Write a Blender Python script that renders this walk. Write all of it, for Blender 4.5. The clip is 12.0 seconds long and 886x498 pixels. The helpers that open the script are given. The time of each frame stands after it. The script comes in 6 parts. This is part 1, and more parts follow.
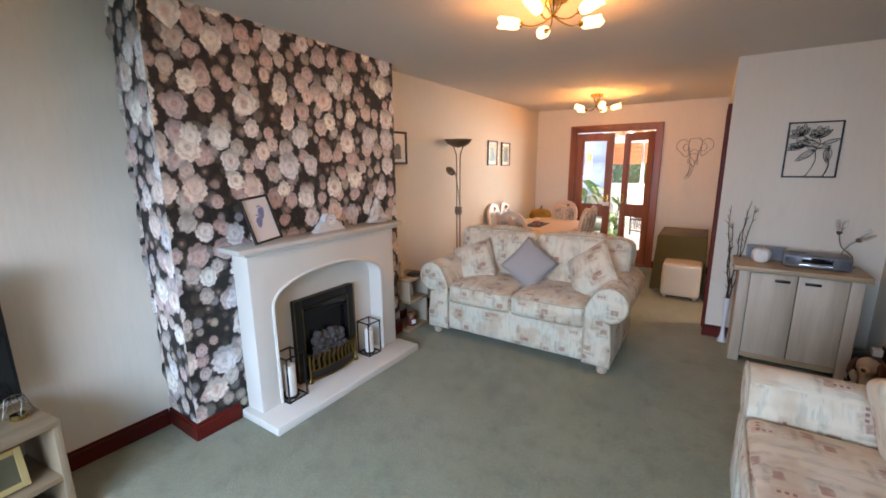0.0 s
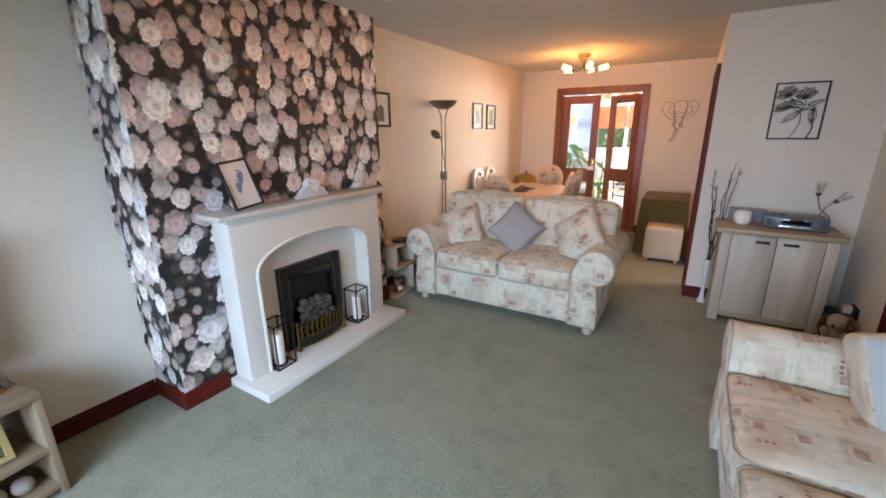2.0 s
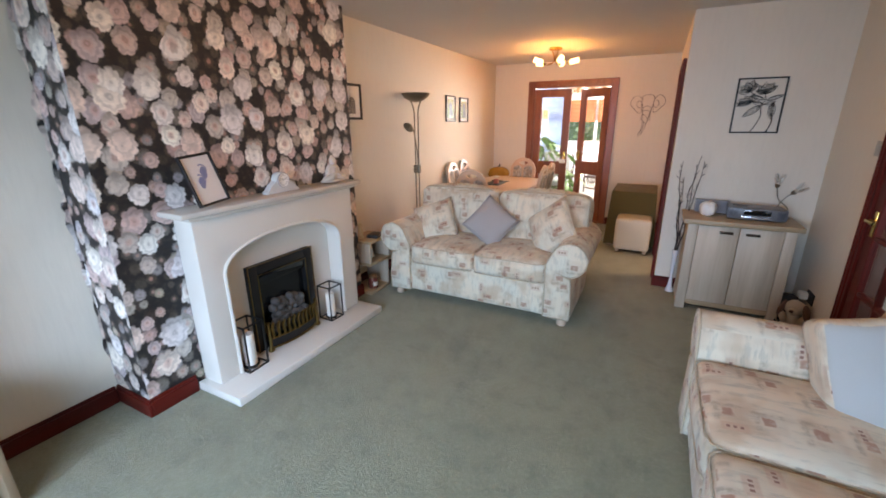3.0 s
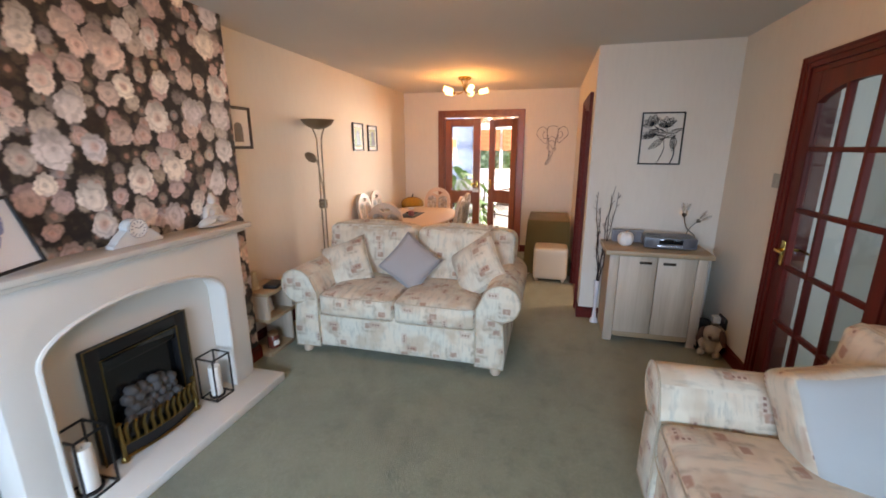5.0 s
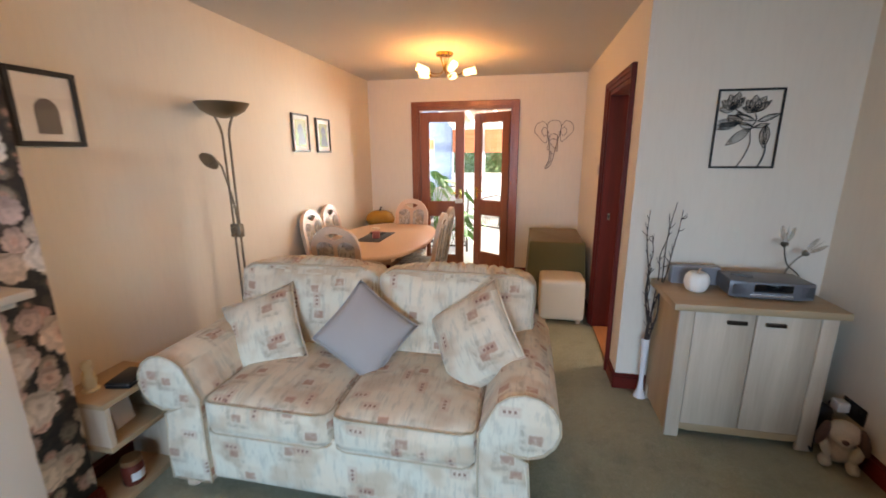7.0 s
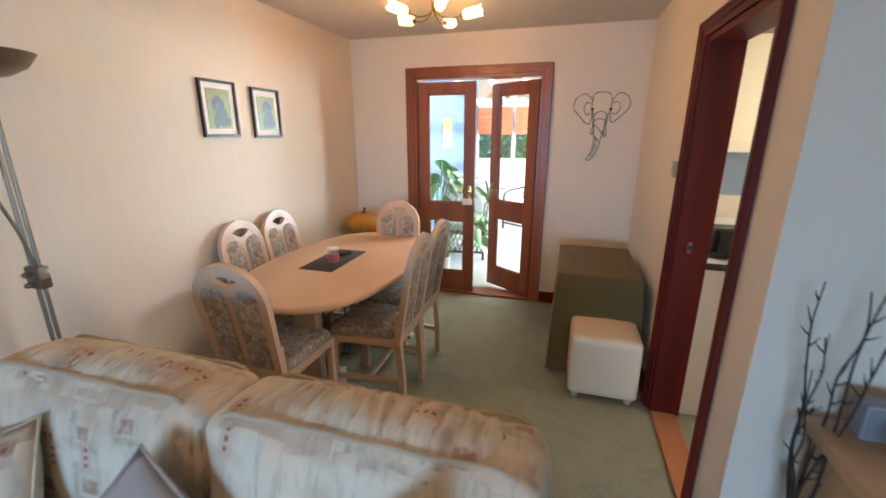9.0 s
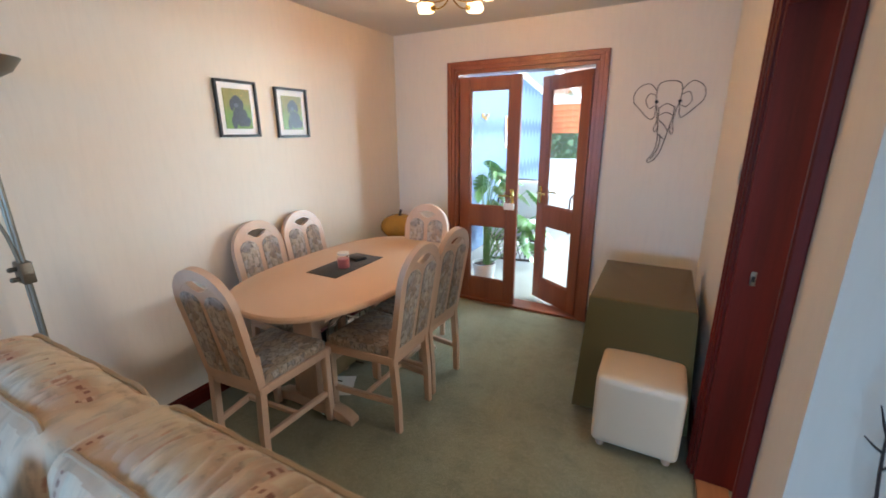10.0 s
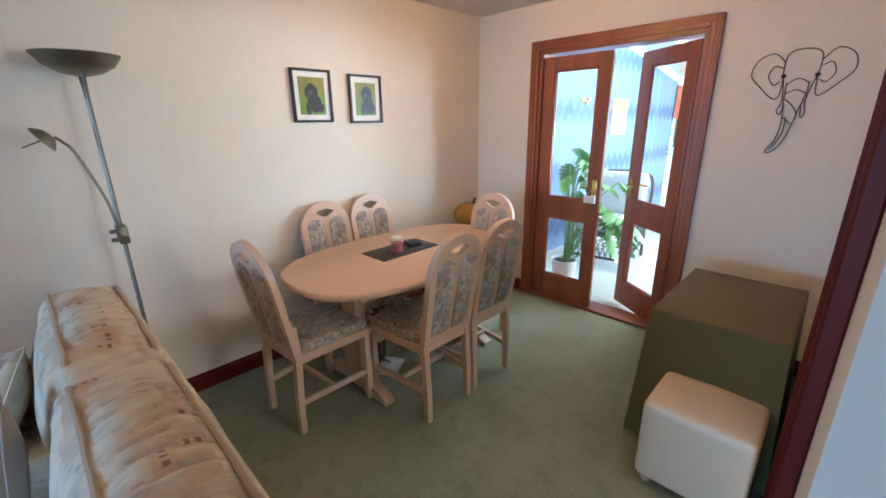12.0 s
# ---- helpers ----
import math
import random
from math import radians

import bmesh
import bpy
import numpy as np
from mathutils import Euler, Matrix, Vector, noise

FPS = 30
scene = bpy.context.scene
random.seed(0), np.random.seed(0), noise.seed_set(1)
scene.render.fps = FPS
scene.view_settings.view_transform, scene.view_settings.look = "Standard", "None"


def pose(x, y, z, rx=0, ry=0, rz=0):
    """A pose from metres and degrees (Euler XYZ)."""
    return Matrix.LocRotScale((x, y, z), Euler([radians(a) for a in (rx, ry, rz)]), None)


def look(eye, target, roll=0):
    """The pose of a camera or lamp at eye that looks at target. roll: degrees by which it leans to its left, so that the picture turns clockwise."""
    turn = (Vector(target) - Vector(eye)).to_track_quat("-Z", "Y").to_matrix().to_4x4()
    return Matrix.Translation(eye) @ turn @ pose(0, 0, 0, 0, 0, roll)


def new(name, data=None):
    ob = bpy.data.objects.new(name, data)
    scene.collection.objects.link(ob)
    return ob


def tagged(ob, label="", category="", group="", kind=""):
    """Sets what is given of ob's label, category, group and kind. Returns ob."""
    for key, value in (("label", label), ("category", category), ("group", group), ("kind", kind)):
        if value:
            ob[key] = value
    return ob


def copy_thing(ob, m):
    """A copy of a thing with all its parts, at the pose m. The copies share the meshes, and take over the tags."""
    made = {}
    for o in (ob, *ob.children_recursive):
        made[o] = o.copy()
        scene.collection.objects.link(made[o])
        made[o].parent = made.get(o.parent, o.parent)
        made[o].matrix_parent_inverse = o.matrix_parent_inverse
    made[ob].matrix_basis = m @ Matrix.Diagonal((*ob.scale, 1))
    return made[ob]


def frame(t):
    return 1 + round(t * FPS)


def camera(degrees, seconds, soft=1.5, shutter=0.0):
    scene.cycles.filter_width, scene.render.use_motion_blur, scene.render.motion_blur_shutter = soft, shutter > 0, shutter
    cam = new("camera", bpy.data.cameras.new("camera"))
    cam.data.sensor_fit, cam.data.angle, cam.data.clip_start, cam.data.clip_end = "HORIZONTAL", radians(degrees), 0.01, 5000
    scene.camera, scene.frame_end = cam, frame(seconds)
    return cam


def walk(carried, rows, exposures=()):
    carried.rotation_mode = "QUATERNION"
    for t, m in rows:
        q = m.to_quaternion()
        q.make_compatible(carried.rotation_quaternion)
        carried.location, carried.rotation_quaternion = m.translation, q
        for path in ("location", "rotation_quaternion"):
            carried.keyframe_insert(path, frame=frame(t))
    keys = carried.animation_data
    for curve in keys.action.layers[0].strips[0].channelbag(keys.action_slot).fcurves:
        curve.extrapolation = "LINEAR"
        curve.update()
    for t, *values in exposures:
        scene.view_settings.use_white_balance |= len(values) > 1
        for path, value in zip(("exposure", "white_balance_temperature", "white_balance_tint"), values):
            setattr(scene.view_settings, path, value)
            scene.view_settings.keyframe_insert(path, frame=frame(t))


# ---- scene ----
cam = camera(94.7, 12.0, soft=1.7, shutter=0.5)
PATH = [
    (0, (-0.033, -0.036, 1.549), (-1.11, 1.599, 1.142), -0.5),
    (0.5, (-0.056, -0.033, 1.543), (-1.098, 1.611, 1.084), -0.4),
    (1, (-0.067, -0.035, 1.544), (-1.093, 1.605, 1.036), -0.5),
    (1.5, (-0.073, -0.031, 1.54), (-1.082, 1.608, 0.996), -0.5),
    (2, (-0.08, -0.025, 1.526), (-1.067, 1.621, 0.963), -0.6),
    (2.5, (-0.083, -0.019, 1.53), (-1.027, 1.644, 0.945), -0.5),
    (3, (-0.099, -0.002, 1.527), (-0.972, 1.696, 0.932), -0.4),
    (5, (-0.303, 0.37, 1.553), (-0.789, 2.25, 1.075), -0.0),
    (5.5, (-0.416, 0.611, 1.544), (-0.834, 2.513, 1.089), -0.1),
    (6, (-0.542, 0.913, 1.545), (-0.909, 2.828, 1.101), -0.0),
    (6.5, (-0.579, 1.253, 1.526), (-0.949, 3.169, 1.086), -0.1),
    (7, (-0.6, 1.602, 1.519), (-0.983, 3.51, 1.057), -0.3),
    (9, (-0.549, 2.905, 1.556), (-1.091, 4.749, 1.005), -0.0),
    (9.5, (-0.404, 3.122, 1.544), (-1.137, 4.899, 0.994), -0.4),
    (10, (-0.26, 3.3, 1.545), (-1.173, 4.992, 0.995), -0.5),
    (10.5, (-0.171, 3.463, 1.528), (-1.258, 5.048, 0.976), -0.6),
    (11, (-0.068, 3.572, 1.538), (-1.278, 5.061, 0.971), -0.6),
    (11.5, (-0.025, 3.605, 1.534), (-1.337, 4.994, 0.943), -0.9),
    (12, (-0.018, 3.582, 1.528), (-1.358, 4.94, 0.928), -0.8),
]
EXPO = [(0.0, 0.40, 10500, 33), (3.0, 0.42, 10500, 33), (5.0, 0.45, 10700, 32), (7.0, 0.46, 10000, 26), (9.0, 0.34, 7800, 16), (12.0, 0.37, 6500, 11)]
walk(cam, [(t, look(eye, target, roll)) for t, eye, target, roll in PATH], EXPO)

# ---- world and light ----
world = bpy.data.worlds.new("sky")
scene.world = world
world.use_nodes = True
wn = world.node_tree
sky = wn.nodes.new("ShaderNodeTexSky")
sky.sky_type, sky.sun_disc = "NISHITA", False
sky.sun_elevation, sky.sun_rotation = radians(40), radians(150)
wn.links.new(sky.outputs[0], wn.nodes["Background"].inputs[0])
wn.nodes["Background"].inputs[1].default_value = 0.14

sun = new("sun", bpy.data.lights.new("sun", "SUN"))
sun.data.energy, sun.data.angle, sun.data.color = 3.6, radians(12), (1, 0.96, 0.9)
sun.matrix_world = look((0, 0, 6), (2.5, 4.3, -0.2))


def area(name, eye, target, w, h, power, color):
    lamp = new(name, bpy.data.lights.new(name, "AREA"))
    lamp.data.shape, lamp.data.size, lamp.data.size_y = "RECTANGLE", w, h
    lamp.data.energy, lamp.data.color = power, color
    lamp.matrix_world = look(eye, target)
    return lamp


window_light = area("front_window_daylight", (-0.85, -1.56, 1.32), (-1.10, 1.0, -0.2), 2.3, 1.2, 106, (0.225, 0.54, 1.0))
window_light.data.spread = radians(110)
area("roof_daylight", (-0.5, 8.7, 3.25), (-1.0, 6.4, 0), 3.4, 2.6, 300, (0.66, 0.86, 1.0))
garden_light = area("garden_bay_daylight", (0.80, 11.66, 1.23), (-1.55, 6.6, 1.02), 1.2, 0.5, 19, (0.45, 0.79, 1.0))
garden_light.data.spread = radians(50)
area("garden_window_daylight", (1.44, 10.2, 1.36), (0.0, 10.2, 1.30), 2.4, 1.3, 560, (0.56, 0.80, 1.0))
area("hall_daylight", (1.95, 1.2, 1.5), (1.95, 4.0, 1.0), 0.7, 1.6, 17, (0.28, 0.62, 1.0))
area("kitchen_daylight", (2.3, 5.5, 1.5), (0.3, 5.4, 1.2), 1.2, 0.9, 40, (0.9, 0.95, 1.0))


# ---- materials ----
class Graph:
    """A short hand for one node material."""

    def __init__(self, name):
        self.mat = bpy.data.materials.new(name)
        self.mat.use_nodes = True
        self.t = self.mat.node_tree
        self.b = self.t.nodes["Principled BSDF"]

    def put(self, socket, v):
        if hasattr(v, "is_output"):
            self.t.links.new(v, socket)
        elif isinstance(v, tuple) and len(v) == 3 and socket.type == "RGBA":
            socket.default_value = (*v, 1)
        else:
            socket.default_value = v

    def node(self, kind, out=0, props=(), **ins):
        n = self.t.nodes.new("ShaderNode" + kind)
        for k, v in props:
            if k == "operation":
                n.operation = v
            elif k == "use_clamp":
                n.use_clamp = v
            elif k == "blend_type":
                n.blend_type = v
            elif k == "voronoi_dimensions":
                n.voronoi_dimensions = v
            elif k == "distance":
                n.distance = v
            elif k == "feature":
                n.feature = v
            elif k == "interpolation_type":
                n.interpolation_type = v
        for k, v in ins.items():
            self.put(n.inputs[int(k[1:]) if k[0] == "i" and k[1:].isdigit() else k.replace("_", " ")], v)
        return n.outputs[out]

    def math(self, op, a, b=0.0, clamp=False):
        return self.node("Math", props=(("operation", op), ("use_clamp", clamp)), i0=a, i1=b)

    def vec(self, op, a, b=(0, 0, 0), out=0):
        return self.node("VectorMath", out, (("operation", op),), i0=a, i1=b)

    def mix(self, f, a, b, kind="MIX"):
        return self.node("MixRGB", props=(("blend_type", kind),), i0=f, i1=a, i2=b)

    def noise(self, v, scale, detail=3.0, rough=0.55, out=0):
        return self.node("TexNoise", out, Vector=v, Scale=scale, Detail=detail, Roughness=rough)

    def voro(self, v, scale, rand=1.0, out="Distance", dims="2D", metric="EUCLIDEAN"):
        return self.node("TexVoronoi", out, (("voronoi_dimensions", dims), ("distance", metric)), Vector=v, Scale=scale, Randomness=rand)

    def step(self, v, lo, hi):
        return self.node("MapRange", props=(("interpolation_type", "SMOOTHSTEP"),), i0=v, i1=lo, i2=hi)

    def uv(self):
        return self.node("TexCoord", "UV")

    def obj(self):
        return self.node("TexCoord", "Object")

    def scaled(self, v, s):
        return self.node("Mapping", Vector=v, Scale=s)

    def ramp(self, f, stops):
        n = self.t.nodes.new("ShaderNodeValToRGB")
        e = n.color_ramp.elements
        while len(e) < len(stops):
            e.new(0.5)
        for el, (p, c) in zip(e, stops):
            el.position, el.color = p, (*c, 1)
        self.put(n.inputs[0], f)
        return n.outputs[0]

    def bump(self, h, strength=0.3, dist=0.01):
        self.put(self.b.inputs["Normal"], self.node("Bump", Strength=strength, Distance=dist, Height=h))

    def done(self, color, rough=0.6, metal=0.0, **more):
        self.put(self.b.inputs["Base Color"], color)
        self.put(self.b.inputs["Roughness"], rough)
        self.put(self.b.inputs["Metallic"], metal)
        for k, v in more.items():
            self.put(self.b.inputs[k.replace("_", " ")], v)
        return self.mat


def plain(name, color, rough=0.5, metal=0.0, var=0.12, scale=14.0, bump=0.05):
    """Paint, plastic, metal: a colour with faint stains and a fine relief."""
    g = Graph(name)
    o = g.obj()
    n = g.noise(o, scale, 4)
    c = g.mix(g.math("MULTIPLY", n, var * 2), color, tuple(x * 0.55 for x in color))
    g.bump(g.noise(o, scale * 12, 2), bump, 0.004)
    return g.done(c, g.math("ADD", rough - 0.06, g.math("MULTIPLY", n, 0.12)), metal)


def wood(name, light, dark, rough=0.4, axis=2, ring=9.0, grain=1.0, shine=0.5):
    g = Graph(name)
    s = [ring, ring, ring]
    s[axis] = ring * 0.07
    o = g.vec("ADD", g.obj(), g.vec("SCALE", g.node("CombineXYZ", X=g.node("ObjectInfo", "Random"), Y=g.node("ObjectInfo", "Random"))))
    v = g.scaled(o, tuple(s))
    n = g.noise(v, 1.0, 6, 0.6)
    f = [60.0, 60.0, 60.0]
    f[axis] = 3.0
    fine = g.noise(g.scaled(o, tuple(f)), 2.0, 4)
    k = g.math("ADD", g.math("MULTIPLY", g.step(n, 0.3, 0.7), 0.7), g.math("MULTIPLY", fine, 0.45 * grain))
    g.bump(fine, 0.08 * grain * grain, 0.003)
    return g.done(g.mix(k, light, dark), g.math("ADD", rough - 0.06 * grain, g.math("MULTIPLY", fine, 0.12 * grain)), Specular_IOR_Level=shine)


def wall_paint(name, a, b):
    """Painted paper with a vertical brushed relief."""
    g = Graph(name)
    u = g.uv()
    streak = g.noise(g.scaled(u, (38, 5.5, 1)), 1.0, 5, 0.6)
    blot = g.noise(u, 1.3, 3)
    g.bump(streak, 0.20, 0.007)
    c = g.mix(blot, a, b)
    c = g.mix(g.math("MULTIPLY", g.step(streak, 0.42, 0.7), 0.13), c, tuple(x * 0.76 for x in a))
    return g.done(c, 0.75)


def floral(name):
    """Dark printed paper crowded with pale peonies and roses."""
    g = Graph(name)
    u = g.uv()
    bgn = g.noise(u, 26, 5, 0.6)
    col = g.ramp(bgn, [(0.40, (0.010, 0.008, 0.009)), (0.58, (0.020, 0.016, 0.015)), (0.75, (0.060, 0.050, 0.040))])
    layers = (
        (13.0, 0.036, 3.1, 0.85, [(0.0, (0.03, 0.025, 0.02)), (0.5, (0.075, 0.06, 0.048)), (1.0, (0.05, 0.03, 0.026))], 4),
        (10.6, 0.044, 7.7, 0.84, [(0.0, (0.32, 0.30, 0.31)), (0.35, (0.13, 0.115, 0.10)), (0.6, (0.36, 0.32, 0.27)), (0.8, (0.46, 0.30, 0.28)), (1.0, (0.36, 0.32, 0.24))], 5),
        (7.4, 0.061, 1.3, 0.78, [(0.0, (0.46, 0.42, 0.44)), (0.35, (0.58, 0.40, 0.37)), (0.7, (0.46, 0.43, 0.39)), (1.0, (0.64, 0.52, 0.47))], 4),
        (5.2, 0.082, 5.9, 0.72, [(0.0, (0.80, 0.77, 0.71)), (0.35, (0.62, 0.59, 0.61)), (0.55, (0.80, 0.74, 0.66)), (0.72, (0.72, 0.55, 0.49)), (1.0, (0.82, 0.79, 0.71))], 5),
    )
    for scale, rad, off, keep, stops, petals in layers:
        jit = g.vec("SCALE", g.vec("SUBTRACT", g.noise(u, 19, 3, 0.55, out=1), (0.5, 0.5, 0.5)))
        g.put(jit.node.inputs["Scale"], rad * 0.40)
        p = g.vec("ADD", g.vec("ADD", u, (off, off * 1.7, 0)), jit)
        pos = g.voro(p, scale, 0.8, "Position")
        rnd = g.node("SeparateColor", 0, Color=g.voro(p, scale, 0.8, "Color"))
        r2 = rnd.node.outputs[1]
        loc = g.vec("SUBTRACT", p, pos)
        xyz = g.node("SeparateXYZ", 0, Vector=loc)
        d = g.vec("LENGTH", g.scaled(loc, (1.12, 0.94, 0)), out=1)
        ang = g.math("ARCTAN2", xyz.node.outputs[1], xyz)
        lobes = g.math("SINE", g.math("ADD", g.math("MULTIPLY", ang, float(petals)), g.math("MULTIPLY", r2, 6.28)))
        r0 = g.math("MULTIPLY", g.math("ADD", 0.58, g.math("MULTIPLY", g.math("FRACT", g.math("MULTIPLY", r2, 7.3)), 0.56)), rad)
        edge = g.math("MULTIPLY", r0, g.math("ADD", 0.88, g.math("MULTIPLY", g.math("POWER", g.math("ABSOLUTE", lobes), 0.6), 0.18)))
        q = g.math("DIVIDE", d, edge)
        mask = g.math("MULTIPLY", g.math("SUBTRACT", 1.0, g.step(q, 0.66 if scale > 9 else 0.84, 1.02)), g.math("LESS_THAN", rnd, keep))
        # overlapping petals: wavering rings that tighten towards the heart
        wav = g.noise(p, 0.9 / rad, 2, 0.5)
        petal = g.math("SINE", g.math("ADD", g.math("MULTIPLY", g.math("POWER", q, 0.7), 10.0), g.math("MULTIPLY", wav, 13.0)))
        body = g.ramp(r2, stops)
        shade = g.math("SUBTRACT", 1.08, g.math("MULTIPLY", g.math("POWER", g.step(petal, -0.3, 1.0), 2.0), 0.26))
        shade = g.math("MULTIPLY", shade, g.math("ADD", 0.84, g.math("MULTIPLY", g.step(q, 0.0, 0.5), 0.22)))
        heart = g.math("MULTIPLY", g.math("SUBTRACT", 1.0, g.step(q, 0.10, 0.50)), g.math("MULTIPLY", g.math("GREATER_THAN", g.math("FRACT", g.math("MULTIPLY", r2, 5.7)), 0.5), 0.55))
        body = g.mix(heart, body, (0.66, 0.36, 0.30))
        tip = g.math("SUBTRACT", 1.10, g.math("MULTIPLY", g.step(xyz.node.outputs[1], rad * -0.1, rad * 0.95), 0.52))
        k = g.math("MULTIPLY", g.math("MULTIPLY", shade, tip), g.math("ADD", 0.72, g.math("MULTIPLY", g.noise(p, 3.4 / rad, 3), 0.5)))
        body = g.mix(1.0, body, g.node("CombineColor", Red=k, Green=k, Blue=k), "MULTIPLY")
        col = g.mix(mask, col, body)
    g.bump(g.noise(u, 240, 2), 0.06, 0.003)
    return g.done(col, 0.6)


def sofa_cloth(name):
    """Cream woven cloth with washed rust squares, pale green washes and small red dots in threes."""
    g = Graph(name)
    u = g.uv()
    base = g.mix(g.step(g.noise(u, 3.2, 4), 0.38, 0.62), (0.74, 0.62, 0.48), (0.66, 0.635, 0.525))
    wash = g.noise(g.scaled(u, (30, 8, 1)), 1.0, 5, 0.65)
    base = g.mix(g.math("MULTIPLY", g.step(wash, 0.50, 0.66), 0.5), base, (0.36, 0.375, 0.32))
    tan = g.noise(g.vec("ADD", u, (3.7, 1.2, 0)), 5.5, 2)
    base = g.mix(g.math("MULTIPLY", g.step(tan, 0.47, 0.64), 0.58), base, (0.49, 0.325, 0.21))

    def cells(off, scale, hx, hy, rand):
        p = g.vec("ADD", u, off)
        loc = g.vec("SUBTRACT", p, g.voro(p, scale, rand, "Position", metric="CHEBYCHEV"))
        s = g.node("SeparateXYZ", 0, Vector=loc)
        x, y = s, s.node.outputs[1]
        m = g.math("MULTIPLY", g.math("SUBTRACT", 1.0, g.step(g.math("ABSOLUTE", x), hx * 0.8, hx * 1.15)),
                   g.math("SUBTRACT", 1.0, g.step(g.math("ABSOLUTE", y), hy * 0.8, hy * 1.15)))
        return x, y, m

    blot = g.noise(u, 30, 4, 0.65)
    # dry vertical brush strokes of grey-green
    dry = g.noise(g.scaled(g.vec("ADD", u, (1.9, 0.4, 0)), (75, 9, 1)), 1.0, 4, 0.6)
    base = g.mix(g.math("MULTIPLY", g.math("MULTIPLY", g.step(dry, 0.54, 0.62), g.step(g.noise(u, 6.5, 2), 0.46, 0.60)), 0.34), base, (0.26, 0.275, 0.235))
    # a small rust block inside a loose grey brushed corner, on a faint tan ground
    ox = g.math("MULTIPLY", g.math("SUBTRACT", blot, 0.5), 0.022)
    for off, k in (((0.31, 0.77, 0), 1.0), ((6.4, 3.9, 0), 0.85)):
        x, y, m = cells(off, 3.6, 0.064 * k, 0.056 * k, 0.9)
        xx, yy = g.math("ADD", x, ox), g.math("ADD", y, ox)
        base = g.mix(g.math("MULTIPLY", m, g.math("MULTIPLY", blot, 0.42)), base, (0.50, 0.35, 0.24))
        heart = g.math("MULTIPLY", g.math("SUBTRACT", 1.0, g.step(g.math("ABSOLUTE", xx), 0.020 * k, 0.030 * k)), g.math("SUBTRACT", 1.0, g.step(g.math("ABSOLUTE", yy), 0.015 * k, 0.024 * k)))
        base = g.mix(g.math("MULTIPLY", heart, g.math("MULTIPLY", g.step(blot, 0.20, 0.55), 0.80)), base, (0.36, 0.15, 0.10))
        left = g.math("SUBTRACT", 1.0, g.step(g.math("ABSOLUTE", g.math("ADD", xx, 0.046 * k)), 0.002, 0.020))
        low = g.math("SUBTRACT", 1.0, g.step(g.math("ABSOLUTE", g.math("ADD", yy, 0.040 * k)), 0.002, 0.015))
        base = g.mix(g.math("MULTIPLY", g.math("MULTIPLY", m, g.math("MAXIMUM", left, low)), g.math("MULTIPLY", g.step(blot, 0.34, 0.62), 0.50)), base, (0.23, 0.205, 0.165))
    for off, a in (((8.3, 4.4, 0), 0), ((2.9, 6.1, 0), 1)):
        _, _, m = cells(off, 3.1, 0.042 if a == 0 else 0.022, 0.022 if a == 0 else 0.042, 1.0)
        base = g.mix(g.math("MULTIPLY", m, g.math("MULTIPLY", g.step(blot, 0.1, 0.6), 0.42)), base, (0.52, 0.27, 0.19))
        x, y, m = cells(off, 3.1, 0.030 if a == 0 else 0.0065, 0.0065 if a == 0 else 0.030, 1.0)
        run = x if a == 0 else y
        dot = g.math("LESS_THAN", g.math("ABSOLUTE", g.math("SUBTRACT", g.math("FRACT", g.math("DIVIDE", g.math("ADD", run, 0.030), 0.020)), 0.5)), 0.27)
        base = g.mix(g.math("MULTIPLY", g.math("MULTIPLY", m, dot), 0.8), base, (0.20, 0.055, 0.045))
    weave = g.noise(g.scaled(u, (420, 420, 1)), 1.0, 2)
    g.bump(g.math("ADD", weave, g.math("MULTIPLY", g.noise(u, 14, 3), 1.5)), 0.25, 0.006)
    return g.done(g.mix(g.math("MULTIPLY", weave, 0.18), base, (0.3, 0.26, 0.2)), 0.9, Sheen_Weight=0.15)


def chair_cloth(name):
    g = Graph(name)
    u = g.uv()
    p = g.vec("ADD", u, g.vec("SCALE", g.noise(u, 20, 2, out=1)))
    g.put(p.node.inputs[1].links[0].from_node.inputs["Scale"], 0.05)
    q = g.scaled(p, (1.0, 0.72, 1.0))
    c = g.node("SeparateColor", 0, Color=g.voro(q, 25, 0.9, "Color", metric="CHEBYCHEV"))
    col = g.ramp(c, [(0.0, (0.27, 0.26, 0.26)), (0.3, (0.47, 0.445, 0.42)), (0.55, (0.50, 0.42, 0.33)), (0.8, (0.33, 0.255, 0.20)), (1.0, (0.54, 0.51, 0.48))])
    shade = g.noise(g.scaled(u, (40, 26, 1)), 1.0, 4, 0.65)
    col = g.mix(g.math("MULTIPLY", g.step(shade, 0.42, 0.68), 0.55), col, (0.20, 0.17, 0.155))
    e = g.node("TexVoronoi", "Distance", (("voronoi_dimensions", "2D"), ("feature", "DISTANCE_TO_EDGE")), Vector=q, Scale=25.0)
    col = g.mix(g.math("MULTIPLY", g.math("SUBTRACT", 1.0, g.step(e, 0.01, 0.06)), g.math("MULTIPLY", g.step(shade, 0.3, 0.6), 0.8)), col, (0.12, 0.10, 0.09))
    line = g.noise(g.scaled(u, (120, 30, 1)), 1.0, 3)
    col = g.mix(g.math("MULTIPLY", g.step(line, 0.56, 0.62), 0.55), col, (0.10, 0.085, 0.08))
    g.bump(g.noise(u, 350, 2), 0.25, 0.004)
    return g.done(col, 0.9)


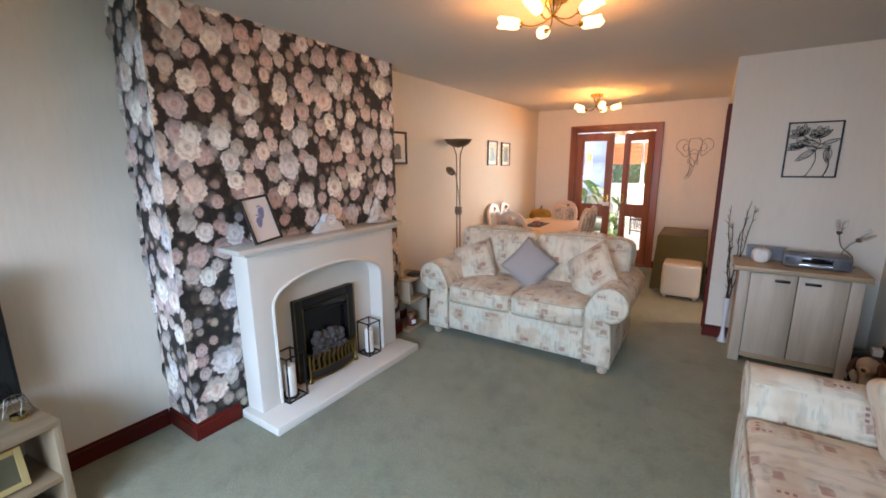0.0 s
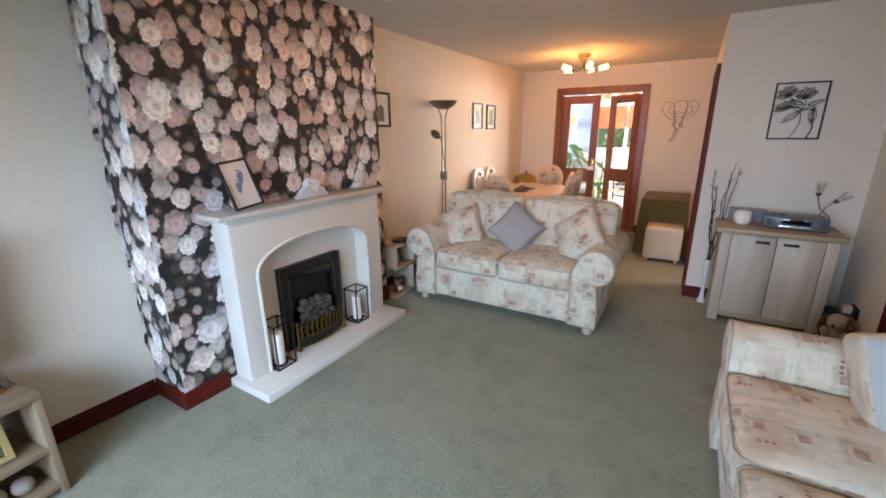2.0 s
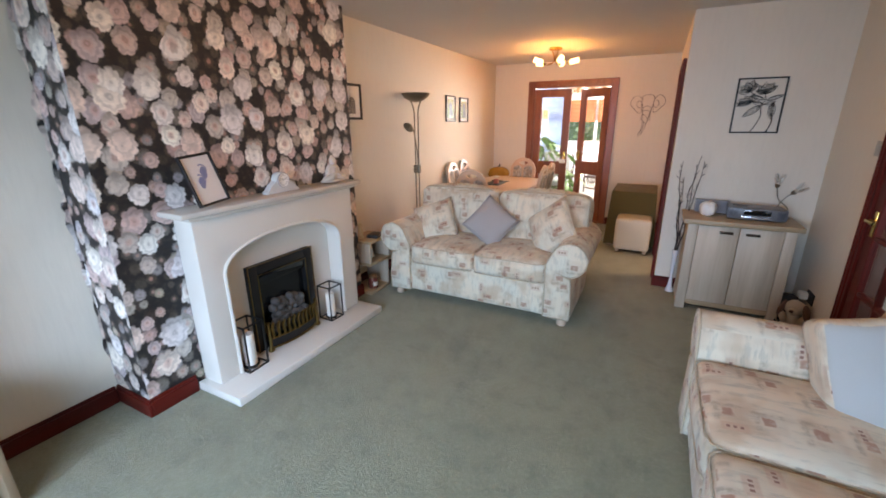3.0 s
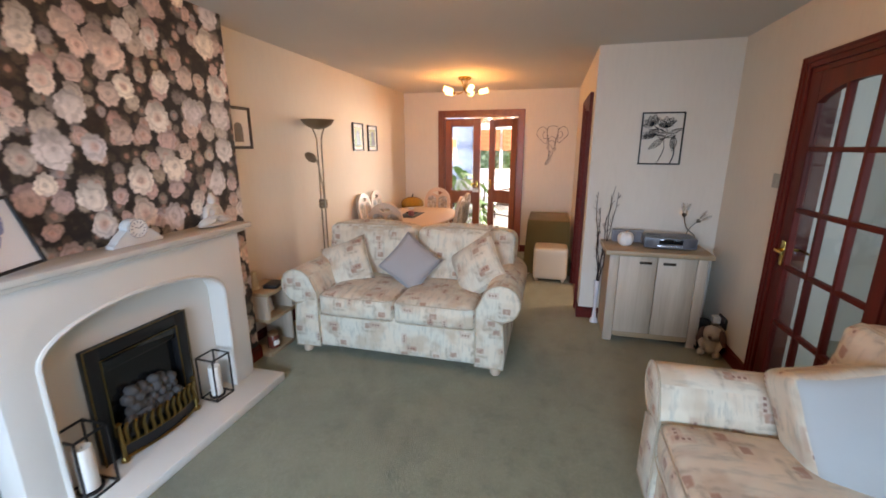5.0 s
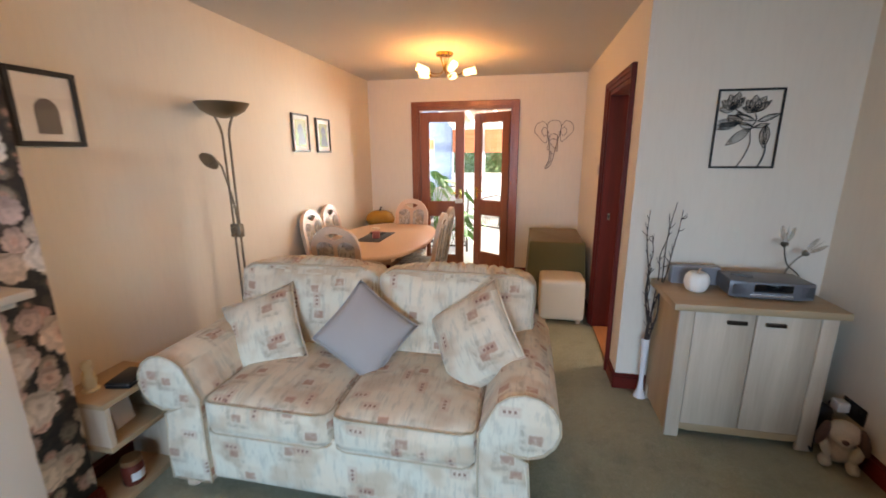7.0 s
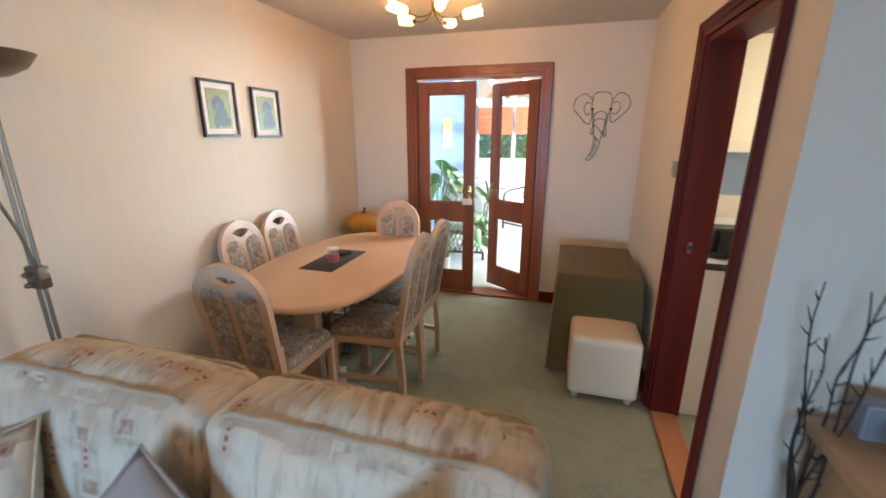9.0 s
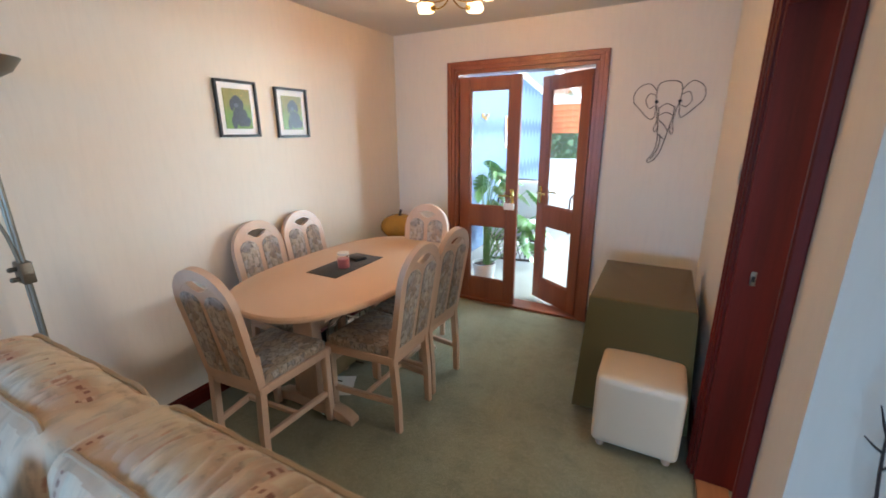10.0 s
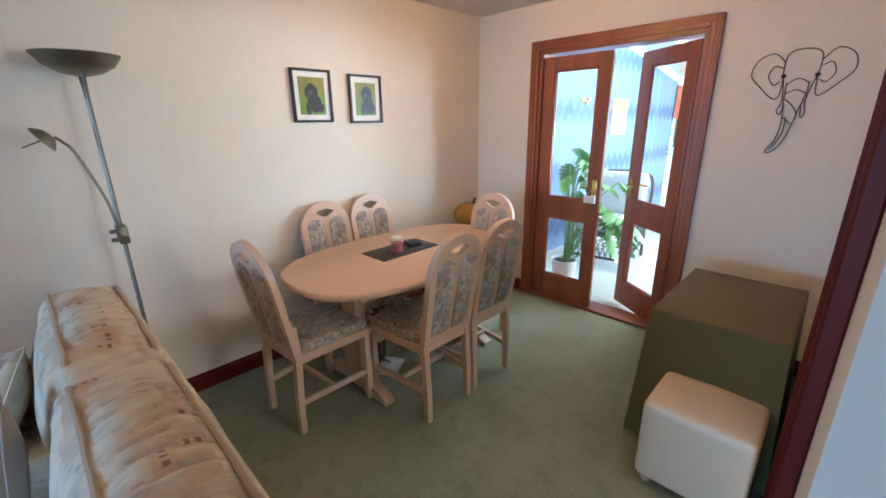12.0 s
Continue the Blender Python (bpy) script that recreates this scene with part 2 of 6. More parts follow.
def carpet(name):
    g = Graph(name)
    o = g.obj()
    tuft = g.noise(o, 260, 3, 0.7)
    patch = g.noise(o, 2.2, 4, 0.6)
    fleck = g.noise(o, 55, 3)
    c = g.mix(g.step(patch, 0.3, 0.7), (0.275, 0.272, 0.170), (0.22, 0.222, 0.136))
    c = g.mix(g.math("MULTIPLY", g.step(fleck, 0.45, 0.68), 0.5), c, (0.36, 0.35, 0.235))
    c = g.mix(g.math("MULTIPLY", tuft, 0.4), c, (0.11, 0.128, 0.085))
    worn = g.noise(o, 1.1, 5, 0.62)
    c = g.mix(g.math("MULTIPLY", g.step(worn, 0.52, 0.72), 0.45), c, (0.085, 0.085, 0.052))
    c = g.mix(g.math("MULTIPLY", g.step(g.noise(o, 9, 5, 0.72), 0.46, 0.70), 0.42), c, (0.10, 0.11, 0.07))
    g.bump(g.math("ADD", tuft, g.math("MULTIPLY", fleck, 0.9)), 0.7, 0.010)
    return g.done(c, 0.95, Sheen_Weight=0.25, Sheen_Roughness=0.5)


def glass(name, tint=(1, 1, 1), rough=0.02):
    g = Graph(name)
    f = g.math("ADD", 0.04, g.math("MULTIPLY", g.math("POWER", g.node("LayerWeight", "Facing", Blend=0.5), 5.0), 0.9))
    clear = g.node("BsdfTransparent", Color=tint)
    shine = g.node("BsdfGlossy", Color=(1, 1, 1), Roughness=rough)
    m = g.t.nodes.new("ShaderNodeMixShader")
    g.put(m.inputs[0], f), g.put(m.inputs[1], clear), g.put(m.inputs[2], shine)
    g.t.links.new(m.outputs[0], g.t.nodes["Material Output"].inputs[0])
    return g.mat


def glow(name, color, strength):
    g = Graph(name)
    return g.done(color, 0.3, Emission_Color=(*color, 1), Emission_Strength=strength)


def cloth(name, color, scale=300.0, rough=0.9, bump=0.2):
    g = Graph(name)
    u = g.uv()
    w = g.noise(g.scaled(u, (scale, scale, 1)), 1.0, 2)
    n = g.noise(u, 6, 4)
    g.bump(g.math("ADD", w, n), bump, 0.005)
    return g.done(g.mix(g.math("ADD", g.math("MULTIPLY", w, 0.2), g.math("MULTIPLY", n, 0.2)), color, tuple(x * 0.6 for x in color)), rough, Sheen_Weight=0.1)


WALL = wall_paint("brushed_wall_paint", (0.72, 0.655, 0.565), (0.68, 0.615, 0.53))
CEILING = plain("ceiling_paint", (0.62, 0.59, 0.55), 0.85, var=0.06, scale=2.0, bump=0.15)
CARPET = carpet("green_carpet")
FLORAL = floral("floral_paper")
SOFA = sofa_cloth("sofa_cloth")
CHAIRCLOTH = chair_cloth("chair_cloth")
MAHOG = wood("mahogany", (0.155, 0.011, 0.006), (0.065, 0.006, 0.004), 0.5, 2, shine=0.25)
MAHOGY = wood("mahogany_along", (0.155, 0.011, 0.006), (0.065, 0.006, 0.004), 0.5, 1, shine=0.25)
REDWOOD = wood("red_door_wood", (0.33, 0.105, 0.048), (0.20, 0.055, 0.028), 0.35, 2)
REDWOODX = wood("red_door_wood_across", (0.33, 0.105, 0.048), (0.20, 0.055, 0.028), 0.35, 0)
OAK = wood("washed_oak", (0.64, 0.52, 0.41), (0.40, 0.305, 0.23), 0.5, 2, 7.0)
# sideboard sides: warmer copy of the oak, lamplight painted into the colour
LAMPLITOAK = wood("lamplit_oak_upright", (0.52, 0.36, 0.215), (0.36, 0.24, 0.14), 0.5, 2, 7.0)
# tan oak of the television stand, darkened to carry the corner's shade
TVOAK = wood("shaded_tan_oak", (0.40, 0.28, 0.18), (0.24, 0.16, 0.10), 0.5, 2, 8.0)
TVOAKY = wood("shaded_tan_oak_along", (0.40, 0.28, 0.18), (0.24, 0.16, 0.10), 0.5, 1, 7.0)
THRESH = wood("orange_oak", (0.42, 0.17, 0.07), (0.28, 0.10, 0.045), 0.45, 1)
OAKX = wood("warm_oak_across", (0.50, 0.345, 0.21), (0.35, 0.235, 0.14), 0.45, 0, 7.0)
OAKY = wood("warm_oak_along", (0.50, 0.345, 0.21), (0.35, 0.235, 0.14), 0.45, 1, 7.0)
BEECH = wood("limed_beech", (0.66, 0.46, 0.34), (0.53, 0.36, 0.26), 0.38, 2, 6.0, 0.6)
BEECHY = wood("limed_beech_top", (0.65, 0.435, 0.30), (0.625, 0.415, 0.285), 0.30, 1, 3.0, 0.12)
STONE = plain("cream_stone", (0.69, 0.65, 0.59), 0.35, var=0.06, scale=5, bump=0.03)
MARBLE = plain("mantel_stone", (0.66, 0.60, 0.53), 0.18, var=0.25, scale=9, bump=0.02)
BLACK = plain("black_metal", (0.012, 0.012, 0.013), 0.4, 0.3)
GLOSSBLACK = plain("gloss_black", (0.006, 0.007, 0.008), 0.08, 0.0, bump=0.0)
BRASS = plain("brass", (0.62, 0.42, 0.13), 0.22, 1.0)
OLDBRASS = plain("aged_brass", (0.25, 0.16, 0.055), 0.33, 1.0, var=0.3, scale=40)
STEEL = plain("brushed_nickel", (0.22, 0.195, 0.16), 0.44, 1.0)
WAX = plain("candle_wax", (0.82, 0.78, 0.70), 0.5, var=0.04)
WHITE = plain("white_glaze", (0.80, 0.78, 0.74), 0.3, var=0.04)
CREAMLEATHER = plain("cream_leatherette", (0.72, 0.60, 0.46), 0.42, var=0.08, scale=6, bump=0.12)
OLIVE = cloth("olive_cloth", (0.125, 0.088, 0.026), 220)
PIPING = cloth("cream_piping", (0.50, 0.40, 0.29), 300)
MAUVE = cloth("mauve_cloth", (0.375, 0.345, 0.335), 260)
PALECLOTH = cloth("pale_grey_cloth", (0.44, 0.465, 0.455), 260)
COAL = plain("ceramic_coal", (0.085, 0.078, 0.075), 0.85, var=0.4, scale=30, bump=0.6)
PAPER = plain("white_paper", (0.80, 0.78, 0.76), 0.7, var=0.03)
GLASS = glass("clear_glass")
DARKGREY = plain("dark_grey_plastic", (0.07, 0.075, 0.085), 0.35)
MIDGREY = plain("grey_plastic", (0.26, 0.27, 0.30), 0.4)
BULB = glow("lit_bulb", (1.0, 0.72, 0.36), 22.0)
SHADEGLASS = glow("lit_frosted_glass", (1.0, 0.74, 0.46), 3.0)
TWIG = plain("dark_twig", (0.035, 0.022, 0.02), 0.7)
LEAF = plain("leaf_green", (0.13, 0.33, 0.07), 0.4, var=0.3, scale=10)
WICKER = plain("dark_wicker", (0.07, 0.045, 0.035), 0.6, var=0.3, scale=30, bump=0.4)
BLUEWALL = wall_paint("blue_wall_paint", (0.36, 0.46, 0.58), (0.31, 0.41, 0.54))


def chevron_paper(name):
    """Blue paper with soft darker zigzag bands."""
    g = Graph(name)
    s = g.node("SeparateXYZ", 0, Vector=g.uv())
    zig = g.math("ABSOLUTE", g.math("SUBTRACT", g.math("FRACT", g.math("MULTIPLY", s, 5.0)), 0.5))
    band = g.math("FRACT", g.math("ADD", g.math("MULTIPLY", s.node.outputs[1], 1.5), g.math("MULTIPLY", zig, 0.35)))
    k = g.math("MULTIPLY", g.step(g.math("ABSOLUTE", g.math("SUBTRACT", band, 0.5)), 0.22, 0.05), 0.9)
    n = g.noise(g.uv(), 3, 4)
    c = g.mix(k, g.mix(n, (0.12, 0.19, 0.295), (0.10, 0.165, 0.265)), (0.045, 0.085, 0.165))
    return g.done(c, 0.7)


CHEVRON = chevron_paper("zigzag_blue_paper")
UPVC = plain("white_frame", (0.80, 0.80, 0.80), 0.35, var=0.03)


# ---- building helpers ----
def box_uv(bm):
    layer = bm.loops.layers.uv.verify()
    bm.normal_update()
    for f in bm.faces:
        n = f.normal
        a = max(range(3), key=lambda i: abs(n[i]))
        for l in f.loops:
            c = l.vert.co
            l[layer].uv = ((c.y, c.z), (c.x, c.z), (c.x, c.y))[a]


def mesh_of(name, bm, material, smooth=None):
    bmesh.ops.recalc_face_normals(bm, faces=bm.faces[:])
    box_uv(bm)
    me = bpy.data.meshes.new(name)
    bm.to_mesh(me)
    bm.free()
    me.materials.append(material)
    if smooth is not None:
        me.shade_smooth() if smooth >= 180 else me.set_sharp_from_angle(angle=radians(smooth))
        if smooth < 180:
            for p in me.polygons:
                p.use_smooth = True
    return me


def part(name, bm, material, parent, label="", smooth=35, at=None):
    ob = new(name, mesh_of(name, bm, material, smooth))
    ob.parent = parent
    if at is not None:
        ob.matrix_basis = at
    return tagged(ob, label=label)


def thing(name, m, label, category, group="", kind=""):
    ob = new(name)
    ob.empty_display_size = 0.1
    ob.matrix_basis = m
    return tagged(ob, label, category, group, kind)


def solo(name, bm, material, label, category, group="", kind="", smooth=35, m=None):
    ob = new(name, mesh_of(name, bm, material, smooth))
    if m is not None:
        ob.matrix_basis = m
    return tagged(ob, label, category, group, kind)


def bm_new():
    return bmesh.new()


def box(bm, x0, x1, y0, y1, z0, z1, bevel=0.0, seg=2):
    r = bmesh.ops.create_cube(bm, size=1)
    vs = r["verts"]
    for v in vs:
        v.co = Vector(((x0 + x1) / 2 + v.co.x * (x1 - x0), (y0 + y1) / 2 + v.co.y * (y1 - y0), (z0 + z1) / 2 + v.co.z * (z1 - z0)))
    if bevel:
        es = {e for v in vs for e in v.link_edges}
        bmesh.ops.bevel(bm, geom=list(es), offset=bevel, segments=seg, profile=0.5, affect="EDGES")
    return bm


def one_box(*a, **k):
    return box(bm_new(), *a, **k)


def extrude(bm, pts, axis, a, b, bevel=0.0):
    """A closed outline given in the two other axes, carried along the axis from a to b."""
    def at(p, t):
        return {0: (t, p[0], p[1]), 1: (p[0], t, p[1]), 2: (p[0], p[1], t)}[axis]
    lo = [bm.verts.new(at(p, a)) for p in pts]
    hi = [bm.verts.new(at(p, b)) for p in pts]
    caps = [bm.faces.new(lo), bm.faces.new(hi)]
    n = len(pts)
    for i in range(n):
        bm.faces.new((lo[i], lo[(i + 1) % n], hi[(i + 1) % n], hi[i]))
    if bevel:
        es = {e for f in caps for e in f.edges}
        bmesh.ops.bevel(bm, geom=list(es), offset=bevel, segments=2, profile=0.5, affect="EDGES")
    return bm


def lathe(bm, prof, n=20, cx=0.0, cy=0.0):
    rings = []
    for r, z in prof:
        rings.append([bm.verts.new((cx + r * math.cos(2 * math.pi * i / n), cy + r * math.sin(2 * math.pi * i / n), z)) for i in range(n)] if r > 1e-5 else [bm.verts.new((cx, cy, z))])
    for a, b in zip(rings, rings[1:]):
        for i in range(n):
            j = (i + 1) % n
            q = (a[0], b[j], b[i]) if len(a) == 1 else (a[i], a[j], b[0]) if len(b) == 1 else (a[i], a[j], b[j], b[i])
            if len(a) > 1 or len(b) > 1:
                bm.faces.new(q)
    for ring in (rings[0], rings[-1]):
        if len(ring) > 1:
            bm.faces.new(ring)
    return bm


def tube(bm, pts, r, n=8, closed=False):
    """A round bar along points; r is one radius or one for each point."""
    pts = [Vector(p) for p in pts]
    m = len(pts)
    rs = r if isinstance(r, (list, tuple)) else [r] * m
    up = Vector((0.13, 0.31, 0.94))
    rings = []
    for i, p in enumerate(pts):
        d = pts[(i + 1) % m] - pts[i - 1] if closed else pts[min(i + 1, m - 1)] - pts[max(i - 1, 0)]
        d.normalize()
        s = up - d * up.dot(d)
        if s.length < 0.05:
            s = Vector((1, 0, 0)) - d * d.x
        s.normalize()
        up = s
        w = d.cross(s)
        rings.append([bm.verts.new(p + rs[i] * (math.cos(2 * math.pi * k / n) * s + math.sin(2 * math.pi * k / n) * w)) for k in range(n)])
    for i in range(m if closed else m - 1):
        a, b = rings[i], rings[(i + 1) % m]
        for k in range(n):
            bm.faces.new((a[k], a[(k + 1) % n], b[(k + 1) % n], b[k]))
    if not closed:
        bm.faces.new(rings[0]), bm.faces.new(rings[-1])
    return bm


def bend(pts, n=8):
    """A smooth line through points."""
    pts = [Vector(p) for p in pts]
    out = []
    for i in range(len(pts) - 1):
        a, b, c, d = pts[max(i - 1, 0)], pts[i], pts[i + 1], pts[min(i + 2, len(pts) - 1)]
        for k in range(n):
            t = k / n
            out.append(0.5 * ((2 * b) + (c - a) * t + (2 * a - 5 * b + 4 * c - d) * t * t + (3 * b - a - 3 * c + d) * t ** 3))
    return out + [pts[-1]]


def soft_box(bm, w, d, h, r=0.05, crown=(0.0, 0.0, 0.0), n=12, wrinkle=0.0, m=None, seed=0.0):
    """A rounded, slightly swollen block about the origin: cushions, pads, upholstery."""
    start = len(bm.verts)
    half = Vector((w / 2, d / 2, h / 2))
    made = []
    for ax in range(3):
        for sg in (-1, 1):
            u, v = (ax + 1) % 3, (ax + 2) % 3
            grid = []
            for i in range(n + 1):
                row = []
                for j in range(n + 1):
                    c = [0.0, 0.0, 0.0]
                    c[ax], c[u], c[v] = sg, math.sin((2 * i / n - 1) * math.pi / 2), math.sin((2 * j / n - 1) * math.pi / 2)
                    p = Vector([c[k] * half[k] for k in range(3)])
                    core = Vector([max(-half[k] + r, min(half[k] - r, p[k])) for k in range(3)])
                    o = p - core
                    q = core + (o.normalized() * r if o.length > 1e-9 else o)
                    for k in range(3):
                        a, b = (k + 1) % 3, (k + 2) % 3
                        if crown[k]:
                            q[k] += math.copysign(crown[k], q[k]) * max(0, 1 - (q[a] / half[a]) ** 2) * max(0, 1 - (q[b] / half[b]) ** 2) * min(1, abs(q[k]) / half[k])
                    if wrinkle:
                        q += wrinkle * noise.noise_vector(q * 7 + Vector((seed, seed * 2, 0)))
                    row.append(bm.verts.new(q))
                grid.append(row)
            for i in range(n):
                for j in range(n):
                    f = (grid[i][j], grid[i + 1][j], grid[i + 1][j + 1], grid[i][j + 1])
                    made.append(bm.faces.new(f))
    vs = [v for f in made for v in f.verts]
    bmesh.ops.remove_doubles(bm, verts=list(set(vs)), dist=0.0004)
    if m is not None:
        live = [v for v in bm.verts][start:]
        bmesh.ops.transform(bm, matrix=m, verts=live)
    return bm


def pillow(bm, w, h, t, n=14, seed=0.0):
    """A square scatter cushion standing in x and z, with pointed corners and a thin seam."""
    for side in (-1, 1):
        grid = []
        for i in range(n + 1):
            row = []
            for j in range(n + 1):
                a, b = 2 * i / n - 1, 2 * j / n - 1
                k = ((1 - abs(a) ** 2.4) * (1 - abs(b) ** 2.4)) ** 0.55 if abs(a) < 1 and abs(b) < 1 else 0
                pull = 1 - 0.07 * (1 - b * b) * abs(a) ** 3
                pull2 = 1 - 0.07 * (1 - a * a) * abs(b) ** 3
                q = Vector((a * w / 2 * pull, side * t / 2 * k, b * h / 2 * pull2))
                q += 0.008 * noise.noise_vector(q * 6 + Vector((seed, seed, 0))) * (1 if k else 0)
                row.append(bm.verts.new(q))
            grid.append(row)
        for i in range(n):
            for j in range(n):
                bm.faces.new((grid[i][j], grid[i + 1][j], grid[i + 1][j + 1], grid[i][j + 1]))
    bmesh.ops.remove_doubles(bm, verts=bm.verts[:], dist=0.0004)
    return bm


def structure(name, bm, material, label, category="wall", smooth=None):
    return solo(name, bm, material, label, category, kind="structure", smooth=smooth)


# ---- the rooms ----
XL, XA, YF, XD, YP, XR, TOP, YB = -2.54, -2.68, 6.63, 0.03, 4.20, 1.08, 2.37, -1.60

floor_bm = one_box(-2.80, 1.20, -1.72, 6.69, -0.12, 0.0)
structure("floor", floor_bm, CARPET, "grey-green fitted carpet over the whole room", "carpet")
structure("ceiling", one_box(-2.86, 2.75, -1.72, 6.75, TOP, TOP + 0.12), CEILING, "plain off-white painted ceiling", "ceiling")

bm = one_box(XA - 0.2, XA, -1.72, 1.2, 0, TOP)
box(bm, XL - 0.28, XL, 1.2, 6.75, 0, TOP)
structure("wall_west", bm, WALL, "cream wall with brushed vertical texture")
bm = one_box(XL, -1.92, YF, YF + 0.14, 0, TOP)
box(bm, -0.765, XD + 0.12, YF, YF + 0.14, 0, TOP)
box(bm, -1.92, -0.765, YF, YF + 0.14, 2.035, TOP)
structure("wall_north", bm, WALL, "cream end wall of the dining area")
bm = one_box(XD, XD + 0.12, YP + 0.12, 4.47, 0, TOP)
box(bm, XD, XD + 0.12, 5.20, YF, 0, TOP)
box(bm, XD, XD + 0.12, 4.47, 5.20, 1.97, TOP)
structure("wall_kitchen", bm, WALL, "cream wall with an open doorway")
structure("wall_partition", one_box(XD, 1.20, YP, YP + 0.12, 0, TOP), WALL, "cream partition wall with brushed texture")
bm = one_box(XR, XR + 0.12, -1.72, 2.35, 0, TOP)
box(bm, XR, XR + 0.12, 3.25, YP, 0, TOP)
box(bm, XR, XR + 0.12, 2.35, 3.25, 1.985, TOP)
structure("wall_east", bm, WALL, "cream side wall with a doorway")
bm = one_box(XA, -1.95, YB - 0.12, YB, 0, TOP)
box(bm, 0.45, XR, YB - 0.12, YB, 0, TOP)
box(bm, -1.95, 0.45, YB - 0.12, YB, 0, 0.7)
box(bm, -1.95, 0.45, YB - 0.12, YB, 2.1, TOP)
structure("wall_south", bm, WALL, "cream wall around the front window")

# chimney breast with its paper
CX, CY0, CY1 = -2.37, 0.93, 2.765
structure("chimney_breast", one_box(XA - 0.05, CX, CY0, CY1, 0, TOP), FLORAL, "chimney breast papered in dark floral print with pale roses")
bm = bm_new()
rng = random.Random(4)
z, pts = 0.10, []
while z < TOP - 0.06:
    h = rng.uniform(0.05, 0.16)
    w = rng.choice((0.002, 0.008, 0.016, 0.024))
    for k in range(7):
        a = k / 6
        pts.append((XA + 0.002, z + h * a, w * (0.5 + 0.5 * math.sin(math.pi * a)) + 0.004))
    z += h + (0.03 if rng.random() < 0.3 else 0)
prev = None
for x, zz, w in pts:
    cur = (bm.verts.new((XA + 0.0025, CY0 - w, min(zz, TOP))), bm.verts.new((XA + 0.0025, CY0, min(zz, TOP))))
    if prev and (cur[0].co - prev[0].co).length > 1e-5 and cur[1].co.z > prev[1].co.z + 1e-6:
        bm.faces.new((prev[0], prev[1], cur[1], cur[0]))
    prev = cur
structure("wallpaper_edge", bm, FLORAL, "scalloped cut edge of the floral paper", "wallpaper")

# skirting boards
def skirting(name, pts):
    bm = bm_new()
    for (x0, y0), (x1, y1), (nx, ny) in pts:
        for t, z0, z1 in ((0.018, 0, 0.085), (0.012, 0.085, 0.105)):
            box(bm, min(x0, x1, x0 + nx * t, x1 + nx * t), max(x0, x1, x0 + nx * t, x1 + nx * t), min(y0, y1, y0 + ny * t, y1 + ny * t), max(y0, y1, y0 + ny * t, y1 + ny * t), z0, z1, 0.003, 1)
    structure(name, bm, MAHOGY, "dark red-brown wooden skirting board", "skirting")


skirting("baseboard_west", [((XA, YB), (XA, CY0 - 0.02), (1, 0)), ((XA, CY0), (CX + 0.018, CY0), (0, -1)), ((CX, CY0), (CX, 1.185), (1, 0)), ((CX, 2.53), (CX, CY1), (1, 0)), ((XL, CY1), (CX + 0.018, CY1), (0, 1)), ((XL, CY1 + 0.02), (XL, YF), (1, 0))])
skirting("baseboard_north", [((XL + 0.02, YF), (-1.99, YF), (0, -1)), ((-0.695, YF), (XD - 0.02, YF), (0, -1))])
skirting("baseboard_kitchen_wall", [((XD, 5.275), (XD, YF), (-1, 0)), ((XD, YP), (XD, 4.395), (-1, 0))])
skirting("baseboard_partition", [((XD - 0.018, YP), (XR - 0.02, YP), (0, -1))])
skirting("baseboard_east", [((XR, 3.315), (XR, YP), (-1, 0)), ((XR, YB), (XR, 2.285), (-1, 0))])


# door surrounds
def surround(name, mats, a, b, top, face, out, axis, depth, w=0.065, label=""):
    """Lining and moulded architrave of an opening from a to b along the axis, on a wall face."""
    bm = bm_new()

    def bar(u0, u1, z0, z1, t0, t1, bev=0.004):
        lo, hi = sorted((face + out * t0, face + out * t1))
        if axis == 0:
            box(bm, u0, u1, lo, hi, z0, z1, bev, 1)
        else:
            box(bm, lo, hi, u0, u1, z0, z1, bev, 1)
    for k, (o0, o1, t) in enumerate(((0.0, w, 0.016), (w * 0.45, w, 0.024), (w * 0.8, w + 0.004, 0.030))):
        bar(a - o1, a - o0, 0, top + o1, -0.002 + 0.001 * k, t)
        bar(b + o0, b + o1, 0, top + o1, -0.002 + 0.001 * k, t)
        bar(a - o0, b + o0, top + o0, top + o1, -0.002 + 0.001 * k, t)
    bar(a, a + 0.028, 0, top, -depth, 0.003, 0.002)
    bar(b - 0.028, b, 0, top, -depth, 0.003, 0.002)
    bar(a + 0.028, b - 0.028, top - 0.028, top, -depth, 0.003, 0.002)
    return structure(name, bm, mats, label, "door frame", 30)


surround("trim_garden_doors", REDWOOD, -1.92, -0.765, 2.035, YF, -1, 0, 0.16, label="red-brown wooden frame round the double doors")
surround("trim_kitchen_doorway", MAHOG, 4.47, 5.20, 1.97, XD, -1, 1, 0.15, label="dark mahogany frame of the open kitchen doorway")
surround("trim_hall_door", MAHOG, 2.35, 3.25, 1.985, XR, -1, 1, 0.14, 0.06, label="dark mahogany frame round the hall door")
structure("door_sill", one_box(-1.90, -0.785, YF - 0.02, YF + 0.16, 0.0, 0.022, bevel=0.004), REDWOODX, "red-brown wooden threshold", "threshold")
structure("kitchen_threshold", one_box(XD + 0.005, XD + 0.13, 4.50, 5.17, 0.0, 0.012, bevel=0.003), THRESH, "orange-brown wooden threshold strip", "threshold")


strike = thing("strike_plate", pose(XD + 0.06, 5.171, 0.99), "small brass strike plate let into the door lining", "latch", kind="structure")
part("plate", one_box(-0.009, 0.009, -0.002, 0.0015, -0.028, 0.028, bevel=0.001), STEEL, strike)
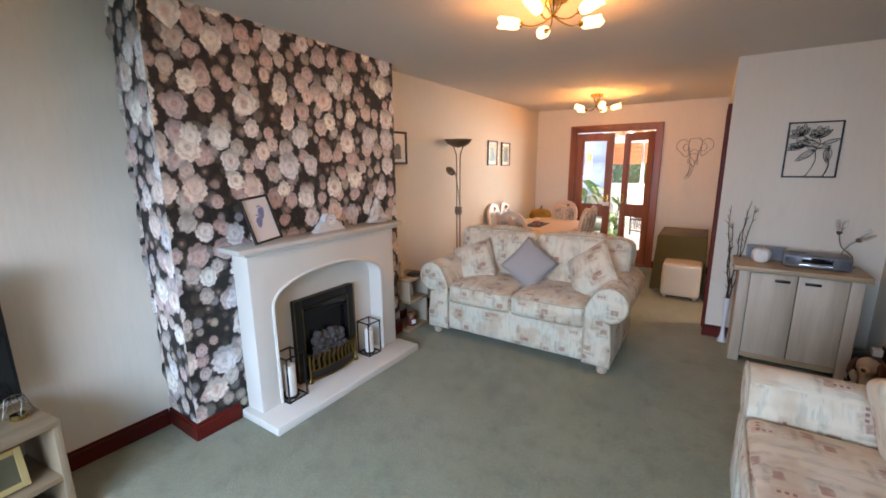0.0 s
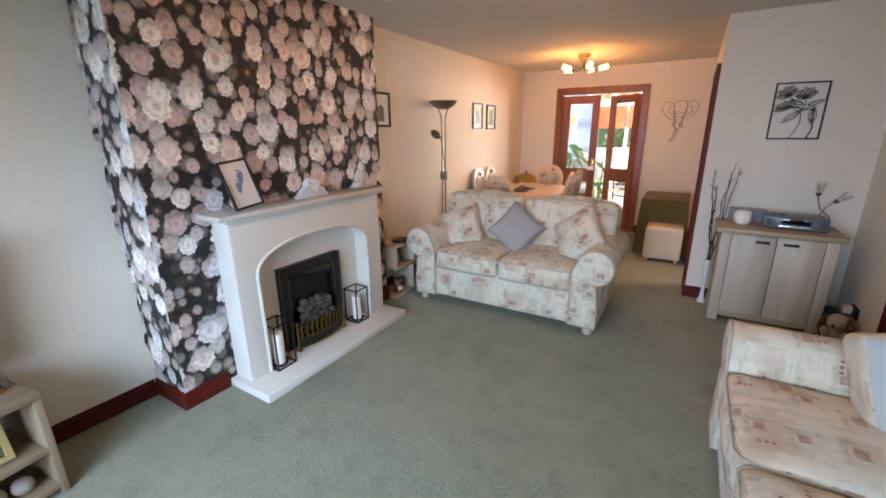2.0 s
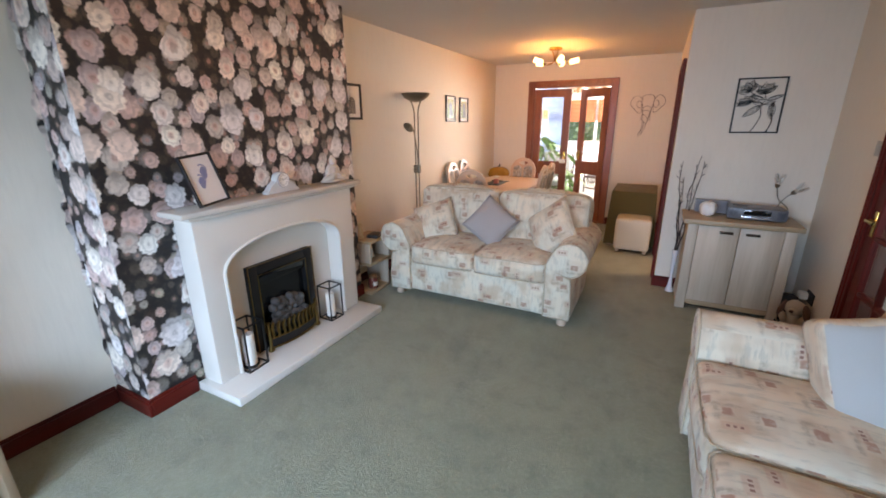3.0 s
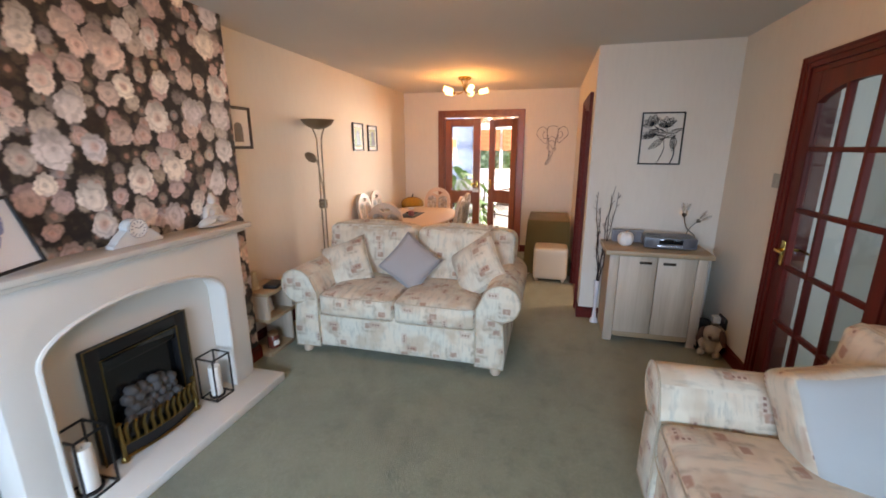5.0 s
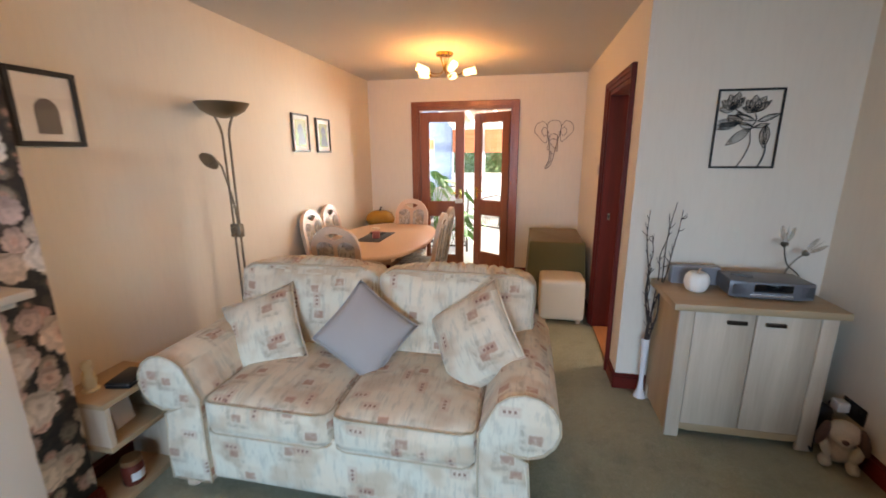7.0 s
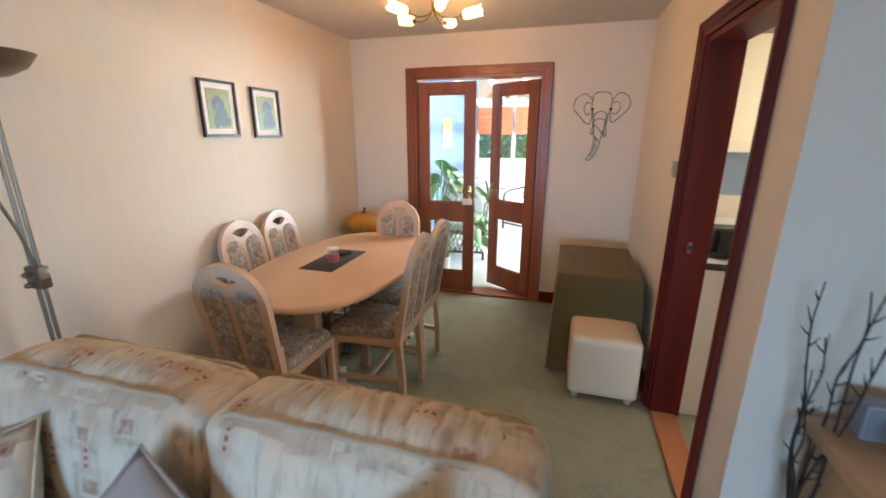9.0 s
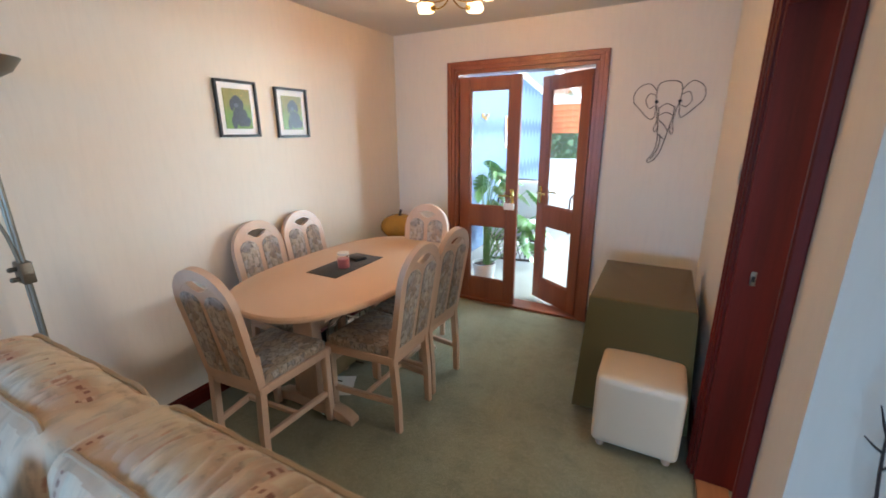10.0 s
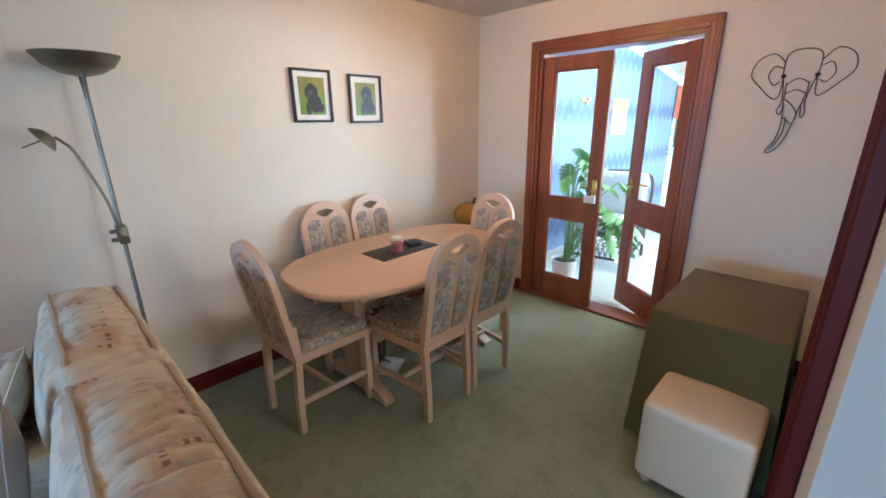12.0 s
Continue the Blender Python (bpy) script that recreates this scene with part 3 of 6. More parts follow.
part("keep", one_box(-0.006, 0.006, -0.005, 0.0, -0.012, 0.012, bevel=0.001), BLACK, strike)


# double doors
def lever(parent, x, z, y, side, into):
    """A brass lever handle on a plate; side is the way that the lever points."""
    hd = part("handle", one_box(x - 0.02, x + 0.02, y - 0.004, y + 0.004, z - 0.075, z + 0.075, bevel=0.003), BRASS, parent, "polished brass lever handle on a plate")
    bm = bm_new()
    tube(bm, bend([(x, y, z + 0.02), (x, y + into * 0.03, z + 0.02), (x + side * 0.015, y + into * 0.045, z + 0.02), (x + side * 0.10, y + into * 0.045, z + 0.018)], 5), 0.008)
    part("lever", bm, BRASS, hd)
    return hd


def glazed_leaf(name, m, w, side, label):
    """One leaf: hinge side at x 0, free side at w; two clear panes with the lock rail between."""
    d = thing(name, m, label, "door", "double doors", "structure")
    H, s, t = 1.985, 0.095, 0.02
    bm = bm_new()
    box(bm, 0, s, -t, t, 0.02, H, 0.004, 1)
    box(bm, w - s, w, -t, t, 0.02, H, 0.004, 1)
    for z0, z1 in ((0.02, 0.215), (0.735, 0.905), (H - 0.10, H)):
        box(bm, s, w - s, -t + 0.001, t - 0.001, z0, z1, 0.003, 1)
    part("frame", bm, REDWOOD, d)
    for k, (z0, z1) in enumerate(((0.215, 0.735), (0.905, H - 0.10))):
        b2 = bm_new()
        for y in (-0.014, 0.010):
            for u0, u1, v0, v1 in ((s, s + 0.012, z0, z1), (w - s - 0.012, w - s, z0, z1), (s, w - s, z0, z0 + 0.012), (s, w - s, z1 - 0.012, z1)):
                box(b2, u0, u1, y, y + 0.004, v0, v1)
        part("bead", b2, REDWOOD, d)
        pn = part("pane", one_box(s - 0.004, w - s + 0.004, -0.003, 0.003, z0 - 0.004, z1 + 0.004), GLASS, d)
        pn.visible_shadow = False
    lever(d, w - 0.045, 1.0, -t, -1, -1)
    lever(d, w - 0.045, 1.0, t, -1, 1)
    return d


glazed_leaf("door_1", pose(-1.888, 6.665, 0.0), 0.543, 1, "closed red-brown glazed leaf of the double doors")
leaf = glazed_leaf("door_2", pose(-0.797, 6.665, 0.0) @ Matrix.Rotation(radians(180 - 34), 4, "Z") @ pose(0, 0, 0), 0.543, 1, "red-brown glazed leaf standing open outwards")


# hall door: fifteen panes under an arched top rail
def hall_door():
    d = thing("door_3", pose(XR + 0.012, 2.382, 0.0, 0, 0, 90), "closed dark mahogany door with fifteen arched glass panes", "door", kind="structure")
    w, H, t, s = 0.838, 1.955, 0.02, 0.084
    bm = bm_new()
    box(bm, 0, s, -t, t, 0.01, H, 0.004, 1)
    box(bm, w - s, w, -t, t, 0.01, H, 0.004, 1)
    box(bm, s, w - s, -t + 0.001, t - 0.001, 0.01, 0.18, 0.003, 1)
    n = 14
    arch = [(s + (w - 2 * s) * i / n, 1.79 + 0.085 * math.sin(math.pi * i / n) ** 0.7) for i in range(n + 1)]
    extrude(bm, arch + [(w - s, H - 0.001), (s, H - 0.001)], 1, -t + 0.001, t - 0.001)
    part("frame", bm, MAHOG, d)
    cols = [s + (w - 2 * s) * i / 3 for i in range(4)]
    rows = [0.18, 0.525, 0.868, 1.208, 1.548, 1.79]
    for x in cols[1:3]:
        part("muntin", one_box(x - 0.013, x + 0.013, -t + 0.003, t - 0.003, 0.18, 1.87, bevel=0.004), MAHOG, d)
    for z in rows[1:5]:
        part("muntin", one_box(s, w - s, -t + 0.004, t - 0.004, z - 0.013, z + 0.013, bevel=0.004), MAHOG, d)
    for i in range(3):
        for j in range(5):
            top = rows[j + 1] if j < 4 else 1.88
            pn = part("pane", one_box(cols[i], cols[i + 1], -0.003, 0.003, rows[j], top), GLASS, d)
            pn.visible_shadow = False
    lever(d, w - 0.045, 0.945, t, -1, 1)
    lever(d, w - 0.045, 0.945, -t, -1, -1)


hall_door()

# front window
win = thing("window_1", pose(-0.75, YB - 0.06, 0.7), "wide white-framed front window", "window", kind="structure")
bm = bm_new()
for u0, u1, v0, v1 in ((-1.2, -1.13, 0, 1.4), (1.13, 1.2, 0, 1.4), (-1.13, 1.13, 0, 0.07), (-1.13, 1.13, 1.33, 1.4), (-0.43, -0.37, 0.07, 1.33), (0.37, 0.43, 0.07, 1.33)):
    box(bm, u0, u1, -0.035, 0.035, v0, v1, 0.006, 1)
part("window_frame", bm, UPVC, win)
for u0, u1 in ((-1.13, -0.43), (-0.37, 0.37), (0.43, 1.13)):
    pn = part("pane", one_box(u0, u1, -0.004, 0.004, 0.07, 1.33), GLASS, win)
    pn.visible_shadow = False
part("window_sill", one_box(-1.25, 1.25, 0.035, 0.16, -0.03, 0.0, bevel=0.006), UPVC, win)

# hall, kitchen and the garden room beyond
bm = one_box(2.6, 2.72, -1.72, 4.32, 0, TOP)
box(bm, XR + 0.12, 2.72, -1.84, -1.72, 0, TOP)
box(bm, 1.20, 1.50, 3.36, 3.48, 0, TOP)
box(bm, 1.20, 2.6, 4.20, 4.32, 0, TOP)
structure("wall_hall", bm, WALL, "cream hall walls seen through the glazed door")
structure("floor_hall", one_box(1.20, 2.72, -1.72, 4.32, -0.12, -0.002), CARPET, "grey-green hall carpet", "carpet")
bm = one_box(2.6, 2.72, 4.32, 6.75, 0, TOP)
box(bm, 0.15, 2.72, YF, YF + 0.14, 0, TOP)
structure("wall_kitchen_far", bm, plain("kitchen_wall", (0.60, 0.50, 0.38), 0.6), "beige tiled kitchen wall")
structure("floor_kitchen", one_box(0.15, 2.72, 4.32, 6.75, -0.12, -0.002), plain("kitchen_vinyl", (0.30, 0.28, 0.26), 0.4, var=0.2), "grey vinyl kitchen floor", "floor")

GX0, GX1, GY0, GY1 = -2.42, 1.5, YF + 0.14, 11.85
structure("floor_garden_room", one_box(GX0 - 0.1, GX1, GY0 - 0.08, GY1 + 0.1, -0.12, -0.004), plain("pale_vinyl", (0.44, 0.42, 0.36), 0.35, var=0.1, scale=4), "pale cream vinyl floor", "floor")
bm = extrude(bm_new(), [(GY0, 0), (GY0, 2.80), (GY1 + 0.1, 2.10), (GY1 + 0.1, 0)], 0, GX0 - 0.1, GX0)
structure("wall_garden_room_west", bm, CHEVRON, "blue garden room wall with soft zigzag bands")
bm = one_box(GX0, -1.92, GY0, GY0 + 0.012, 0, 2.5)
box(bm, -0.765, GX1, GY0, GY0 + 0.012, 0, 2.5)
box(bm, -1.92, -0.765, GY0, GY0 + 0.012, 2.035, 2.5)
structure("wall_garden_room_south", bm, BLUEWALL, "blue painted house wall")

# ---- living area: fireplace ----
def fireplace():
    f = thing("fireplace", pose(CX + 0.006, 1.87, 0), "cream stone fire surround with a low arch on a raised hearth", "fireplace")
    # local: x out of the wall, y along it
    part("hearth", one_box(0.002, 0.37, -0.68, 0.68, 0, 0.055, bevel=0.008), STONE, f, "pale cream stone hearth slab")
    w, t = 0.635, 0.16
    n = 16
    arch = [(-0.50, 0.055)]
    for i in range(n + 1):
        a = i / n
        c = -math.cos(math.pi * a)
        y = -0.015 + 0.485 * c
        z = 0.705 + 0.175 * (1 - abs(c) ** 2.2) ** 0.5
        arch.append((y, z))
    arch.append((0.47, 0.055))
    bm = bm_new()
    extrude(bm, [(-w, 0.055), (-w, 1.05), (w, 1.05), (w, 0.055)] + arch[::-1], 0, 0.002, t, 0.006)
    part("surround", bm, STONE, f)
    trim = bm_new()
    tube(trim, [(t, y, z) for y, z in arch], 0.012, 6)
    part("arch_moulding", trim, STONE, f)
    part("back_panel", one_box(0.004, 0.035, -0.50, 0.47, 0.055, 0.92), STONE, f)
    bm = one_box(0.002, t + 0.035, -w - 0.03, w + 0.03, 1.045, 1.065, bevel=0.006)
    box(bm, 0.002, t + 0.055, -w - 0.075, w + 0.075, 1.065, 1.095, 0.008)
    part("mantel_shelf", bm, MARBLE, f, "polished beige stone mantel shelf")
    return f


fireplace()


def gas_fire():
    g = thing("gas_fire", pose(CX + 0.036, 1.845, 0.055), "black inset gas fire with brass trim and ceramic coals", "fire")
    bm = bm_new()
    for y0, y1, z0, z1 in ((-0.27, -0.20, 0, 0.60), (0.20, 0.27, 0, 0.60), (-0.20, 0.20, 0.535, 0.60)):
        box(bm, 0, 0.045, y0, y1, z0, z1, 0.006)
    part("outer_frame", bm, BLACK, g)
    bm = bm_new()
    tube(bm, [(0.046, -0.272, 0), (0.046, -0.272, 0.603), (0.046, 0.272, 0.603), (0.046, 0.272, 0)], 0.004, 6)
    tube(bm, [(0.046, -0.205, 0.12), (0.046, -0.205, 0.53), (0.046, 0.205, 0.53), (0.046, 0.205, 0.12)], 0.004, 6)
    part("brass_trim", bm, OLDBRASS, g, "thin aged brass edging")
    bm = bm_new()
    box(bm, 0.002, 0.006, -0.20, 0.20, 0.02, 0.535)
    part("firebox", bm, GLOSSBLACK, g)
    part("canopy", one_box(0.006, 0.04, -0.20, 0.20, 0.46, 0.535, bevel=0.01), GLOSSBLACK, g)
    r = random.Random(8)
    for row, (z, xs, k) in enumerate(((0.125, 0.062, 8), (0.170, 0.056, 9), (0.215, 0.046, 8), (0.258, 0.036, 7), (0.295, 0.028, 4))):
        for i in range(k):
            bm = bm_new()
            bmesh.ops.create_icosphere(bm, subdivisions=2, radius=r.uniform(0.027, 0.033))
            sd = r.random() * 50
            for v in bm.verts:
                v.co = v.co * (1 + 0.34 * noise.noise(v.co * 20 + Vector((sd, 0, 0))))
            y = (-0.155 + 0.31 * (i + 0.5) / k) * (1 - 0.07 * row) + r.uniform(-0.010, 0.010)
            part("coal", bm, COAL, g, at=pose(xs + r.uniform(-0.008, 0.010), y, z + r.uniform(-0.008, 0.010), r.uniform(0, 360), r.uniform(0, 360), 0), smooth=60)
    part("ash_box", one_box(0.006, 0.075, -0.19, 0.19, 0.0, 0.11, bevel=0.006), BLACK, g)

    def bow(y):
        return 0.088 + 0.040 * (1 - (y / 0.22) ** 2)
    ys = [-0.22 + 0.022 * i for i in range(21)]
    bm = bm_new()
    extrude(bm, [(bow(y) - 0.006, y) for y in ys] + [(bow(y) - 0.014, y) for y in ys[::-1]], 2, 0.012, 0.085)
    part("fret_panel", bm, BLACK, g, "curved black panel under the fret")
    for z, rad in ((0.018, 0.007), (0.088, 0.0065)):
        part("fret_rail", tube(bm_new(), [(bow(y), y, z) for y in ys], rad, 6), OLDBRASS, g, "curved aged brass rail")
    for i in range(11):
        y = -0.195 + 0.39 * i / 10
        x = bow(y)
        bm = bm_new()
        path = bend([(x, y, 0.085), (x + 0.010, y, 0.115), (x + 0.002, y, 0.150), (x + 0.010, y, 0.185), (x + 0.022, y, 0.205)], 4)
        tube(bm, path, [0.0075 + 0.0035 * math.sin(math.pi * q / (len(path) - 1)) for q in range(len(path))], 6)
        part("fret_bar", bm, OLDBRASS, g)
    for y in (-0.215, 0.215):
        bm = bm_new()
        lathe(bm, [(0.020, 0), (0.022, 0.012), (0.010, 0.03), (0.012, 0.10), (0.009, 0.19), (0.015, 0.205), (0.0, 0.22)], 10, 0.09, y)
        part("fret_post", bm, OLDBRASS, g)


gas_fire()


def lantern(x, y, z, turn, size=1.0):
    l = thing("candle_lantern", pose(x, y, z, 0, 0, turn) @ Matrix.Scale(size, 4), "black wire box lantern holding a white pillar candle", "lantern", "hearth lanterns")
    a, h, r = 0.062, 0.27, 0.004
    bm = bm_new()
    c = [(-a, -a), (a, -a), (a, a), (-a, a)]
    for zz in (r, h):
        for i in range(4):
            (x0, y0), (x1, y1) = c[i], c[(i + 1) % 4]
            box(bm, min(x0, x1) - r, max(x0, x1) + r, min(y0, y1) - r, max(y0, y1) + r, zz - r, zz + r)
    for x0, y0 in c:
        box(bm, x0 - r, x0 + r, y0 - r, y0 + r, 0, h)
    part("wire_frame", bm, BLACK, l)
    bm = bm_new()
    lathe(bm, [(0.044, 0.0005), (0.046, 0.012), (0.038, 0.012), (0.036, 0.006)], 20)
    part("candle_tray", bm, BLACK, l)
    bm = bm_new()
    lathe(bm, [(0.033, 0.012), (0.034, 0.02), (0.034, 0.195), (0.031, 0.20), (0.012, 0.196), (0.0, 0.194)], 24)
    cd = part("candle", bm, WAX, l, "white pillar candle")
    bm = bm_new()
    tube(bm, [(0, 0, 0.192), (0.001, 0, 0.204)], 0.0015, 5)
    part("wick", bm, BLACK, cd)


lantern(-2.225, 1.455, 0.055, 2, 1.12)
lantern(-2.235, 2.21, 0.055, -3)


# ---- sofas ----
def sofa(name, m, label, group, D=0.86, scroll=0.130):
    """Two-seat scroll-arm sofa; front towards -y, origin on the floor."""
    s = thing(name, m, label, "sofa", group)
    W = 1.60
    yf, yb = -D / 2, D / 2
    bm = bm_new()
    soft_box(bm, W - 0.20, D - 0.06, 0.30, 0.03, (0, 0.012, 0), 10, m=pose(0, 0, 0.215))
    part("base", bm, SOFA, s)
    # scroll arm outline in x and z
    for sg in (-1, 1):
        prof = [(0.60, 0.07), (0.60, 0.50)]
        cx, cz, r = 0.52 + 1.9 * scroll, 0.548, scroll
        for i in range(13):
            a = radians(165 - i * 24.5)
            prof.append((cx + r * math.cos(a), cz + r * math.sin(a)))
        prof += [(0.785, 0.40), (0.80, 0.20), (0.80, 0.07)]
        bm = bm_new()
        extrude(bm, [(sg * x, z) for x, z in prof], 1, yf, yb - 0.06, 0.016)
        arm = part("arm", bm, SOFA, s, smooth=50)
        face = bm_new()
        tube(face, [(sg * x, yf + 0.004, z) for x, z in prof], 0.005, 6, True)
        part("piping", face, PIPING, arm)
    bm = bm_new()
    soft_box(bm, W - 0.06, 0.12, 0.72, 0.04, (0, 0.01, 0), 10, m=pose(0, yb - 0.065, 0.43))
    part("back_frame", bm, SOFA, s)
    for sg in (-1, 1):
        bm = bm_new()
        soft_box(bm, 0.595, D - 0.18, 0.18, 0.05, (0.004, 0.018, 0.028), 14, 0.004, pose(sg * 0.299, yf + (D - 0.18) / 2 + 0.002, 0.415), sg * 3.0)
        cu = part("seat_cushion", bm, SOFA, s, smooth=60)
        for z in (0.342, 0.49):
            pb = bm_new()
            x0, x1, y0, y1, rr = sg * 0.299 - 0.29, sg * 0.299 + 0.29, yf - 0.004, yf + D - 0.185, 0.05
            loop = []
            for cxx, cyy, st in ((x1 - rr, y1 - rr, 0), (x0 + rr, y1 - rr, 90), (x0 + rr, y0 + rr, 180), (x1 - rr, y0 + rr, 270)):
                for k in range(5):
                    a = radians(st + k * 22.5)
                    loop.append((cxx + rr * math.cos(a), cyy + rr * math.sin(a), z + 0.003 * math.sin(9 * a)))
            tube(pb, loop, 0.0038, 6, True)
            part("piping", pb, PIPING, cu)
        bm = bm_new()
        soft_box(bm, 0.800, 0.25, 0.475, 0.050, (0.008, 0.045, 0.034), 30, 0.012, Matrix.Identity(4), sg * 5.0)
        for v in bm.verts:
            if v.co.z > 0.17:
                v.co += Vector((0, 0.005 * noise.noise(v.co * 22), 0.005 * noise.noise(v.co * 34)))
        gather = bm_new()
        nx, ny, rows = 150, 10, []
        for i in range(nx + 1):
            x = -0.363 + 0.726 * i / nx
            row = []
            for j in range(ny + 1):
                v = -1 + 2 * j / ny
                y = 0.094 * v
                top = 0.2375 + 0.034 * (1 - (x / 0.40) ** 2) * (1 - (y / 0.125) ** 2)
                ph = x * 64 + 2.8 * noise.noise(Vector((x * 7, y * 5, sg * 3.3))) + 1.2 * noise.noise(Vector((x * 25, y * 14, 7)))
                fold = abs(math.sin(ph)) ** 0.55 + 0.22 * noise.noise(Vector((x * 90, y * 18, 2)))
                row.append(gather.verts.new((x, y, top - 0.010 + (1 - 0.8 * v ** 4) * (0.008 + 0.017 * fold) - 0.024 * abs(x / 0.363) ** 7)))
            rows.append(row)
        for i in range(nx):
            for j in range(ny):
                gather.faces.new((rows[i][j], rows[i + 1][j], rows[i + 1][j + 1], rows[i][j + 1]))
        gather.transform(pose(sg * 0.404, yb - 0.190, 0.670, -7, 0, 0))
        bm.transform(pose(sg * 0.404, yb - 0.190, 0.670, -7, 0, 0))
        bc = part("back_cushion", bm, SOFA, s, smooth=70)
        part("gathered_border", gather, SOFA, bc, "gathered boxing strip", smooth=80)
        for yy in (-0.10, 0.10):
            pb = bm_new()
            loop = []
            hx, hz, rr = 0.384, 0.230, 0.08
            for cxx, czz, st in ((hx - rr, hz - rr, 0), (-hx + rr, hz - rr, 90), (-hx + rr, -hz + rr, 180), (hx - rr, -hz + rr, 270)):
                for k in range(6):
                    a = radians(st + k * 18)
                    x, z = cxx + rr * math.cos(a), czz + rr * math.sin(a)
                    loop.append(Vector((x * 1.01, yy, z * 1.02 + 0.030 * (1 - (x / hx) ** 2) * (1 if z > 0 else -1))))
            fine = []
            for i in range(len(loop)):
                a, b = loop[i], loop[(i + 1) % len(loop)]
                k = max(1, int((b - a).length / 0.04))
                fine += [a + (b - a) * j / k + Vector((0, 0.004 * noise.noise((a + (b - a) * j / k) * 14), 0.004 * noise.noise((a + (b - a) * j / k) * 17))) for j in range(k)]
            tube(pb, fine, 0.0075, 6, True)
            pb.transform(pose(sg * 0.404, yb - 0.190, 0.670, -7, 0, 0))
            part("piping", pb, PIPING, bc)
    for sx in (-0.74, 0.74):
        for sy in (yf + 0.06, yb - 0.08):
            bm = bm_new()
            lathe(bm, [(0.024, 0.0), (0.036, 0.012), (0.038, 0.035), (0.030, 0.055), (0.026, 0.072)], 16, sx, sy)
            part("foot", bm, BEECH, s, "turned pale beech bun foot")
    return s


sofa("sofa", pose(-1.335, 3.36, 0), "cream two-seat sofa with scroll arms and faded rust pattern", "matching sofas", 0.89)
sofa("sofa", pose(0.642, 1.375, 0, 0, 0, -90), "cream patterned scroll-arm sofa along the side wall", "matching sofas", 0.93, 0.117)


def cushion(m, material, label, w=0.44, t=0.15, seed=0.0, reverse=None):
    c = thing("cushion", m, label, "cushion", "scatter cushions")
    bm = bm_new()
    if reverse is None:
        pillow(bm, w, w, t, 16, seed)
    else:
        soft_box(bm, w, t, w * 0.88, 0.04, (0.01, 0.04, 0.012), 22, 0.010, None, seed)
    cover = part("cover", bm, material, c, smooth=180)
    if reverse is not None:
        cover.data.materials.append(reverse)
        for q in cover.data.polygons:
            q.material_index = 1 if q.normal.y > -0.75 else 0
    bm = bm_new()
    e = []
    for k in range(4):
        for i in range(8):
            a = 2 * i / 8 - 1
            p = 1 - 0.07 * (1 - a * a)
            e.append([(a * w / 2, 0, -w / 2 * p), (w / 2 * p, 0, a * w / 2), (-a * w / 2, 0, w / 2 * p), (-w / 2 * p, 0, -a * w / 2)][k])
    tube(bm, e, 0.004, 5, True)
    if reverse is None:
        part("piping", bm, material, cover)
    else:
        bm.free()


cushion(pose(-1.89, 3.33, 0.628, -32, -20, 14), SOFA, "cream and rust patterned square scatter cushion", 0.40, 0.15, 1.0)
cushion(pose(-1.335, 3.33, 0.668, -29, 36, -4), MAUVE, "plain mauve-grey square scatter cushion on its corner", 0.365, 0.13, 2.0)
cushion(pose(-0.80, 3.33, 0.675, -28, -36, -12), SOFA, "cream and rust scatter cushion tipped on its corner", 0.425, 0.16, 3.0)
cushion(pose(0.87, 1.52, 0.765, 0, 0, -90) @ pose(0, 0, 0, -16, 6, 10), SOFA, "cream patterned cushion against the sofa back", 0.46, 0.15, 4.0)
cushion(pose(0.83, 1.86, 0.615, -22, -13, 0), PALECLOTH, "pale grey square cushion with a patterned back", 0.54, 0.23, 5.0, SOFA)


# ---- dining area ----
def dining_table():
    t = thing("dining_table", pose(-1.90, 5.185, 0), "oval limed beech dining table on twin pedestals", "table")
    a, b = 0.47, 0.79
    n = 64

    def ring(k, z):
        out = []
        for i in range(n):
            th = 2 * math.pi * i / n
            c, s = math.cos(th), math.sin(th)
            out.append(((a - k) * math.copysign(abs(c) ** 0.74, c), (b - k) * math.copysign(abs(s) ** 0.82, s), z))
        return out
    bm = bm_new()
    rings = [[bm.verts.new(p) for p in ring(k, z)] for k, z in ((0.03, 0.712), (0.008, 0.714), (0.0, 0.724), (0.001, 0.736), (0.010, 0.745), (0.014, 0.743), (0.020, 0.745))]
    for r0, r1 in zip(rings, rings[1:]):
        for i in range(n):
            bm.faces.new((r0[i], r0[(i + 1) % n], r1[(i + 1) % n], r1[i]))
    bm.faces.new(rings[0]), bm.faces.new(rings[-1])
    part("tabletop", bm, BEECHY, t, smooth=40)
    part("apron", one_box(-0.27, 0.27, -0.56, 0.56, 0.655, 0.712, bevel=0.004), BEECHY, t)
    for y in (-0.44, 0.44):
        part("pedestal", one_box(-0.075, 0.075, y - 0.035, y + 0.035, 0.07, 0.66, bevel=0.01), BEECH, t)
        bm = bm_new()
        pts = [(-0.30, 0), (-0.30, 0.028), (-0.24, 0.06), (-0.10, 0.085), (0.10, 0.085), (0.24, 0.06), (0.30, 0.028), (0.30, 0), (0.22, 0), (0.14, 0.022), (-0.14, 0.022), (-0.22, 0)]
        extrude(bm, pts, 1, y - 0.035, y + 0.035, 0.008)
        part("pedestal_foot", bm, BEECH, t)
    part("stretcher", one_box(-0.02, 0.02, -0.41, 0.41, 0.22, 0.30, bevel=0.006), BEECHY, t)


dining_table()


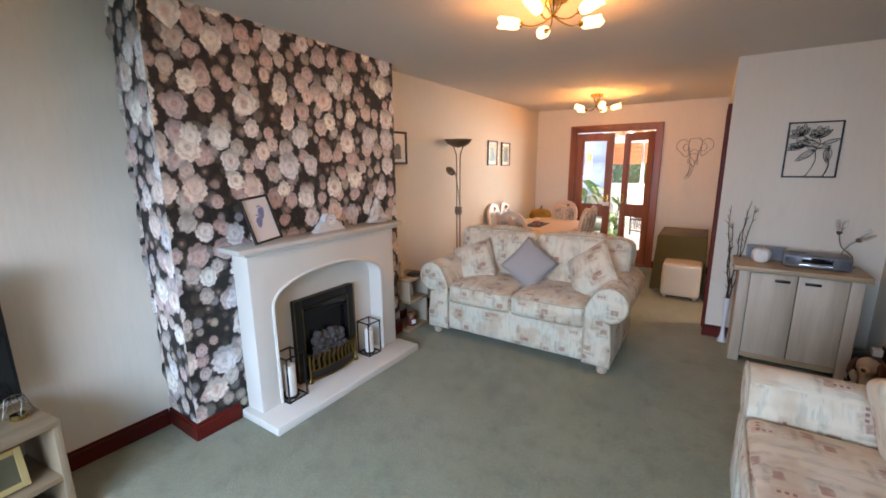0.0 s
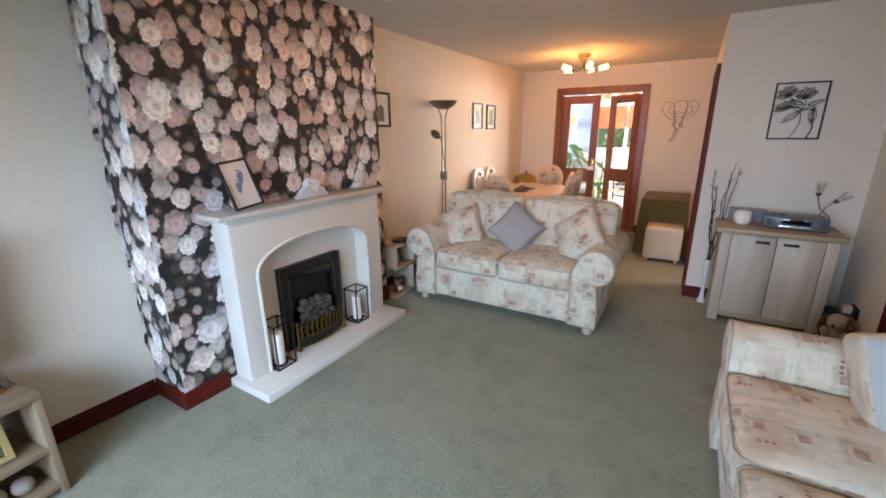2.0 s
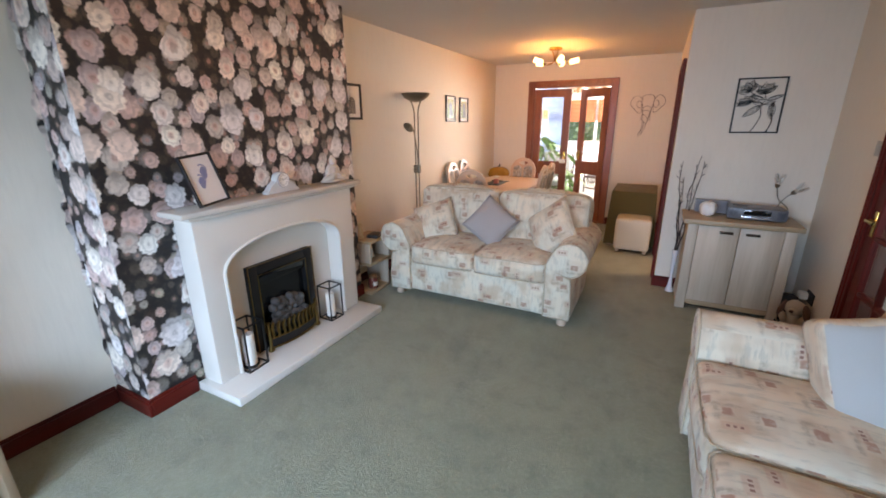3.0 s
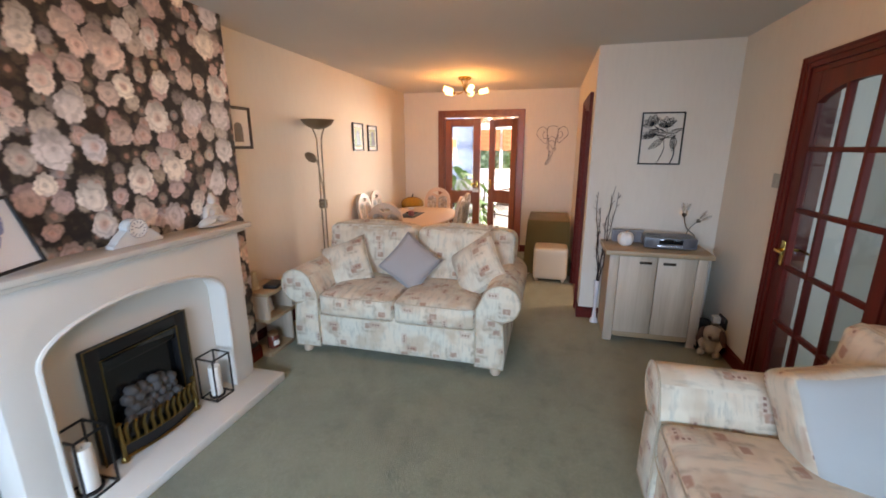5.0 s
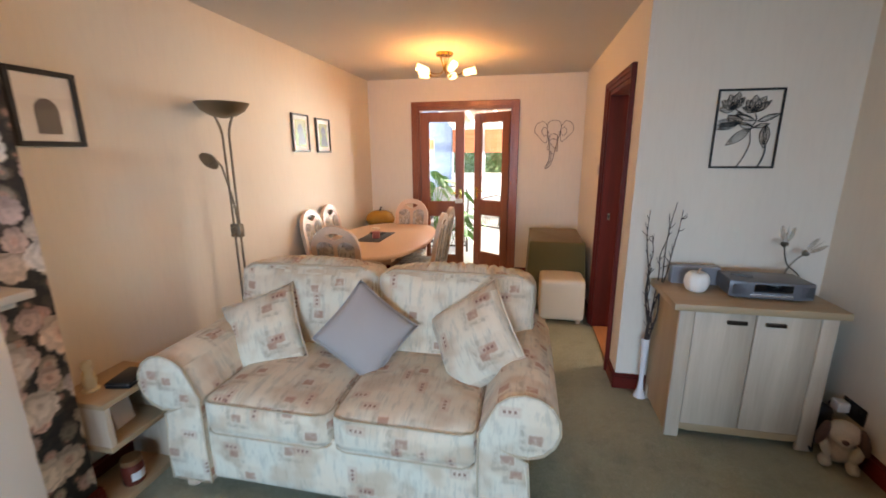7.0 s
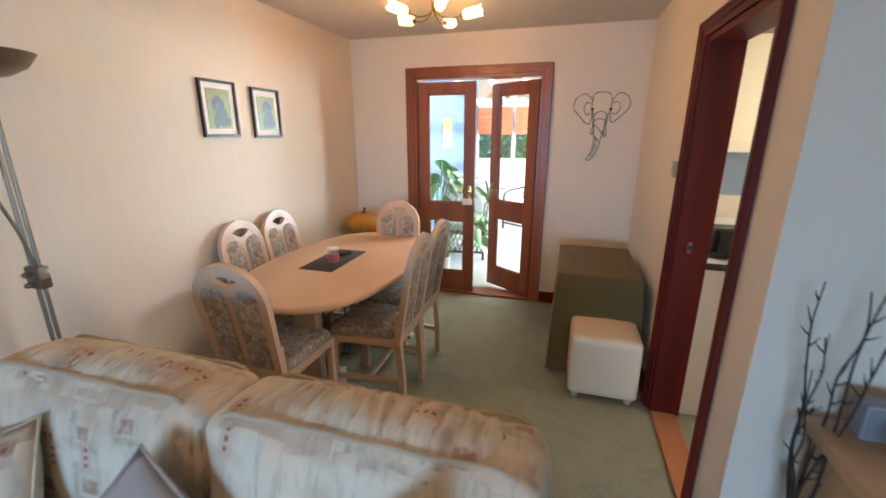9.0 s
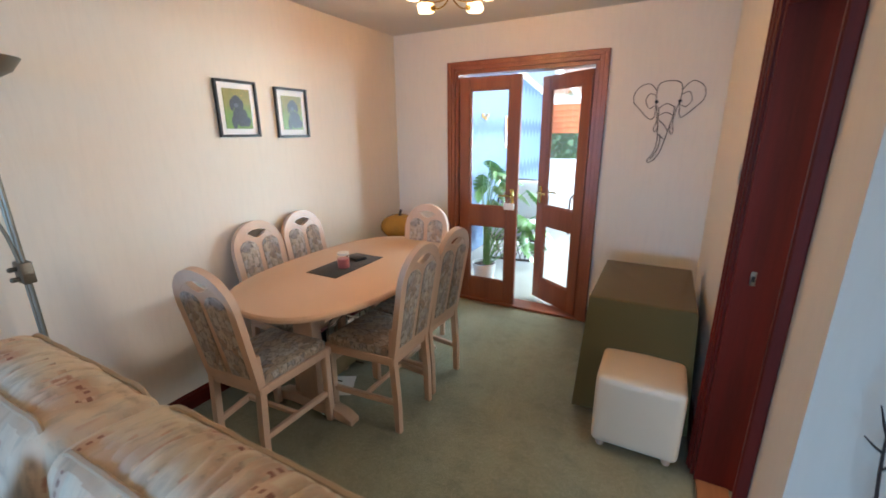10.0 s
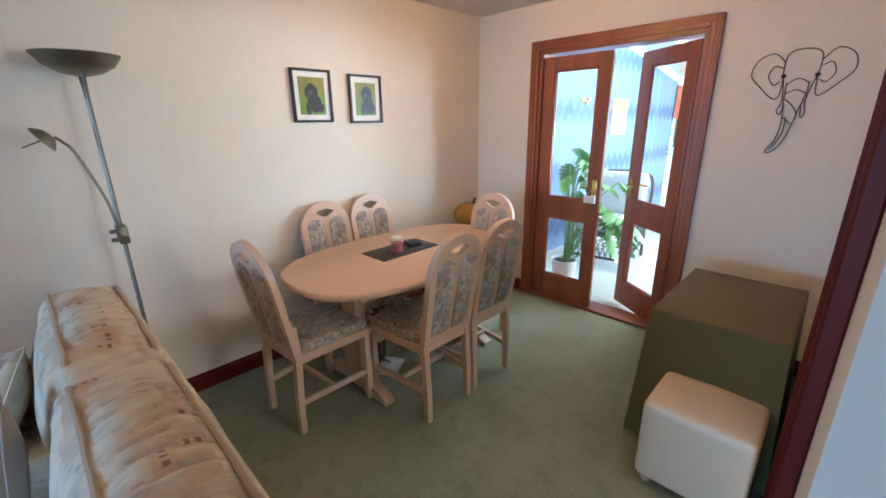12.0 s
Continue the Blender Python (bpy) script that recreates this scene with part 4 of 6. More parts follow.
def dining_chair(m):
    """High-backed chair; front towards -y, origin between the feet."""
    c = thing("dining_chair", m, "limed beech dining chair with padded arched back and blue-grey patterned cloth", "chair", "chairs round the table")
    for sg in (-1, 1):
        part("leg", one_box(sg * 0.195 - 0.019, sg * 0.195 + 0.019, -0.215, -0.177, 0, 0.44, bevel=0.007), BEECH, c)
        bm = bm_new()
        pts = [(0.195, 0.0), (0.19, 0.2), (0.175, 0.43), (0.183, 0.60)]
        outline = [(y, z) for y, z in pts] + [(y + 0.034, z) for y, z in pts[::-1]]
        extrude(bm, outline, 0, sg * 0.155 - 0.017, sg * 0.155 + 0.017, 0.005)
        part("leg", bm, BEECH, c)
        bm = bm_new()
        box(bm, -0.012, 0.012, -0.19, 0.20, 0.16, 0.19, 0.004)
        bm.transform(pose(sg * 0.175, 0, 0, 0, 0, sg * 5.5))
        part("stretcher", bm, BEECH, c)
    part("stretcher", one_box(-0.17, 0.17, 0.0, 0.022, 0.165, 0.188, bevel=0.004), BEECH, c)
    bm = bm_new()
    extrude(bm, [(-0.215, -0.225), (0.215, -0.225), (0.175, 0.205), (-0.175, 0.205)], 2, 0.40, 0.445, 0.005)
    part("seat_frame", bm, BEECH, c)
    bm = bm_new()
    soft_box(bm, 0.40, 0.40, 0.06, 0.024, (0, 0, 0.012), 10)
    for v in bm.verts:
        v.co.x *= 0.93 - 0.17 * v.co.y / 0.4
    bm.transform(pose(0, -0.012, 0.463))
    part("seat", bm, CHAIRCLOTH, c, "padded seat in blue-grey abstract cloth", 60)
    # the back leans: everything in its own plane, u across and v up
    lean = pose(0, 0.195, 0.44, -10, 0, 0)
    th = 0.016

    def loop(u, v0, top, k=20):
        pts = [(-u * 0.94, v0), (-u, top - u * 1.1)]
        for i in range(1, k):
            a = math.pi * (1 - i / k)
            pts.append((u * math.cos(a), top - u * 1.1 + u * 1.1 * math.sin(a) ** 0.9))
        return pts + [(u, top - u * 1.1), (u * 0.94, v0)]
    outer, inner = loop(0.182, 0.0, 0.590), loop(0.140, 0.055, 0.538)
    bm = bm_new()
    o0 = [[bm.verts.new((u, y, v)) for u, v in outer] for y in (-th, th)]
    i0 = [[bm.verts.new((u, y, v)) for u, v in inner] for y in (-th, th)]
    n = len(outer)
    for k in range(n):
        j = (k + 1) % n
        for q in ((o0[0][k], o0[0][j], i0[0][j], i0[0][k]), (o0[1][k], i0[1][k], i0[1][j], o0[1][j]), (o0[0][k], o0[1][k], o0[1][j], o0[0][j]), (i0[0][k], i0[0][j], i0[1][j], i0[1][k])):
            bm.faces.new(q)
    bmesh.ops.bevel(bm, geom=[e for e in bm.edges if len(e.link_faces) == 2 and e.calc_face_angle(0) > 1.0], offset=0.006, segments=2, affect="EDGES")
    bm.transform(lean)
    part("back_frame", bm, BEECH, c, smooth=50)
    bm = bm_new()
    extrude(bm, [(-0.016, 0.05), (-0.014, 0.40), (-0.05, 0.455), (-0.10, 0.475), (-0.142, 0.44), (-0.142, 0.470), (-0.120, 0.512), (-0.085, 0.526), (-0.058, 0.512), (-0.035, 0.492), (0, 0.480), (0.035, 0.492), (0.058, 0.512), (0.085, 0.526), (0.120, 0.512), (0.142, 0.470), (0.142, 0.44), (0.10, 0.475), (0.05, 0.455), (0.014, 0.40), (0.016, 0.05)], 1, -th + 0.002, th - 0.002, 0.003)
    bm.transform(lean)
    part("back_splat", bm, BEECH, c)
    for sg in (-1, 1):
        bm = bm_new()
        n = 12
        pts = [(0.016, 0.05), (0.138, 0.05), (0.144, 0.43)]
        pts += [(0.080 + 0.064 * math.cos(math.pi * i / n), 0.43 + 0.048 * math.sin(math.pi * i / n)) for i in range(1, n)]
        pts += [(0.016, 0.43)]
        extrude(bm, [(sg * u, v) for u, v in pts], 1, -0.020, 0.020, 0.012)
        bm.transform(lean)
        part("back_pad", bm, CHAIRCLOTH, c, "padded back panel in blue-grey cloth", 50)
    return c


first = dining_chair(pose(-1.925, 4.50, 0, 0, 0, 184))
for x, y, turn in ((-1.56, 4.96, -90), (-1.565, 5.345, -92), (-2.21, 4.945, 90), (-2.215, 5.325, 91), (-1.81, 5.665, 2)):
    copy_thing(first, pose(x, y, 0, 0, 0, turn))


def place_mat():
    m = thing("table_runner", pose(-1.96, 5.17, 0.745), "dark charcoal woven mat laid along the table", "mat")
    part("mat", one_box(-0.115, 0.115, -0.228, 0.228, 0.0005, 0.004, bevel=0.001), cloth("charcoal_weave", (0.035, 0.035, 0.042), 500), m)


place_mat()


# ---- sideboard cabinet ----
def sideboard():
    c = thing("sideboard", pose(0.55, 3.96, 0), "washed oak two-door sideboard with dark bar handles", "cabinet")
    # front towards -y
    part("top", one_box(-0.385, 0.385, -0.235, 0.20, 0.735, 0.772, bevel=0.004), OAKX, c)
    bm = one_box(-0.345, -0.325, -0.19, 0.195, 0.02, 0.735)
    box(bm, 0.325, 0.345, -0.19, 0.195, 0.02, 0.735)
    box(bm, -0.325, 0.325, 0.185, 0.195, 0.08, 0.735)
    box(bm, -0.325, 0.325, -0.19, 0.19, 0.08, 0.10)
    part("body", bm, LAMPLITOAK, c, "oak side panels with warm lamplight put into the colour")
    for sg in (-1, 1):
        part("post", one_box(sg * 0.315 - 0.035, sg * 0.315 + 0.035, -0.212, -0.19, 0, 0.735, bevel=0.003), OAK, c)
        bm = one_box(min(0.003 * sg, 0.276 * sg), max(0.003 * sg, 0.276 * sg), -0.208, -0.19, 0.085, 0.728, bevel=0.002)
        d = part("door", bm, OAK, c)
        hb = one_box(sg * 0.085 - 0.045, sg * 0.085 + 0.045, -0.222, -0.207, 0.672, 0.692, bevel=0.004)
        part("handle", hb, plain("bronze_handle", (0.055, 0.035, 0.025), 0.35, 0.8), d, "dark bronze bar handle")
        part("foot", one_box(sg * 0.30 - 0.05, sg * 0.30 + 0.05, 0.14, 0.19, 0, 0.08, bevel=0.003), OAK, c)
    bm = bm_new()
    extrude(bm, [(-0.28, 0.085), (-0.28, 0.05), (-0.24, 0.045), (0.24, 0.045), (0.28, 0.05), (0.28, 0.085)], 1, -0.21, -0.19, 0.002)
    part("plinth_rail", bm, OAKX, c)


sideboard()


# ---- footstool and covered table ----
def footstool():
    f = thing("footstool", pose(-0.238, 5.355, 0, 0, 0, 0), "cream leatherette cube footstool on small feet", "footstool")
    bm = bm_new()
    soft_box(bm, 0.39, 0.37, 0.375, 0.03, (0.004, 0.004, 0.012), 14, m=pose(0, 0, 0.225))
    part("cube", bm, CREAMLEATHER, f, smooth=60)
    for x in (-0.15, 0.15):
        for y in (-0.14, 0.14):
            bm = bm_new()
            lathe(bm, [(0.016, 0), (0.02, 0.006), (0.022, 0.042)], 12, x, y)
            part("foot", bm, BEECH, f)


footstool()


def covered_table():
    t = thing("side_table", pose(-0.285, 5.835, 0), "small table hidden under an olive cloth", "table")
    for x in (-0.22, 0.22):
        for y in (-0.33, 0.33):
            part("leg", one_box(x - 0.02, x + 0.02, y - 0.02, y + 0.02, 0, 0.66), BEECH, t)
    part("top", one_box(-0.245, 0.245, -0.355, 0.355, 0.66, 0.688, bevel=0.003), BEECH, t)
    c = thing("tablecloth", pose(-0.285, 5.835, 0), "heavy plain olive-green cloth draped to the carpet", "tablecloth")
    bm = bm_new()
    hx, hy, n = 0.252, 0.362, 24
    rings = []
    per = []
    for k, (x0, y0, x1, y1) in enumerate(((-hx, -hy, hx, -hy), (hx, -hy, hx, hy), (hx, hy, -hx, hy), (-hx, hy, -hx, -hy))):
        for i in range(n):
            per.append((x0 + (x1 - x0) * i / n, y0 + (y1 - y0) * i / n))
    for z, flare in ((0.695, -0.012), (0.692, -0.003), (0.682, 0.001), (0.55, 0.003), (0.35, 0.007), (0.20, 0.010), (0.022, 0.014)):
        ring = []
        for i, (x, y) in enumerate(per):
            d = Vector((x / hx, y / hy)).normalized()
            cor = abs(x / hx) ** 8 * abs(y / hy) ** 8
            wob = (0.5 + 0.5 * math.sin(i * 0.55) * math.sin(i * 0.23 + 1)) * (0.695 - z)
            f = flare + 0.028 * wob + 0.045 * cor * (0.695 - z)
            xx, yy = x + d.x * f, y + d.y * f
            ring.append(bm.verts.new((min(xx, 0.295), yy, z)))
        rings.append(ring)
    for r0, r1 in zip(rings, rings[1:]):
        for i in range(len(per)):
            j = (i + 1) % len(per)
            bm.faces.new((r0[i], r0[j], r1[j], r1[i]))
    bm.faces.new(rings[0])
    part("cloth", bm, OLIVE, c, smooth=50)


covered_table()


# ---- lamps ----
def floor_lamp():
    l = thing("floor_lamp", pose(-2.38, 3.845, 0), "brushed nickel uplighter floor lamp with a reading arm", "lamp")
    bm = bm_new()
    lathe(bm, [(0.13, 0), (0.13, 0.012), (0.12, 0.02), (0.03, 0.026), (0.02, 0.03)], 28)
    part("base", bm, STEEL, l)
    for sg in (-1, 1):
        bm = bm_new()
        tube(bm, bend([(sg * 0.020, 0, 0.02), (sg * 0.020, 0, 1.0), (sg * 0.022, 0, 1.55), (sg * 0.03, 0, 1.66), (sg * 0.065, 0, 1.745)], 6), 0.007, 8)
        part("pole", bm, STEEL, l)
    bm = bm_new()
    box(bm, -0.036, 0.036, -0.02, 0.02, 1.00, 1.085, 0.006)
    box(bm, -0.038, 0.038, -0.018, 0.018, 1.03, 1.05, 0.004)
    k = part("switch_block", bm, STEEL, l)
    for z in (1.02, 1.06):
        bm = bm_new()
        lathe(bm, [(0.009, 0), (0.010, 0.02), (0.006, 0.026), (0, 0.026)], 10)
        part("knob", bm, STEEL, k, at=pose(0.0, -0.02, z, 90, 0, 0))
    bm = bm_new()
    lathe(bm, [(0.015, 1.722), (0.07, 1.735), (0.12, 1.765), (0.148, 1.805), (0.150, 1.808), (0.144, 1.806), (0.115, 1.772), (0.065, 1.744), (0, 1.736)], 32)
    part("shade", bm, STEEL, l, "shallow brushed metal uplighter bowl")
    bm = bm_new()
    tube(bm, bend([(0.02, -0.012, 1.08), (0.022, -0.03, 1.22), (0.025, -0.09, 1.42), (0.025, -0.115, 1.46), (0.02, -0.14, 1.485)], 6), 0.006, 8)
    part("reading_arm", bm, STEEL, l)
    bm = bm_new()
    lathe(bm, [(0.012, 0.0), (0.03, 0.006), (0.052, 0.026), (0.056, 0.036), (0.050, 0.034), (0.0, 0.012)], 20)
    h = part("reading_head", bm, STEEL, l, at=pose(0.015, -0.15, 1.495, 125, 10, 0))
    bm = bm_new()
    tube(bm, [(0.02, 0, 0.02), (0.04, 0.02, 0.10)], 0.003, 6)
    part("aiming_rod", bm, STEEL, h)


floor_lamp()


def ceiling_light(x, y, turn, up):
    l = thing("ceiling_light", pose(x, y, TOP, 0, 0, turn), "brass five-arm ceiling light with glowing glass shades", "ceiling light", "ceiling lights")
    bm = bm_new()
    lathe(bm, [(0.0, -0.001), (0.075, -0.001), (0.078, -0.012), (0.070, -0.026), (0.0, -0.028)], 28)
    part("ceiling_plate", bm, BRASS, l)
    for k in range(5):
        a = 2 * math.pi * k / 5
        c, s = math.cos(a), math.sin(a)
        st = a + 2.3
        bm = bm_new()
        tube(bm, bend([(0.045 * math.cos(st), 0.045 * math.sin(st), -0.026), (0.018 * math.cos(st), 0.018 * math.sin(st), -0.10 + up / 2), (0.03 * c, 0.03 * s, -0.165 + up), (0.10 * c, 0.10 * s, -0.185 + up), (0.155 * c, 0.155 * s, -0.172 + up)], 5), 0.004, 7)
        arm = part("arm", bm, BRASS, l)
        tip = pose(0.152 * c, 0.152 * s, -0.173 + up) @ Matrix.Rotation(a, 4, "Z") @ pose(0, 0, 0, 0, 78, 0)
        bm = bm_new()
        lathe(bm, [(0.006, 0), (0.014, 0.004), (0.015, 0.025), (0.010, 0.028)], 14)
        part("lamp_holder", bm, BRASS, arm, at=tip)
        bm = bm_new()
        lathe(bm, [(0.018, 0.018), (0.026, 0.030), (0.030, 0.06), (0.028, 0.095), (0.031, 0.125), (0.029, 0.125), (0.026, 0.095), (0.028, 0.06), (0.024, 0.032)], 16)
        for v in bm.verts:
            ang = math.atan2(v.co.y, v.co.x)
            if v.co.z > 0.08:
                v.co.z += 0.008 * math.sin(ang * 4)
        sh = part("shade", bm, SHADEGLASS, arm, "frosted glass petal shade", 60, tip)
        sh.visible_shadow = False
        bm = bm_new()
        lathe(bm, [(0.0, 0.026), (0.008, 0.030), (0.013, 0.045), (0.013, 0.062), (0.006, 0.074), (0.0, 0.076)], 12)
        part("bulb", bm, BULB, arm, at=tip)
    return l


LIGHTS = ((-1.345, 5.42, 10, 43.0, 0.0), (-0.80, 2.16, 50, 26.0, 0.055))
for x, y, turn, power, up in LIGHTS:
    ceiling_light(x, y, turn, up)
    for k in range(5):
        a = radians(turn) + 2 * math.pi * k / 5
        p = new("bulb_light", bpy.data.lights.new("bulb_light", "POINT"))
        p.data.energy, p.data.color, p.data.shadow_soft_size = power / 5, (1.0, 0.51, 0.18), 0.02
        p.location = (x + 0.205 * math.cos(a), y + 0.205 * math.sin(a), TOP - 0.166 + up)

# ---- garden room beyond the double doors ----
bm = one_box(GX0, GX1, GY1, GY1 + 0.1, 0, 0.95)
structure("wall_garden_room_north", bm, UPVC, "low white wall under the garden room windows")
bm = one_box(GX1, GX1 + 0.1, GY0, GY1 + 0.1, 0, 0.62)
structure("wall_garden_room_east", bm, UPVC, "low white wall under the side windows")


def long_window(name, m, length, bays, z0, z1):
    w = thing(name, m, "row of white-framed garden room windows", "window", kind="structure")
    bm = bm_new()
    box(bm, 0, length, -0.03, 0.03, z0, z0 + 0.06, 0.004, 1)
    box(bm, 0, length, -0.03, 0.03, z1 - 0.08, z1, 0.004, 1)
    for i in range(bays + 1):
        x = length * i / bays
        box(bm, max(0, x - 0.035), min(length, x + 0.035), -0.028, 0.028, z0 + 0.06, z1 - 0.08, 0.004, 1)
    part("window_frame", bm, UPVC, w)
    part("window_sill", one_box(0, length, -0.16, -0.03, z0 - 0.02, z0 + 0.012, bevel=0.006), UPVC, w)
    for i in range(bays):
        pn = part("pane", one_box(length * i / bays + 0.035, length * (i + 1) / bays - 0.035, -0.004, 0.004, z0 + 0.06, z1 - 0.08), GLASS, w)
        pn.visible_shadow = False


long_window("window_2", pose(GX0, GY1 + 0.05, 0), GX1 - GX0, 5, 0.95, 2.12)
long_window("window_3", pose(GX1 + 0.05, GY1, 0, 0, 0, -90), GY1 - GY0, 6, 0.62, 2.12)

BLIND = cloth("orange_blind_cloth", (0.62, 0.17, 0.075), 150)


def roman_blind(x0, x1, z0, z1):
    b = thing("roman_blind", pose((x0 + x1) / 2, GY1 - 0.02, 0), "half-drawn orange fabric blind", "blind", "window blinds")
    n = 5
    for i in range(n):
        za, zb = z0 + (z1 - z0) * i / n, z0 + (z1 - z0) * (i + 1) / n
        bm = bm_new()
        h = (x1 - x0) / 2
        extrude(bm, [(-0.004, za), (-0.03, za - 0.012), (-0.034, za + 0.01), (-0.012, zb), (0.0, zb)], 0, -h, h)
        part("fold", bm, BLIND, b)


step = (GX1 - GX0) / 5
for i in range(5):
    roman_blind(GX0 + step * i + 0.03, GX0 + step * (i + 1) - 0.03, 1.52, 2.05)

# lean-to roof: glazing bars over clear sheets
roof = thing("roof_garden_room", pose(0, 0, 0), "glazed lean-to roof with white bars", "roof", kind="structure")
run, z_lo, z_hi = GY1 + 0.1 - GY0, 2.14, 2.85
ang = math.degrees(math.atan2(z_hi - z_lo, run))
for i in range(8):
    x = GX0 + (GX1 + 0.1 - GX0) * i / 7
    bm = one_box(-0.03, 0.03, 0, run, -0.05, 0.02, bevel=0.006)
    part("rafter", bm, UPVC, roof, at=pose(x, GY0, z_hi, -ang, 0, 0))
for i in range(7):
    x0, x1 = GX0 + (GX1 + 0.1 - GX0) * i / 7, GX0 + (GX1 + 0.1 - GX0) * (i + 1) / 7
    pn = part("pane", one_box(x0 + 0.03, x1 - 0.03, 0, run, -0.004, 0.004), GLASS, roof, at=pose(0, GY0, z_hi, -ang, 0, 0))
    pn.visible_shadow = False
part("wall_plate", one_box(GX0 - 0.1, GX1 + 0.1, GY0, GY0 + 0.05, z_hi - 0.12, z_hi + 0.02), UPVC, roof)
part("eaves_beam", one_box(GX0 - 0.1, GX1 + 0.1, GY1, GY1 + 0.1, 2.12, 2.19), UPVC, roof)
structure("wall_house_above", one_box(GX0 - 0.1, GX1 + 0.1, YF + 0.02, GY0, TOP + 0.12, 3.1), plain("render_coat", (0.6, 0.57, 0.52), 0.85), "rendered house wall above the ceiling")


def framed(name, m, w, h, border, mount, material, art, label, depth=0.02, glassy=True):
    """A framed picture facing -y about its centre."""
    p = thing(name, m, label, "picture")
    bm = bm_new()
    for u0, u1, v0, v1 in ((-w / 2, -w / 2 + border, -h / 2, h / 2), (w / 2 - border, w / 2, -h / 2, h / 2), (-w / 2 + border, w / 2 - border, -h / 2, -h / 2 + border), (-w / 2 + border, w / 2 - border, h / 2 - border, h / 2)):
        box(bm, u0, u1, -depth, 0, v0, v1, 0.002, 1)
    part("picture_frame", bm, material, p)
    part("mount", one_box(-w / 2 + border, w / 2 - border, -depth * 0.4, -0.001, -h / 2 + border, h / 2 - border), PAPER, p, "off-white card mount")
    k = border + mount
    if art is not None:
        part("print", one_box(-w / 2 + k, w / 2 - k, -depth * 0.4 - 0.0012, -depth * 0.4, -h / 2 + k, h / 2 - k), art, p)
    if glassy:
        gl = part("glazing", one_box(-w / 2 + border, w / 2 - border, -depth * 0.7, -depth * 0.7 + 0.0015, -h / 2 + border, h / 2 - border), GLASS, p)
        gl.visible_shadow = False
    return p


def photo_art(name, sx, sz):
    """A dark long-haired dog, as a soft black shape, on green and yellow leaves."""
    g = Graph(name)
    o = g.obj()
    s = g.node("SeparateXYZ", 0, Vector=o)
    x, z = s, s.node.outputs[2]
    n = g.noise(o, 40, 4)
    grass = g.mix(g.step(z, -0.05, 0.06), (0.16, 0.30, 0.02), (0.30, 0.24, 0.03))
    grass = g.mix(g.math("MULTIPLY", n, 0.7), grass, (0.05, 0.10, 0.01))
    wob = g.math("MULTIPLY", g.math("SUBTRACT", n, 0.5), 0.6)

    def oval(cx, cz, rx, rz):
        dx = g.math("DIVIDE", g.math("SUBTRACT", x, cx), rx)
        dz = g.math("DIVIDE", g.math("SUBTRACT", z, cz), rz)
        d = g.math("ADD", g.math("SQRT", g.math("ADD", g.math("MULTIPLY", dx, dx), g.math("MULTIPLY", dz, dz))), wob)
        return g.math("SUBTRACT", 1.0, g.step(d, 0.85, 1.05))
    m = oval(sx, 0.040 + sz, 0.036, 0.038)
    for cx, cz, rx, rz in ((sx - 0.032, 0.022 + sz, 0.014, 0.034), (sx + 0.032, 0.022 + sz, 0.014, 0.034), (sx * 0.4 + 0.012, -0.040, 0.050, 0.060), (sx * 0.4 - 0.030, -0.075, 0.018, 0.040), (sx * 0.4 + 0.052, -0.070, 0.030, 0.030)):
        m = g.math("MAXIMUM", m, oval(cx, cz, rx, rz))
    fur = g.mix(g.math("MULTIPLY", g.step(g.noise(g.scaled(o, (60, 60, 25)), 3.0, 4), 0.45, 0.7), 0.6), (0.010, 0.010, 0.012), (0.055, 0.055, 0.065))
    fur = g.mix(g.math("MULTIPLY", oval(sx - 0.004, 0.020 + sz, 0.014, 0.012), 0.7), fur, (0.09, 0.09, 0.10))
    blossom = g.step(g.noise(g.vec("ADD", o, (2.0, 0, 1.0)), 55, 2), 0.62, 0.68)
    grass = g.mix(g.math("MULTIPLY", blossom, g.step(z, -0.02, 0.06)), grass, (0.55, 0.30, 0.05))
    return g.done(g.mix(m, grass, fur), 0.4)


WEST = 90  # turn that makes a picture face east
framed("picture", pose(XL, 4.972, 1.687, 0, 0, WEST), 0.272, 0.318, 0.015, 0.032, BLACK, photo_art("dog_photo_print", -0.006, 0.0), "black-framed photograph of a black dog on grass", 0.02, False)
framed("picture", pose(XL, 5.380, 1.678, 0, 0, WEST), 0.270, 0.316, 0.015, 0.036, BLACK, photo_art("dog_photo_print_two", 0.006, 0.008), "black-framed photograph of a black dog among leaves", 0.02, False)


def arch_reflection():
    p = framed("picture", pose(XL, 3.005, 1.70, 0, 0, WEST), 0.26, 0.30, 0.021, 0.0, BLACK, None, "black-framed white picture, its window reflection drawn as a grey arch")
    # grey arch drawn for the dark shape in the glass's window reflection
    bm = bm_new()
    pts = [(-0.045, -0.10), (0.045, -0.10), (0.045, -0.01)] + [(0.045 * math.cos(math.pi * i / 12), -0.01 + 0.05 * math.sin(math.pi * i / 12)) for i in range(1, 12)] + [(-0.045, -0.01)]
    extrude(bm, pts, 1, -0.0095, -0.0082)
    part("print", bm, plain("grey_reflection", (0.16, 0.15, 0.15), 0.7), p)


arch_reflection()


def seascape(name):
    g = Graph(name)
    z = g.node("SeparateXYZ", 2, Vector=g.obj())
    c = g.mix(g.step(z, 0.0, 0.05), (0.62, 0.66, 0.70), (0.55, 0.22, 0.10))
    return g.done(g.mix(g.math("MULTIPLY", g.step(g.noise(g.obj(), 14, 4), 0.5, 0.65), g.step(z, 0.0, -0.05)), c, (0.10, 0.22, 0.30)), 0.5)


